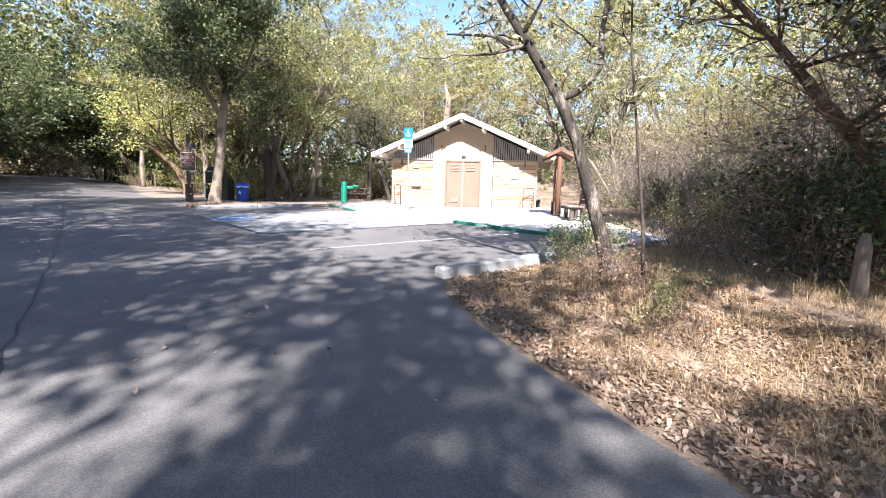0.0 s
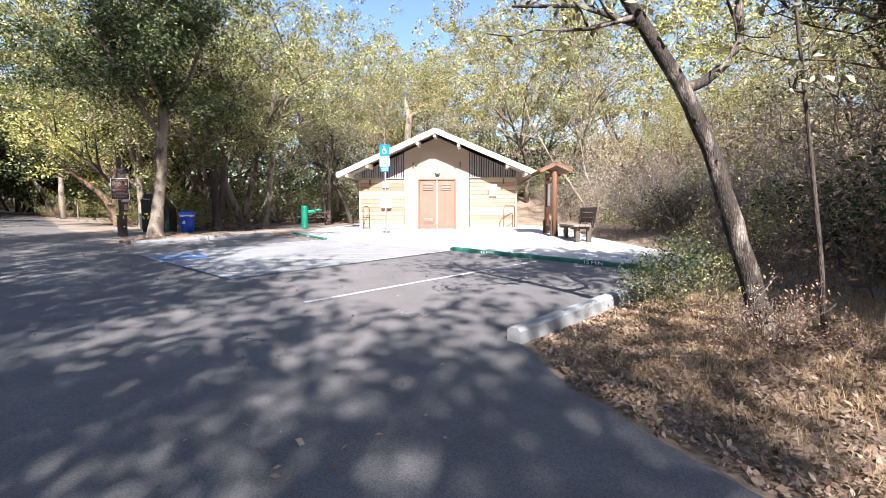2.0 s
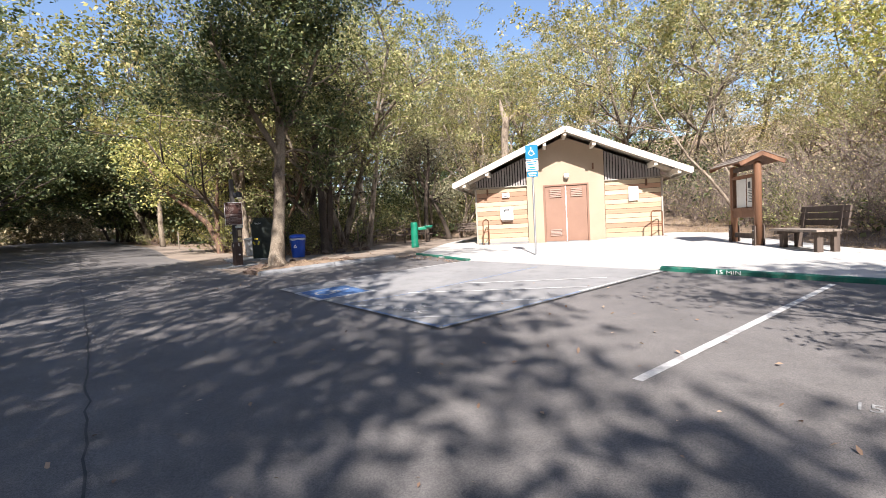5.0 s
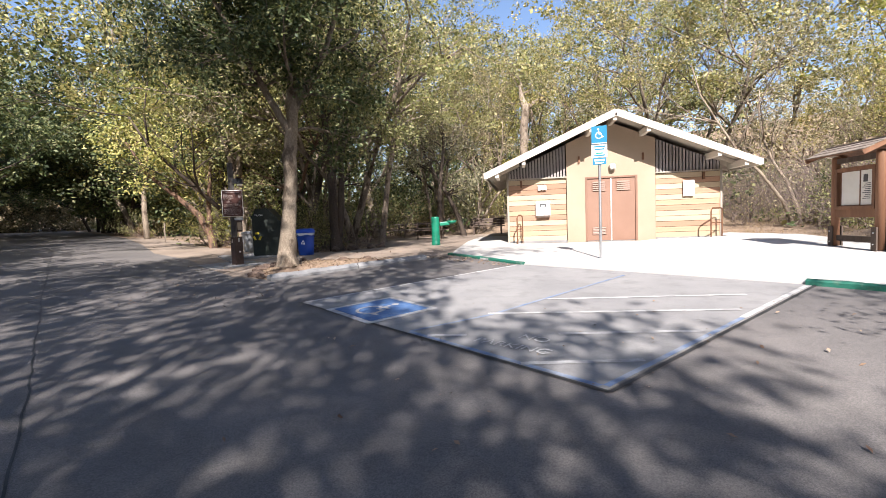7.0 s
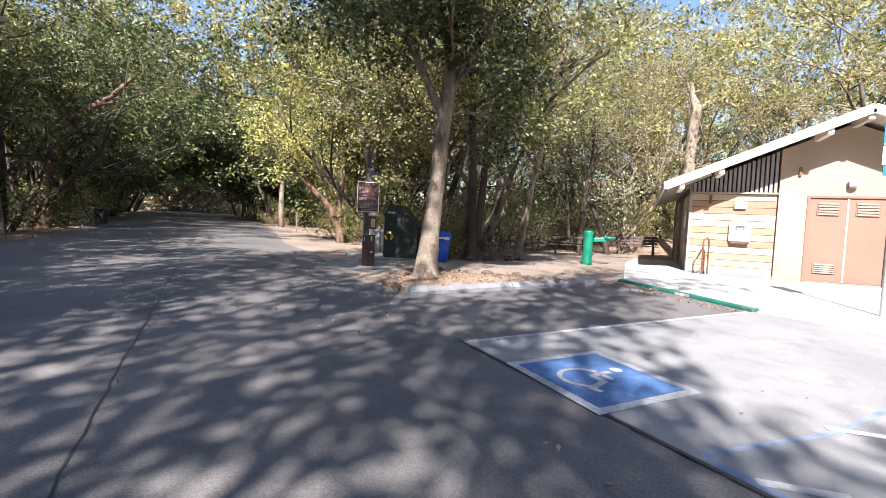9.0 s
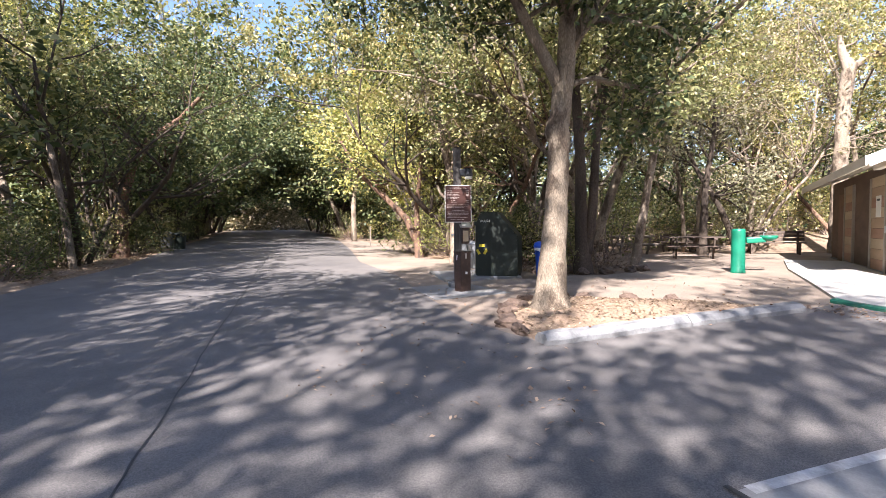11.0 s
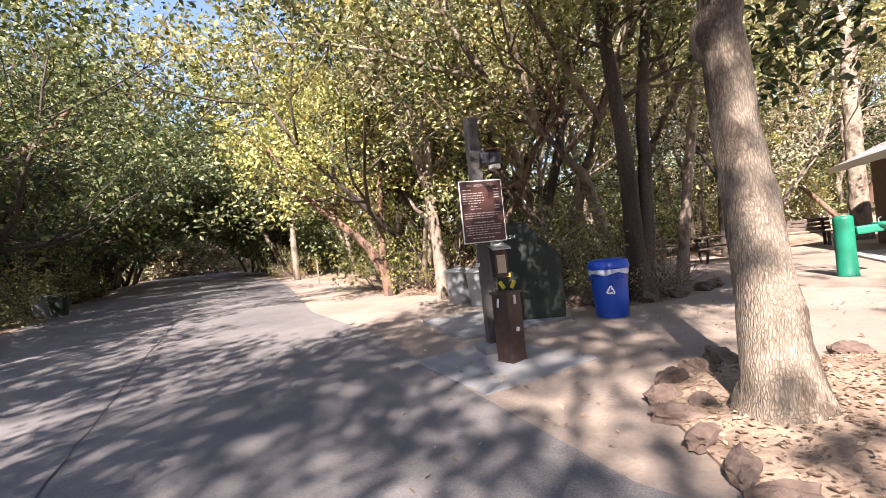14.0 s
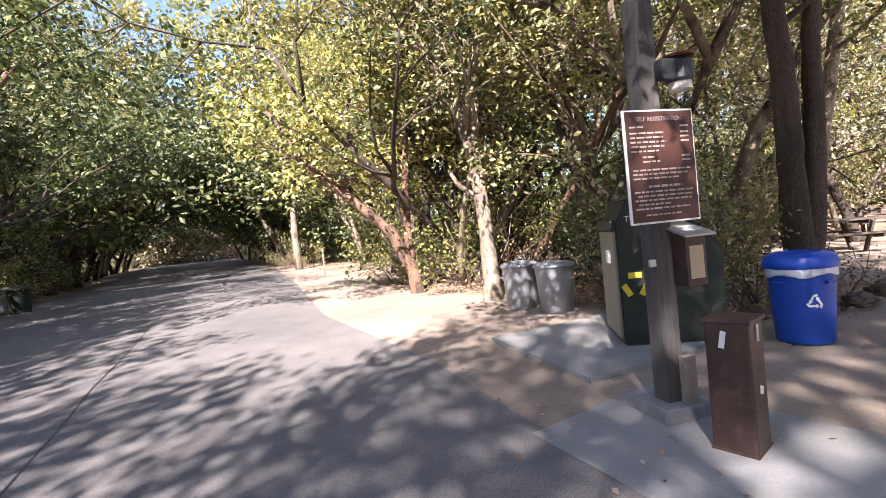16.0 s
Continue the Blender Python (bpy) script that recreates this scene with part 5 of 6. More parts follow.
rv = random.Random(11)
KINDS = {
    "oak": make_tree("oak_tree", "tall live oak with grey bark and olive leaves", 1, 13, 0.19, 1, M_BARK_GREY, L_OLIVE, 80, 0.12, (0.46, 0.46, 0.30), group="trees of the wood", fan=(6, 7)),
    "oak2": make_tree("oak_tree", "crooked live oak with pale trunk and olive leaves", 2, 12, 0.14, 2, M_BARK_PALE, L_OLIVE, 48, 0.12, (0.46, 0.46, 0.30), 0.2, group="trees of the wood", fan=(5, 6)),
    "bay": make_tree("bay_tree", "bushy bay tree with bright yellow-green leaves", 3, 11, 0.10, 3, M_BARK_GREY, L_YELLOW, 38, 0.11, (0.46, 0.46, 0.36), 0.14, first=0.12, group="trees of the wood"),
    "dark": make_tree("oak_tree", "dense dark green oak beside the road", 4, 12, 0.16, 2, M_BARK_DARK, L_DARK, 54, 0.125, (0.52, 0.52, 0.38), 0.18, first=0.15, group="trees of the wood", fan=(5, 6)),
    "grey": make_tree("thin_tree", "thin grey-barked tree with sparse dusty leaves", 5, 12, 0.09, 2, M_BARK_PALE, L_GREY, 38, 0.11, (0.46, 0.46, 0.30), 0.2, first=0.4, group="trees of the wood"),
    "madrone": make_tree("madrone_tree", "leaning madrone with reddish bark and sparse leaves", 6, 10, 0.13, 2, M_BARK_RED, L_OLIVE, 36, 0.115, (0.46, 0.46, 0.30), 0.3, bend=0.22, group="trees of the wood"),
    "farbay": make_tree("bay_tree", "distant tree with yellow-green crown", 13, 12, 0.14, 2, M_BARK_GREY, L_YELLOW, 17, 0.27, (0.55, 0.55, 0.4), 0.15, first=0.2, group="trees of the wood", sides=5),
    "faroak": make_tree("oak_tree", "distant oak with olive crown", 14, 13, 0.18, 1, M_BARK_GREY, L_OLIVE, 21, 0.27, (0.6, 0.6, 0.4), first=0.3, group="trees of the wood", sides=5, fan=(6, 7)),
    "fardark": make_tree("oak_tree", "distant dark green oak over the road", 15, 13, 0.18, 1, M_BARK_DARK, L_DARK, 21, 0.28, (0.68, 0.68, 0.5), first=0.15, group="trees of the wood", sides=5, fan=(6, 7)),
    "shrub": make_tree("shrub", "dusty green understory shrub among dry leaves", 7, 3.2, 0.03, 5, M_TWIG, L_OLIVE, 22, 0.10, (0.38, 0.38, 0.34), 0.3, 1, (4, 6), 0.05, 0.6, group="shrubs under the trees", category="shrub", sides=5),
    "shruby": make_tree("shrub", "bushy yellow-green shrub at the sunlit wood edge", 16, 3.4, 0.03, 6, M_TWIG, L_YELLOW, 20, 0.085, (0.36, 0.36, 0.32), 0.3, 1, (4, 6), 0.05, 0.6, group="shrubs under the trees", category="shrub", sides=5),
    "shrubd": make_tree("shrub", "dark green evergreen shrub in the shade", 8, 2.6, 0.03, 6, M_TWIG, L_DARK, 22, 0.10, (0.36, 0.36, 0.32), 0.35, 1, (4, 6), 0.05, 0.6, group="shrubs under the trees", category="shrub", sides=5),
    "brush": make_tree("brush", "tangled bare grey brush with few dry leaves", 9, 4.6, 0.026, 6, M_TWIG, L_GREY, 2, 0.09, (0.4, 0.4, 0.35), 0.35, 2, (4, 5), 0.08, 0.62, 0.24, group="brush on the slope", category="brush", sides=4),
    "dry": make_tree("dry_shrub", "dry reddish brown shrub with curled leaves", 10, 1.5, 0.014, 6, M_TWIG, L_DRY, 6, 0.06, (0.25, 0.25, 0.2), 0.4, 1, (6, 8), 0.05, 0.6, group="shrubs under the trees", category="shrub", sides=5),
    "shade": make_tree("oak_tree", "broad old oak shading the road", 12, 13, 0.24, 1, M_BARK_DARK, L_DARK, 98, 0.24, (1.1, 1.1, 0.62), group="trees of the wood", fan=(5, 7)),
}
_used = set()


def put(kind, x, y, scale=1.0, turn=None, tall=1.0):
    turn = rv.uniform(0, 360) if turn is None else turn
    src = KINDS[kind]
    if kind not in _used:
        _used.add(kind)
        src.matrix_basis = pose(x, y, T(x, y), 0, 0, turn)
        return src
    return plant(src, x, y, scale, turn, tall=tall)


def clear_of_paving(x, y, gap):
    if gap < -50:
        return True
    a, b = np.array([x]), np.array([y])
    for poly in (ROAD, DIRT, PLAZA):
        if inside(a, b, poly)[0] or away(a, b, poly)[0] < gap:
            return False
    return not (-8.3 < x < 1.8 and 20 < y < 35)


def row(kinds, pts, spacing, jitter, scales, gap=0.8):
    for (x0, y0), (x1, y1) in zip(pts, pts[1:]):
        n = max(1, round(math.hypot(x1 - x0, y1 - y0) / spacing))
        for i in range(n):
            x = x0 + (x1 - x0) * (i + 0.5) / n + rv.gauss(0, jitter)
            y = y0 + (y1 - y0) * (i + 0.5) / n + rv.gauss(0, jitter)
            if clear_of_paving(x, y, gap):
                put(rv.choice(kinds), x, y, rv.uniform(*scales), tall=rv.uniform(0.9, 1.15))


# road side towards the sunlit dirt, and behind the bins
row(["bay", "bay", "oak", "madrone", "grey"], [(-16.5, 24.6), (-20, 26.2), (-27, 31)], 2.4, 0.5, (0.85, 1.1))
row(["farbay", "fardark", "farbay"], [(-28, 31.8), (-38, 39.5), (-60, 57)], 2.8, 0.5, (0.85, 1.1))
row(["shrub", "dry", "shrubd", "shrub"], [(-17.5, 24.0), (-20, 25.2), (-27, 30.4), (-38, 38.7)], 1.5, 0.3, (0.6, 1.0), 0.5)
row(["oak", "oak2", "grey", "dark", "oak2"], [(-12, 23.5), (-16, 26), (-22, 31)], 2.2, 0.9, (0.95, 1.25))
row(["faroak", "farbay"], [(-22, 31.5), (-34, 41), (-54, 58)], 2.6, 0.9, (0.95, 1.3))
row(["shrubd", "shrub", "dry"], [(-12.2, 22.6), (-13.5, 21.8), (-15.2, 22.6), (-16.8, 24.2)], 1.0, 0.25, (0.55, 0.95), 0.4)
row(["oak2", "grey", "oak", "grey"], [(-13.0, 27), (-15, 30), (-22, 36)], 2.3, 0.9, (1.0, 1.3))
row(["faroak"], [(-24, 38), (-34, 47)], 2.8, 1.0, (1.0, 1.3))
row(["shrub", "shrubd"], [(-14, 26), (-18, 30), (-26, 36), (-36, 45)], 2.2, 0.7, (0.9, 1.3))
row(["bay", "oak", "oak2"], [(-13.2, 24.6), (-18, 28.5)], 1.8, 0.5, (0.8, 1.0))
row(["shruby", "shruby", "shrub", "dry"], [(-18.0, 24.0), (-21.2, 25.6), (-27, 30.6), (-33, 35.6)], 1.05, 0.2, (0.55, 1.0), 0.3)
# picnic ground and behind the building
row(["shrub", "shrubd", "shrub"], [(-14.5, 33.5), (-10, 35.5), (-4, 38.5)], 1.2, 0.5, (0.8, 1.3))
row(["dark", "oak2"], [(-14, 38), (-6, 42)], 2.2, 0.6, (0.9, 1.1))
row(["madrone", "grey", "oak2"], [(-12.5, 31), (-9, 34), (-4, 37)], 2.6, 0.8, (0.8, 1.0))
row(["oak", "oak2", "bay", "grey"], [(-16, 36), (-8, 40), (2, 40), (10, 36)], 2.6, 1.0, (0.95, 1.2))
row(["faroak", "farbay", "faroak"], [(-22, 44), (-8, 47), (4, 46), (14, 42)], 3.0, 1.2, (0.95, 1.2))
row(["shrub", "shrub", "brush"], [(-15, 36), (-6, 41), (4, 40), (9, 36)], 2.2, 0.9, (0.9, 1.3))
# slope beyond the kiosk
row(["brush", "brush", "grey", "shrub"], [(5.0, 22.5), (4.6, 27), (3.0, 33)], 1.9, 0.5, (0.7, 0.95))
row(["brush", "brush", "shrub", "shrubd"], [(4.6, 13.5), (5.0, 18), (5.5, 22)], 1.7, 0.4, (0.55, 0.8))
row(["brush", "brush", "shrub", "brush"], [(8.5, 9), (8, 16), (8.5, 24), (7, 33)], 2.4, 0.7, (0.9, 1.2))
row(["grey", "bay", "oak2", "brush", "madrone"], [(13, 8), (12.5, 16), (12.5, 26), (11, 36)], 2.8, 1.0, (0.75, 1.0))
row(["faroak", "farbay"], [(20, 8), (19, 20), (18, 32), (15, 42)], 3.0, 1.0, (0.9, 1.15))
row(["brush", "shrubd", "brush", "dry"], [(5.2, 5.5), (5.6, 9), (5.0, 12.5)], 1.3, 0.4, (0.7, 0.95))
row(["brush", "brush", "brush", "shrubd"], [(6.6, 6), (6.8, 12), (6.6, 20), (6.2, 28)], 1.7, 0.4, (0.8, 1.1))
row(["grey", "madrone", "brush"], [(10.2, 7), (10.2, 14), (10, 22), (9.2, 32)], 2.2, 0.5, (0.55, 0.8))
# other side of the road
row(["dark", "dark", "dark", "oak"], [(-25.5, 13.0), (-29, 16.6), (-36, 22.5)], 2.2, 0.4, (0.85, 1.05), 0.9)
row(["fardark", "faroak"], [(-37, 23.2), (-50, 32.5), (-66, 45)], 2.8, 0.4, (0.95, 1.2), 0.9)
row(["shrubd", "shrubd", "shrub"], [(-25.0, 12.6), (-28.1, 16.2), (-34.4, 21.4), (-44, 28.8)], 1.2, 0.25, (0.6, 1.0), 0.6)
row(["oak", "fardark", "farbay", "grey"], [(-28, 11), (-34, 16), (-44, 24)], 3.2, 0.9, (0.75, 0.95))
row(["fardark", "faroak"], [(-32, 8), (-40, 14), (-54, 24)], 3.4, 0.9, (0.7, 0.9))
# trees arch over the far road and close its end
row(["fardark"], [(-37, 38.2), (-46, 45.6), (-62, 57.6)], 3.0, 0.3, (0.95, 1.2), 0.3)
row(["fardark"], [(-42, 27.0), (-50, 33.0), (-64, 44)], 3.0, 0.3, (1.0, 1.25), 0.3)
row(["fardark", "shrubd", "shrub", "shrubd"], [(-70, 47), (-74, 56), (-76, 68)], 1.1, 0.5, (0.9, 1.2), -99)
row(["faroak", "fardark"], [(-76, 48), (-80, 58), (-82, 70)], 2.6, 0.6, (1.3, 1.6), -99)
for kind, x, y, s in (("faroak", -31.6, 33.4, 1.3), ("fardark", -34.6, 21.8, 1.35), ("fardark", -39, 26.0, 1.35), ("faroak", -37.5, 38.8, 1.4), ("fardark", -43.5, 29.2, 1.4), ("fardark", -43, 43.5, 1.4)):
    put(kind, x, y, s)
# the wood behind the walker, which shades the road
for x, y, s, turn in ((0.1, -18.5, 1.0, 180), (-19.2, 2.8, 1.15, 45), (6.4, 0.1, 0.93, 90), (7.4, -18.8, 1.16, 270), (-0.3, -12.9, 1.12, 270), (-16.8, 4.6, 0.79, 180), (8.5, -10.5, 1.22, 135),
                      (-12.6, -0.7, 1.26, 180), (-18.5, -5.2, 1.55, 135), (-8.4, -2.8, 1.17, 180), (-5.0, -9.2, 0.89, 315), (-8.4, -11.9, 1.43, 90), (-10.6, -10.0, 1.21, 225)):
    put("shade", x, y, s, turn)
row(["fardark"], [(-40, -12), (-18, -30), (12, -38)], 4.2, 0.7, (1.0, 1.2), 0.7)

# the tall woods beyond: leaves and trunks too many to count
rng = np.random.default_rng(31)
_n = 2600
_w = rng.uniform(0, 2 * math.pi, _n)
_r = rng.uniform(52, 88, _n)
_cx, _cy = -14 + _r * np.cos(_w), 20 + _r * np.sin(_w)
_open = (inside(_cx, _cy, ROAD) | (away(_cx, _cy, ROAD) < 3.5)) & (_cx > -75)
_cz = terrain(_cx, _cy) + rng.uniform(0.3, 15.5, _n) * (0.8 + 0.2 * np.sin(_w * 9)) + 0.1 * (_r - 52)
_keep = ~_open
v, f = leaf_cloud(rng, np.stack([_cx, _cy, _cz], 1)[_keep], (2.6, 2.6, 1.8), 20, 0.7)
far = quads("far_woods", v, f, L_OLIVE)
tagged(far, "distant olive green woods beyond the clearing", "woods", kind="stuff")

# low growth that fills the wood's floor, dark to put in the inner shade
_n = 9000
_cx, _cy = rng.uniform(-84, 10, _n), rng.uniform(8, 78, _n)
_d = np.minimum(np.minimum(away(_cx, _cy, ROAD), away(_cx, _cy, DIRT)), away(_cx, _cy, PLAZA))
_in = inside(_cx, _cy, ROAD) | inside(_cx, _cy, DIRT) | inside(_cx, _cy, PLAZA) | ((_cx > -9.5) & (_cx < 4) & (_cy < 36.5)) | ((_cx > -14) & (_cx < -4) & (_cy < 33))
_keep = ~_in & (_d > 2.2) & ((_cx < 4.5) | (_cy > 34))
_z = terrain(_cx, _cy) + rng.uniform(0.1, 2.6, _n) * np.clip(_d / 8, 0.25, 1)
v, f = leaf_cloud(rng, np.stack([_cx, _cy, _z], 1)[_keep], (0.8, 0.8, 0.5), 14, 0.28)
_n = 9000
_cx, _cy = rng.uniform(-62, 22, _n), rng.uniform(8, 58, _n)
_d = np.minimum(np.minimum(away(_cx, _cy, ROAD), away(_cx, _cy, DIRT)), away(_cx, _cy, PLAZA))
_in = inside(_cx, _cy, ROAD) | inside(_cx, _cy, DIRT) | inside(_cx, _cy, PLAZA) | ((_cx > -9.5) & (_cx < 5) & (_cy < 37.5)) | ((_cx > -15) & (_cx < -4) & (_cy < 34) & (_cy > 25))
_keep = ~_in & (_d > 3.0) & (_d < 13) & ((_cx < 4.5) | (_cy > 34))
_z = terrain(_cx, _cy) + rng.uniform(0.4, 6.5, _n) * np.clip(_d / 7, 0.3, 1)
v2, f2 = leaf_cloud(rng, np.stack([_cx, _cy, _z], 1)[_keep], (0.8, 0.8, 0.55), 16, 0.2)
v, f = np.concatenate([v, v2]), np.concatenate([f, f2 + len(v)])
# both layers take dark leaves, which paint the gloom between the trunks
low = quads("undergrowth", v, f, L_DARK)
tagged(low, "dense undergrowth, its leaves dark to put in the wood's inner shade", "undergrowth", kind="stuff")
_c = np.stack([rng.uniform(-75, -68, 1000), rng.uniform(48, 70, 1000), rng.uniform(0.2, 9.5, 1000)], 1)
_c[:, 2] += terrain(_c[:, 0], _c[:, 1])
v, f = leaf_cloud(rng, _c, (0.9, 0.9, 0.6), 22, 0.42)
tagged(quads("undergrowth", v, f, L_GREY), "dusty thicket closing the far end of the road", "undergrowth", kind="stuff")
_u, _a = rng.uniform(0, 1, 2000), rng.uniform(0.12, math.pi - 0.12, 2000)
_rad = rng.uniform(6.6, 9.2, 2000)
_mx, _my = -35 - 25 * _u, 29.0 + 19.6 * _u
_c = np.stack([_mx + 0.618 * _rad * np.cos(_a), _my + 0.786 * _rad * np.cos(_a), np.maximum(0.2, 0.6 + 0.85 * _rad * np.sin(_a))], 1)
_c[:, 2] += terrain(_c[:, 0], _c[:, 1])
v, f = leaf_cloud(rng, _c, (0.7, 0.7, 0.5), 26, 0.26)
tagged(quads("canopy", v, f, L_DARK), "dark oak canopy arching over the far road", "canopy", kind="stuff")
_c = np.concatenate([np.stack([rng.uniform(-62, -14, 700), rng.uniform(42, 74, 700), rng.uniform(0.0, 7.0, 700)], 1), np.stack([rng.uniform(-66, -34, 420), rng.uniform(2, 30, 420), rng.uniform(0.0, 6.0, 420)], 1)])
_c[:, 2] += terrain(_c[:, 0], _c[:, 1])
_in = away(_c[:, 0], _c[:, 1], ROAD) > 3
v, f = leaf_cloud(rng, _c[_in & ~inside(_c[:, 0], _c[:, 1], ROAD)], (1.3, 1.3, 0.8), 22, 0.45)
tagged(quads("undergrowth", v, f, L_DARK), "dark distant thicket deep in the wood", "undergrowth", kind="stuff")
_c = np.stack([rng.uniform(8, 36, 800), rng.uniform(34, 64, 800), rng.uniform(0.0, 4.5, 800)], 1)
_c[:, 2] += terrain(_c[:, 0], _c[:, 1])
v, f = leaf_cloud(rng, _c, (1.0, 1.0, 0.6), 20, 0.26)
tagged(quads("undergrowth", v, f, L_GREY), "dusty grey-green thicket on the far hillside", "undergrowth", kind="stuff")
_c = np.stack([rng.uniform(4.3, 15, 1500), rng.uniform(4, 36, 1500)], 1)
_c = _c[away(_c[:, 0], _c[:, 1], PLAZA) > 1.5]
_c = np.concatenate([_c, (terrain(_c[:, 0], _c[:, 1]) + rng.uniform(0.0, 1.8, len(_c)) * np.clip((_c[:, 0] - 3) / 4, 0.3, 1.2))[:, None]], 1)
v, f = leaf_cloud(rng, _c, (0.6, 0.6, 0.4), 22, 0.11)
tagged(quads("undergrowth", v, f, L_OLIVE), "dusty green undergrowth on the slope", "undergrowth", kind="stuff")


def twigs(name, label, pts, z, height, seed, material, width):
    """Crooked bare twigs of three lengths each, leaning every way."""
    g3 = np.random.default_rng(seed)
    n = len(pts)
    p = np.concatenate([pts, np.asarray(z).reshape(-1, 1) - 0.05], 1)
    w = g3.uniform(0, 2 * math.pi, n)
    side = np.stack([-np.sin(w), np.cos(w), np.zeros(n)], 1) * width
    ln = height * g3.uniform(0.5, 1.5, (n, 1)) / 3
    V = []
    for k in range(4):
        V += [p - side * (1 - 0.27 * k), p + side * (1 - 0.27 * k)]
        d = g3.normal(size=(n, 3)) * (0.55, 0.55, 0.4) + (0, 0, 0.75)
        p = p + d / np.linalg.norm(d, axis=1, keepdims=True) * ln
    v = np.stack(V, 1).reshape(-1, 3)
    i = np.arange(n).reshape(-1, 1) * 8
    f = np.concatenate([i + 2 * k + np.array([[0, 1, 3, 2]]) for k in range(3)])
    return tagged(quads(name, v, f, material), label, "brush", kind="stuff")


_c = np.stack([rng.uniform(4.0, 14, 11000), rng.uniform(4, 36, 11000)], 1)
_c = _c[away(_c[:, 0], _c[:, 1], PLAZA) > 1.3]
twigs("brush", "dense tangle of bare grey-brown twigs on the slope", _c, terrain(_c[:, 0], _c[:, 1]) + rng.uniform(0, 0.8, len(_c)), 1.9, 81, M_TWIG, 0.009)

# ---- single trees close to the path ----
def limbs(name, label, base, bark_mat, stems, leaf_mat=None, per=0, leaf=0.12, spread=(0.6, 0.6, 0.4), seed=1, depth=1, twig=1.2, fan=(3, 5), sides=20):
    """A tree whose main stems follow given ways (points with radii); twigs and leaves grow from them."""
    r = random.Random(seed)
    rng = np.random.default_rng(seed)
    t = thing(name, label, "tree", at=base)
    o = Vector(base)
    V, F, tips = [], [], []
    for way, sprout in stems:
        pts = [Vector(p[:3]) - o for p in way]
        rad = [p[3] for p in way]
        P, R = [], []
        for i in range(len(pts) - 1):
            k = max(2, int((pts[i + 1] - pts[i]).length / 0.16))
            for j in range(k):
                u = j / k
                wob = Vector((r.gauss(0, 1), r.gauss(0, 1), 0)) * rad[i] * 0.03
                P.append(pts[i].lerp(pts[i + 1], u) + wob)
                R.append((rad[i] * (1 - u) + rad[i + 1] * u) * r.uniform(0.98, 1.025))
        P.append(pts[-1]); R.append(rad[-1])
        k0 = len(V)
        tube_lists(V, F, P, R, sides)
        for q in range(k0, len(V)):
            c = P[min((q - k0) // sides, len(P) - 1)]
            k = 1 + 0.10 * noise.noise(Vector((V[q].x * 9, V[q].y * 9, V[q].z * 2.2))) + 0.05 * noise.noise(V[q] * 14)
            V[q] = c + (V[q] - c) * k
        for s in range(sprout):
            i = int(len(P) * r.uniform(0.45, 1.0)) - 1
            d = Vector((r.gauss(0, 1), r.gauss(0, 1), r.uniform(-0.1, 0.9)))
            grow(r, P[i], d, twig * r.uniform(0.7, 1.3), max(0.012, min(0.05, R[i] * 0.5)), depth, V, F, tips, 0.2, fan, 0.05, 6, 0.2, 0.6)
    raw("trunk", V, F, bark_mat, t, "", True)
    if per:
        v, f = leaf_cloud(rng, [tuple(q) for q in tips], spread, per, leaf)
        quads("crown", v, f, leaf_mat, t)
    return t


# the pale trunk in the bed beside the wheel stop
tz = G(-12.0, 16.04)
limbs("oak_tree", "live oak with a pale scarred trunk in a planted bed", (-12.02, 16.02, tz), M_BARK_GREY, [
    ([(-12.02, 16.04, tz - 0.2, 0.36), (-12.04, 16.08, tz + 0.08, 0.31), (-12.03, 16.06, tz + 0.3, 0.225), (-12.04, 16.21, tz + 0.9, 0.185), (-12.05, 16.36, tz + 1.5, 0.17), (-12.07, 16.54, tz + 2.2, 0.16),
      (-12.07, 16.58, tz + 2.6, 0.16), (-12.11, 16.60, tz + 2.75, 0.19), (-12.07, 16.62, tz + 2.95, 0.155), (-12.00, 16.65, tz + 3.6, 0.145), (-11.94, 16.67, tz + 4.6, 0.13), (-12.06, 16.77, tz + 6.2, 0.09), (-11.91, 16.57, tz + 8.0, 0.05)], 13),
    ([(-12.01, 16.64, tz + 3.3, 0.10), (-12.31, 16.42, tz + 4.0, 0.085), (-12.76, 16.17, tz + 5.0, 0.07), (-13.41, 15.67, tz + 6.6, 0.04)], 9),
    ([(-11.97, 16.67, tz + 3.9, 0.10), (-11.66, 16.82, tz + 4.6, 0.085), (-11.21, 17.02, tz + 5.4, 0.07), (-10.71, 17.27, tz + 7.0, 0.04)], 9),
    ([(-11.96, 16.67, tz + 4.4, 0.07), (-12.31, 17.17, tz + 5.2, 0.06), (-12.91, 17.87, tz + 6.4, 0.03)], 6)],
    L_DARK, 84, 0.12, (0.66, 0.66, 0.44), 21, 1, 1.9, (3, 5))
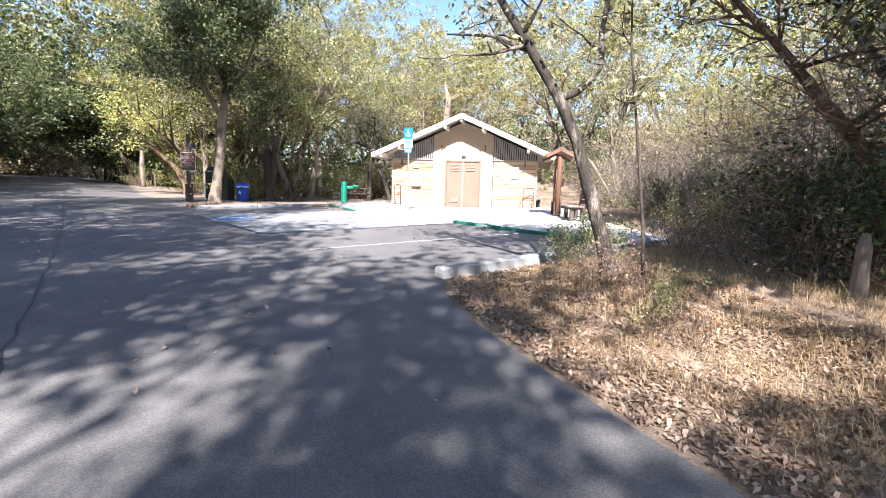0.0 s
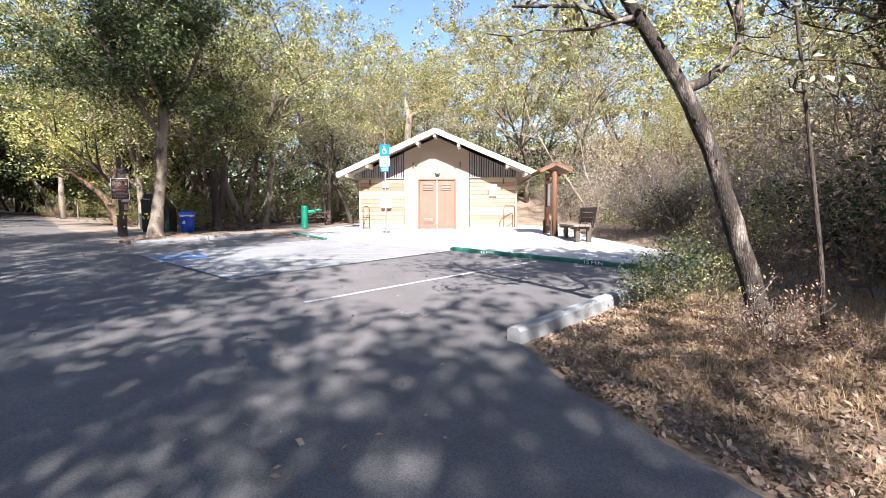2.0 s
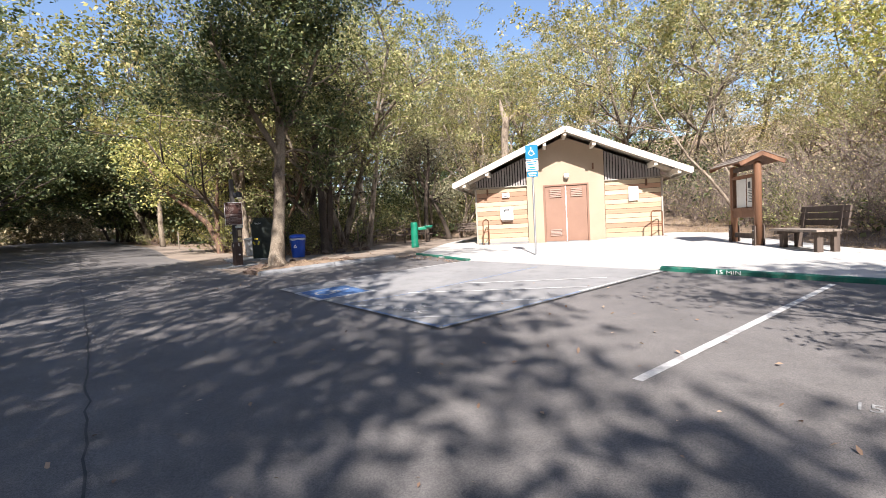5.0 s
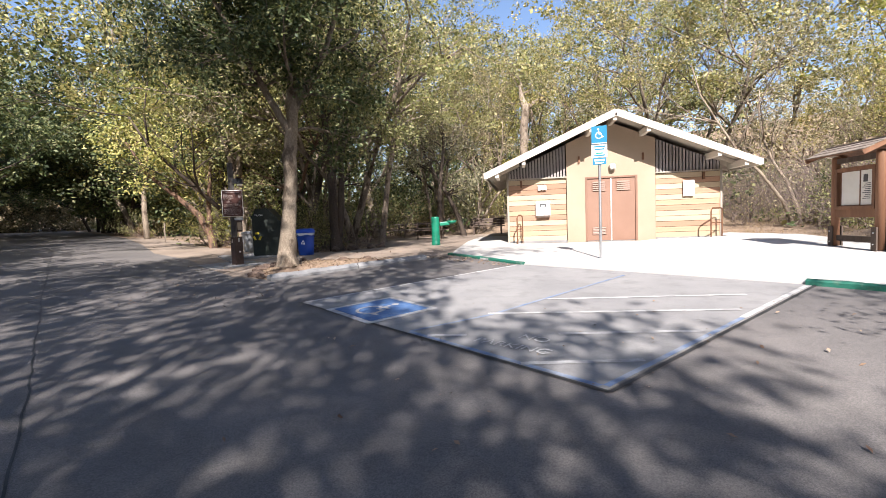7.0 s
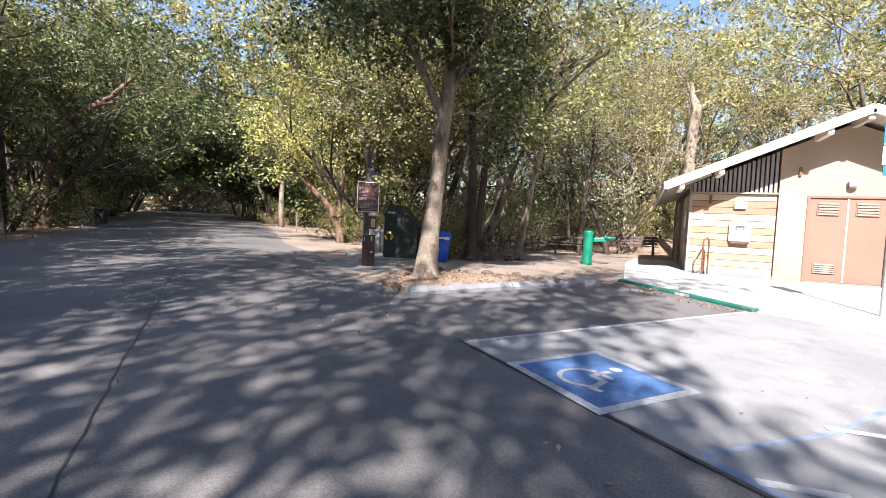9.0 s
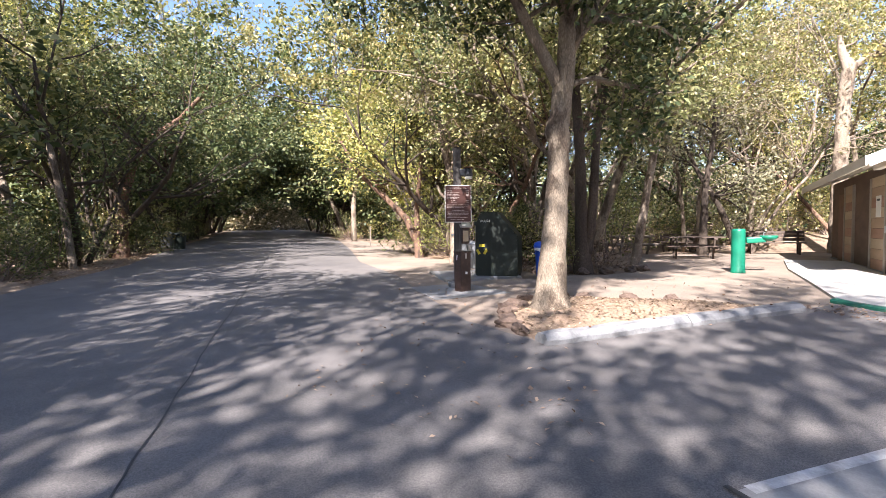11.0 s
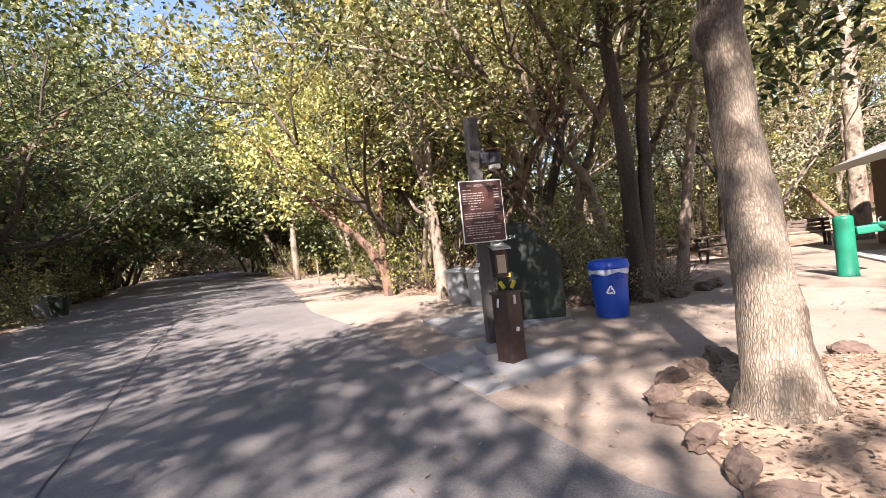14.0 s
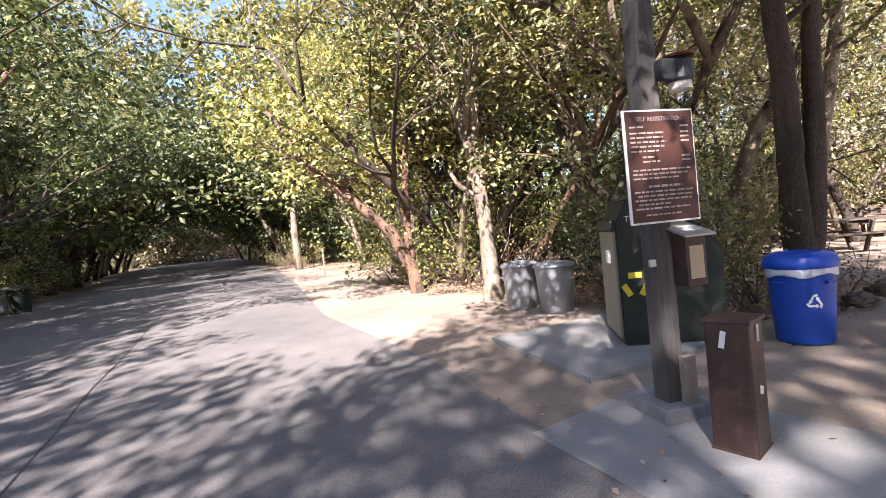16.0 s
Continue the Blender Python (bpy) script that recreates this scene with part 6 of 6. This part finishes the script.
# the leaning dark oak on the grass bank
oz = T(0.98, 5.86)
limbs("oak_tree", "leaning dark oak with peeling bark and bare limbs", (0.98, 5.86, oz), M_BARK_OAK, [
    ([(1.0, 5.86, oz - 0.2, 0.125), (0.98, 5.86, oz + 0.05, 0.11), (0.92, 5.88, 0.65, 0.088), (0.72, 5.9, 1.26, 0.08), (0.51, 5.93, 1.94, 0.072), (0.25, 5.94, 2.48, 0.064), (-0.13, 5.95, 3.08, 0.055), (-0.49, 5.93, 3.61, 0.045), (-0.9, 5.8, 4.6, 0.03), (-1.0, 5.7, 5.6, 0.015)], 5),
    ([(0.27, 5.94, 2.44, 0.05), (0.47, 5.99, 2.52, 0.045), (0.66, 5.98, 2.68, 0.04), (0.74, 5.97, 2.85, 0.036), (0.72, 5.97, 3.2, 0.032), (0.8, 5.9, 3.9, 0.025), (0.9, 5.8, 5.0, 0.012)], 4),
    ([(-0.1, 5.95, 3.0, 0.03), (-0.6, 6.1, 3.25, 0.02), (-1.2, 6.3, 3.35, 0.01)], 2),
    ([(-0.2, 5.95, 3.2, 0.03), (0.02, 5.9, 3.6, 0.022), (0.1, 5.8, 4.3, 0.012)], 2)],
    L_GREY, 11, 0.08, (0.5, 0.5, 0.36), 22, 1, 0.9, (2, 4))
nz = T(1.33, 5.6)
limbs("sapling", "thin dark upright sapling stem on the grass bank", (1.33, 5.6, nz), M_BARK_DARK, [
    ([(1.33, 5.6, nz - 0.1, 0.024), (1.28, 5.61, nz + 0.5, 0.02), (1.25, 5.62, 1.15, 0.019), (1.16, 5.64, 1.85, 0.016), (1.01, 5.67, 2.96, 0.012), (0.95, 5.7, 4.2, 0.006)], 5)],
    L_GREY, 5, 0.08, (0.35, 0.35, 0.3), 23, 1, 0.5, (2, 3), 8)
# the reddish tree overhanging the bank
rz = T(4.4, 6.4)
limbs("madrone_tree", "leaning madrone with red bark above dry brush", (4.4, 6.4, rz), M_BARK_RED, [
    ([(4.4, 6.4, rz - 0.2, 0.12), (4.3, 6.4, rz + 0.8, 0.10), (3.9, 6.45, rz + 1.5, 0.085), (3.4, 6.5, rz + 2.1, 0.07), (2.8, 6.6, rz + 2.9, 0.05), (2.2, 6.6, rz + 3.5, 0.03)], 9),
    ([(4.3, 6.4, rz + 0.9, 0.07), (4.6, 6.0, rz + 2.2, 0.06), (4.4, 5.6, rz + 3.6, 0.04), (3.6, 5.4, rz + 4.6, 0.02)], 9)],
    L_GREY, 9, 0.09, (0.5, 0.5, 0.35), 24, 1, 1.3, (3, 5))

# the dense dark tree above the brush
z = T(6.6, 9.4)
limbs("oak_tree", "dense dark oak above the dry brush", (6.6, 9.4, z), M_BARK_DARK, [
    ([(6.6, 9.4, z - 0.2, 0.22), (6.5, 9.4, z + 1.0, 0.17), (6.2, 9.4, z + 2.6, 0.14), (5.7, 9.3, z + 4.4, 0.10), (5.0, 9.2, z + 6.0, 0.06), (4.4, 9.2, z + 7.4, 0.03)], 14),
    ([(6.4, 9.4, z + 1.8, 0.10), (6.8, 8.8, z + 3.4, 0.08), (6.9, 8.2, z + 5.2, 0.05), (6.6, 7.6, z + 6.6, 0.03)], 12),
    ([(6.3, 9.4, z + 2.2, 0.10), (6.0, 10.4, z + 3.8, 0.08), (5.6, 11.4, z + 5.4, 0.05), (5.4, 12.2, z + 6.8, 0.03)], 12)],
    L_DARK, 46, 0.12, (0.6, 0.6, 0.4), 51, 1, 1.7, (3, 5), 10)

# the trunks that stand out along the wood's edge
z = T(-12.95, 21.35)
limbs("oak_tree", "twin-stemmed dark oak behind the blue bin", (-12.95, 21.35, z), M_BARK_DARK, [
    ([(-12.95, 21.35, z - 0.2, 0.30), (-12.95, 21.35, z + 0.4, 0.20), (-13.0, 21.35, z + 1.2, 0.16), (-13.02, 21.3, z + 3.0, 0.13), (-13.2, 21.3, z + 5.5, 0.10), (-13.5, 21.2, z + 8.5, 0.05)], 9),
    ([(-12.88, 21.4, z + 0.5, 0.15), (-12.74, 21.45, z + 1.6, 0.12), (-12.66, 21.5, z + 3.4, 0.10), (-12.3, 21.6, z + 6.0, 0.08), (-12.0, 21.9, z + 8.5, 0.04)], 9)],
    L_OLIVE, 34, 0.13, (0.7, 0.7, 0.45), 41, 1, 1.7, (3, 5), 12)
z = T(-17.5, 22.75)
limbs("oak_tree", "pale-barked oak behind the trash cans", (-17.5, 22.75, z), M_BARK_PALE, [
    ([(-17.5, 22.75, z - 0.2, 0.24), (-17.5, 22.75, z + 0.3, 0.17), (-17.5, 22.7, z + 1.4, 0.14), (-17.6, 22.7, z + 2.8, 0.125), (-17.9, 22.75, z + 3.8, 0.11), (-18.5, 22.8, z + 5.2, 0.09), (-19.3, 22.8, z + 7.4, 0.05)], 10),
    ([(-17.6, 22.7, z + 2.9, 0.09), (-17.45, 22.8, z + 4.2, 0.075), (-17.5, 23.0, z + 6.4, 0.05)], 8),
    ([(-17.5, 22.72, z + 1.9, 0.06), (-17.95, 22.6, z + 2.3, 0.045), (-18.1, 22.6, z + 2.6, 0.03)], 1)],
    L_OLIVE, 34, 0.13, (0.7, 0.7, 0.45), 42, 1, 1.7, (3, 5), 12)
z = T(-19.7, 23.9)
limbs("madrone_tree", "leaning red-barked madrone at the wood's edge", (-19.7, 23.9, z), M_BARK_RED, [
    ([(-19.7, 23.9, z - 0.2, 0.20), (-19.75, 23.85, z + 0.5, 0.15), (-20.1, 23.6, z + 1.5, 0.13), (-20.8, 23.2, z + 2.3, 0.10), (-21.7, 22.8, z + 3.2, 0.07), (-22.5, 22.6, z + 4.6, 0.04)], 9),
    ([(-19.8, 23.85, z + 0.8, 0.12), (-19.9, 24.0, z + 2.0, 0.10), (-19.8, 24.2, z + 3.8, 0.07), (-20.2, 24.3, z + 6.0, 0.04)], 9)],
    L_YELLOW, 26, 0.13, (0.6, 0.6, 0.45), 43, 1, 1.5, (3, 5), 10)
z = T(-19.2, 25.4)
limbs("thin_tree", "thin pale trunk leaning among shrubs", (-19.2, 25.4, z), M_BARK_PALE, [
    ([(-19.2, 25.4, z - 0.2, 0.11), (-19.1, 25.4, z + 1.0, 0.095), (-18.9, 25.4, z + 2.8, 0.085), (-18.6, 25.5, z + 5.5, 0.06), (-18.6, 25.6, z + 8.0, 0.03)], 10)],
    L_GREY, 30, 0.13, (0.7, 0.7, 0.45), 44, 1, 1.5, (3, 5), 10)
z = T(-15.3, 24.4)
limbs("oak_tree", "leaning dark oak behind the trash bin", (-15.3, 24.4, z), M_BARK_DARK, [
    ([(-15.3, 24.4, z - 0.2, 0.20), (-15.35, 24.4, z + 0.8, 0.15), (-15.1, 24.4, z + 2.0, 0.13), (-14.6, 24.4, z + 3.6, 0.11), (-14.3, 24.5, z + 6.0, 0.08), (-14.2, 24.6, z + 8.5, 0.04)], 10),
    ([(-15.25, 24.4, z + 1.6, 0.10), (-16.0, 24.3, z + 2.6, 0.085), (-16.4, 24.2, z + 4.4, 0.06), (-16.5, 24.2, z + 6.6, 0.03)], 8)],
    L_OLIVE, 30, 0.13, (0.7, 0.7, 0.5), 45, 1, 1.7, (3, 5), 10)
z = T(-11.85, 24.3)
limbs("oak_tree", "slanting pale grey oak beside the picnic ground", (-11.85, 24.3, z), M_BARK_PALE, [
    ([(-12.2, 24.3, z - 0.2, 0.18), (-12.1, 24.3, z + 0.6, 0.13), (-11.9, 24.3, z + 2.0, 0.115), (-11.6, 24.3, z + 3.8, 0.10), (-11.2, 24.4, z + 6.2, 0.07), (-11.0, 24.5, z + 8.5, 0.035)], 11)],
    L_OLIVE, 34, 0.13, (0.75, 0.75, 0.5), 46, 1, 1.7, (3, 5), 10)
z = T(-10.6, 29.6)
limbs("oak_tree", "crooked brown oak beside the picnic table", (-10.6, 29.6, z), M_BARK_DARK, [
    ([(-10.6, 29.6, z - 0.2, 0.17), (-10.6, 29.6, z + 1.2, 0.13), (-10.55, 29.6, z + 2.6, 0.11), (-10.3, 29.7, z + 4.5, 0.08), (-10.3, 29.7, z + 7.0, 0.04)], 8),
    ([(-9.4, 30.6, z - 0.2, 0.16), (-9.7, 30.5, z + 0.9, 0.13), (-10.1, 30.4, z + 1.9, 0.11), (-10.8, 30.2, z + 3.2, 0.08), (-11.6, 30, z + 5.0, 0.04)], 8)],
    L_GREY, 26, 0.13, (0.75, 0.75, 0.5), 47, 1, 1.7, (3, 5), 10)
z = T(-6.1, 32.7)
limbs("dead_tree", "tall pale dead tree with a broken arm", (-6.1, 32.7, z), M_BARK_PALE, [
    ([(-6.2, 32.7, z - 0.3, 0.32), (-6.2, 32.7, z + 1.8, 0.27), (-6.15, 32.7, 5.05, 0.24), (-6.1, 32.7, 6.75, 0.22), (-5.97, 32.7, 7.7, 0.23), (-6.2, 32.7, 8.35, 0.14), (-6.3, 32.7, 9.0, 0.06)], 2),
    ([(-5.97, 32.7, 7.65, 0.14), (-5.4, 32.7, 8.05, 0.12), (-4.85, 32.7, 8.1, 0.10), (-4.5, 32.7, 7.8, 0.06)], 2)],
    None, 0, 0.1, (0.5, 0.5, 0.5), 48, 0, 0.8, (1, 2), 12)
z = T(-26.2, 15.2)
limbs("thin_tree", "pale leaning trunk in the shaded wood", (-26.2, 15.2, z), M_BARK_PALE, [
    ([(-26.0, 15.3, z - 0.2, 0.11), (-26.1, 15.2, z + 1.2, 0.095), (-26.3, 15.0, z + 3.2, 0.085), (-26.7, 14.8, z + 5.2, 0.06), (-27.0, 14.6, z + 7.5, 0.03)], 9)],
    L_OLIVE, 34, 0.13, (0.7, 0.7, 0.45), 49, 1, 1.5, (3, 5), 10)
z = T(-30.3, 18.4)
limbs("oak_tree", "thick mossy orange-brown oak by the roadside", (-30.3, 18.4, z), M_BARK_RED, [
    ([(-30.3, 18.4, z - 0.2, 0.36), (-30.3, 18.4, z + 0.8, 0.27), (-30.3, 18.5, z + 2.4, 0.25), (-30.2, 18.8, z + 3.6, 0.23), (-29.8, 19.3, z + 4.6, 0.18), (-29.0, 20.2, z + 5.6, 0.10), (-28.2, 21.2, z + 7.2, 0.05)], 10),
    ([(-30.3, 18.6, z + 3.2, 0.15), (-30.7, 18.4, z + 4.8, 0.12), (-31.0, 18.3, z + 7.5, 0.06)], 9)],
    L_DARK, 40, 0.14, (0.8, 0.8, 0.55), 50, 1, 1.9, (3, 5), 12)

# shrubs and tufts on the bank
for kind, x, y, s in (("shrubd", 1.0, 7.95, 0.46), ("shrubd", 0.72, 7.55, 0.34), ("shrub", 0.95, 6.9, 0.3), ("dry", 0.80, 5.5, 0.5), ("dry", 1.0, 5.7, 0.45), ("dry", 0.62, 5.65, 0.36), ("dry", 1.25, 5.2, 0.28), ("shrub", 1.15, 4.45, 0.2),
                      ("dry", 1.3, 3.9, 0.35), ("shrubd", 3.9, 8.2, 0.7), ("shrubd", 4.6, 9.6, 0.8), ("shrub", 3.6, 10.6, 0.45), ("shrubd", 4.3, 7.0, 0.75), ("shrub", 4.2, 12.0, 0.5), ("dry", 3.2, 9.2, 0.6), ("dry", 2.6, 8.0, 0.5), ("shrubd", 3.7, 6.2, 0.8), ("shrubd", 4.9, 7.6, 1.1), ("shrubd", 5.4, 6.0, 1.2), ("dry", 3.3, 7.4, 1.1), ("dry", 4.1, 8.8, 1.4), ("dry", 3.4, 5.7, 1.0), ("dry", 2.9, 10.2, 0.9)):
    put(kind, x, y, s)

# ---- ground cover ----
def scatter(n, poly, seed):
    """Points spread evenly over an outline."""
    g2 = np.random.default_rng(seed)
    xs, ys = [p[0] for p in poly], [p[1] for p in poly]
    out = np.zeros((0, 2))
    while len(out) < n:
        c = np.stack([g2.uniform(min(xs), max(xs), n), g2.uniform(min(ys), max(ys), n)], 1)
        out = np.concatenate([out, c[inside(c[:, 0], c[:, 1], poly)]])
    return out[:n]


BANK = [(4.5, -2), (2.6, 0.5), (1.12, 2.15), (0.57, 2.9), (-0.16, 4.0), (-0.72, 5.0), (-0.95, 6.1), (2.25, 9.9), (3.1, 11.0), (2.2, 15.9), (2.1, 18.6), (2.5, 22), (1.3, 24.3), (3, 32), (9, 30), (8, 14), (8.5, 3), (7, -3)]
BEDP = [(-12.80, 16.25), (-12.45, 15.30), (-12.02, 14.82), (-11.70, 14.62), (-9.15, 17.72), (-10.2, 17.85), (-11.2, 17.6), (-12.1, 17.42), (-12.68, 16.95)]


def flat_leaves(pts, z, size, seed, curl=0.25):
    g2 = np.random.default_rng(seed)
    n = len(pts)
    w = g2.uniform(0, 2 * math.pi, n)
    d = np.stack([np.cos(w), np.sin(w), g2.normal(0, curl, n)], 1)
    s = np.stack([-np.sin(w), np.cos(w), g2.normal(0, curl, n)], 1)
    ln = size * g2.uniform(0.5, 1.3, (n, 1))
    c = np.concatenate([pts, np.asarray(z).reshape(-1, 1) + g2.uniform(0.004, 0.02, (n, 1))], 1)
    up = np.array([[0, 0, 1.0]])
    q = np.stack([c - d * ln * 0.5, c + s * ln * 0.27 + up * ln * 0.08, c + d * ln * 0.5, c - s * ln * 0.27 + up * ln * 0.08], 1).reshape(-1, 3)
    return q, np.arange(4 * n).reshape(n, 4)


def grass(name, label, pts, z, height, seed, material, lean=0.5):
    g2 = np.random.default_rng(seed)
    n = len(pts)
    c = np.concatenate([pts, np.asarray(z).reshape(-1, 1) - 0.01], 1)
    w = g2.uniform(0, 2 * math.pi, n)
    h = height * g2.uniform(0.35, 1.3, (n, 1))
    out = np.stack([np.cos(w), np.sin(w), np.zeros(n)], 1)
    s = np.stack([-np.sin(w), np.cos(w), np.zeros(n)], 1) * 0.0022
    a = lean * g2.uniform(0.1, 1.5, (n, 1))
    up = np.array([[0, 0, 1.0]])
    mid = c + up * h * 0.6 + out * h * a * 0.35
    tip = c + up * h * 0.95 * np.cos(np.clip(a, 0, 1.2)) + out * h * a
    v = np.stack([c - s, c + s, mid + s * 0.7, mid - s * 0.7, tip + s * 0.2, tip - s * 0.2], 1).reshape(-1, 3)
    i = np.arange(n).reshape(-1, 1) * 6
    f = np.concatenate([i + np.array([[0, 1, 2, 3]]), i + np.array([[3, 2, 4, 5]])])
    ob = quads(name, v, f, material)
    return tagged(ob, label, "grass", kind="stuff")


g2 = np.random.default_rng(50)
pts = scatter(22000, BANK, 51)
patch = np.sin(pts[:, 0] * 1.9 + 1.3 * np.sin(pts[:, 1])) * np.sin(pts[:, 1] * 1.4 + 0.6) + 0.35 * g2.normal(size=len(pts))
near = away(pts[:, 0], pts[:, 1], ROAD)
pts = pts[(patch > -0.15) & (near > 0.5)]
grass("dry_grass", "dry straw-coloured grass on the bank", pts, terrain(pts[:, 0], pts[:, 1]), 0.2, 52, L_STRAW, 0.9)
NEARB = [(3.4, -0.5), (2.6, 0.6), (1.12, 2.15), (0.57, 2.9), (-0.16, 4.0), (-0.72, 5.0), (-0.98, 6.1), (2.2, 9.8), (4.2, 10.0), (4.6, 5.0), (4.4, 1.0)]
pts = scatter(46000, NEARB, 71)
tuft = np.sin(pts[:, 0] * 5.3 + 1.7 * np.sin(pts[:, 1] * 2.1)) * np.sin(pts[:, 1] * 4.7 + pts[:, 0]) + 0.3 * g2.normal(size=len(pts))
near = away(pts[:, 0], pts[:, 1], ROAD)
pts = pts[(tuft > -0.45) & (near > 0.22 + 0.35 * g2.random(len(pts)))]
grass("dry_grass", "fine matted dry grass on the bank", pts, terrain(pts[:, 0], pts[:, 1]), 0.12, 72, L_STRAW, 1.3)
pts = scatter(160, [(1.9, 2.6), (4.2, 1.4), (4.4, 6.5), (2.6, 6.0)], 53)
grass("dry_grass", "tall dry straw stalks on the bank", pts, terrain(pts[:, 0], pts[:, 1]), 0.4, 54, L_STRAW, 0.9)
pts = scatter(9000, BANK, 55)
pts = np.concatenate([pts, scatter(30000, [(2.6, 0.5), (1.05, 2.15), (0.5, 2.9), (-0.24, 4.0), (-0.8, 5.0), (-1.0, 6.05), (0.9, 8.25), (1.9, 6.5), (2.8, 3.5), (3.4, 0.8)], 56)])
v, f = flat_leaves(pts, terrain(pts[:, 0], pts[:, 1]), 0.044, 57, 0.5)
tagged(quads("leaf_litter", v, f, L_DRY), "curled brown fallen leaves on the bank", "fallen leaves", kind="stuff")

# planted bed with its stones
bed = sheet("planted_bed", BEDP, 0.05, M_BED, 0.4, 0.12, height=lambda x, y: 0.02 + 0.09 * float(smooth(away(np.array([x]), np.array([y]), BEDP)[0] / 0.6)))
tagged(bed, "leaf-strewn soil bed round the tree", "bed", kind="structure")
pts = scatter(3000, BEDP, 58)
v, f = flat_leaves(pts, ground_height(pts[:, 0], pts[:, 1]) + 0.02 + 0.09 * smooth(away(pts[:, 0], pts[:, 1], BEDP) / 0.6), 0.045, 59)
tagged(quads("leaf_litter", v, f, L_DRY), "curled brown fallen leaves in the bed", "fallen leaves", kind="stuff")


def rock(x, y, size, seed, z=None):
    r = random.Random(seed)
    bm = bmesh.new()
    bmesh.ops.create_icosphere(bm, subdivisions=3, radius=1.0)
    o = Vector((r.uniform(0, 50), r.uniform(0, 50), r.uniform(0, 50)))
    for v in bm.verts:
        k = 1 + 0.40 * noise.noise(v.co * 1.3 + o) + 0.24 * noise.noise(v.co * 2.9 + o) + 0.10 * noise.noise(v.co * 6.5 + o)
        v.co = Vector((v.co.x * k * size[0], v.co.y * k * size[1], v.co.z * k * size[2]))
    ob = part("rock", bm, M_ROCK, None, "", False)
    ob.matrix_world = pose(x, y, (G(x, y) if z is None else z) + size[2] * 0.35, 0, 0, r.uniform(0, 180))
    return tagged(ob, "rough brown edging rock beside the bed", "rock", "rocks round the bed")


for k, (x, y, a, b, c) in enumerate(((-12.80, 16.35, 0.15, 0.11, 0.11), (-12.74, 15.98, 0.17, 0.11, 0.09), (-12.60, 15.66, 0.16, 0.11, 0.08), (-12.44, 15.33, 0.17, 0.10, 0.07), (-12.25, 15.06, 0.17, 0.10, 0.06), (-12.02, 14.84, 0.16, 0.09, 0.05),
                                     (-12.72, 16.72, 0.17, 0.13, 0.13), (-12.50, 17.02, 0.16, 0.12, 0.12), (-12.24, 17.32, 0.17, 0.12, 0.13), (-11.92, 17.48, 0.12, 0.10, 0.08), (-11.2, 17.62, 0.14, 0.10, 0.07), (-10.6, 17.8, 0.15, 0.11, 0.06), (-12.55, 16.2, 0.11, 0.09, 0.09))):
    rock(x + (0.06 if x < -12.4 else 0), y, (a * 1.1, b * 0.8, max(c * 0.85, 0.085)), 70 + k)
for k, (x, y) in enumerate(((-12.9, 21.1), (-12.4, 21.5), (-11.95, 22.1), (-13.6, 20.85), (-11.7, 22.6), (-14.0, 20.95))):
    rock(x, y, (0.22, 0.15, 0.11), 90 + k)

# leaves and grit lying on the paving
pts = np.concatenate([scatter(420, [(-17, 18.5), (-15, 16.5), (-11.5, 14), (-9, 17.5), (-8.5, 22), (-12.5, 20.8), (-16, 21)], 61), scatter(150, [(-11, 13.8), (-15, 16), (-13, 12), (-10, 12)], 62), scatter(60, [(0.5, 2.6), (-1.2, 5.6), (-4, 6), (-3, 2)], 63), scatter(120, [(-8, 6), (-3, 5), (-2, 12), (-9, 13)], 64)])
pts = np.concatenate([pts, scatter(420, [(-8.5, 18.6), (-6.45, 16.1), (-6.7, 15.8), (-9.0, 17.9)], 69)])
v, f = flat_leaves(pts, ground_height(pts[:, 0], pts[:, 1]) + 0.004, 0.05, 65, 0.35)
tagged(quads("fallen_leaves", v, f, L_DRY), "scattered dry leaves on the paving", "fallen leaves", kind="stuff")
pts = np.concatenate([scatter(7000, [(-12.4, 21.3), (-13.2, 20.7), (-14.2, 21.0), (-15.6, 21.8), (-16.8, 23.4), (-18.6, 23.6), (-21, 25), (-23, 29), (-16, 26), (-12, 24)], 66), scatter(5000, [(-23.1, 13.4), (-25.6, 16.4), (-30, 19.5), (-36, 24), (-37, 22), (-28, 14)], 67)])
v, f = flat_leaves(pts, terrain(pts[:, 0], pts[:, 1]), 0.08, 68)
tagged(quads("leaf_litter", v, f, L_DRY), "brown fallen leaves along the wood's edge", "fallen leaves", kind="stuff")
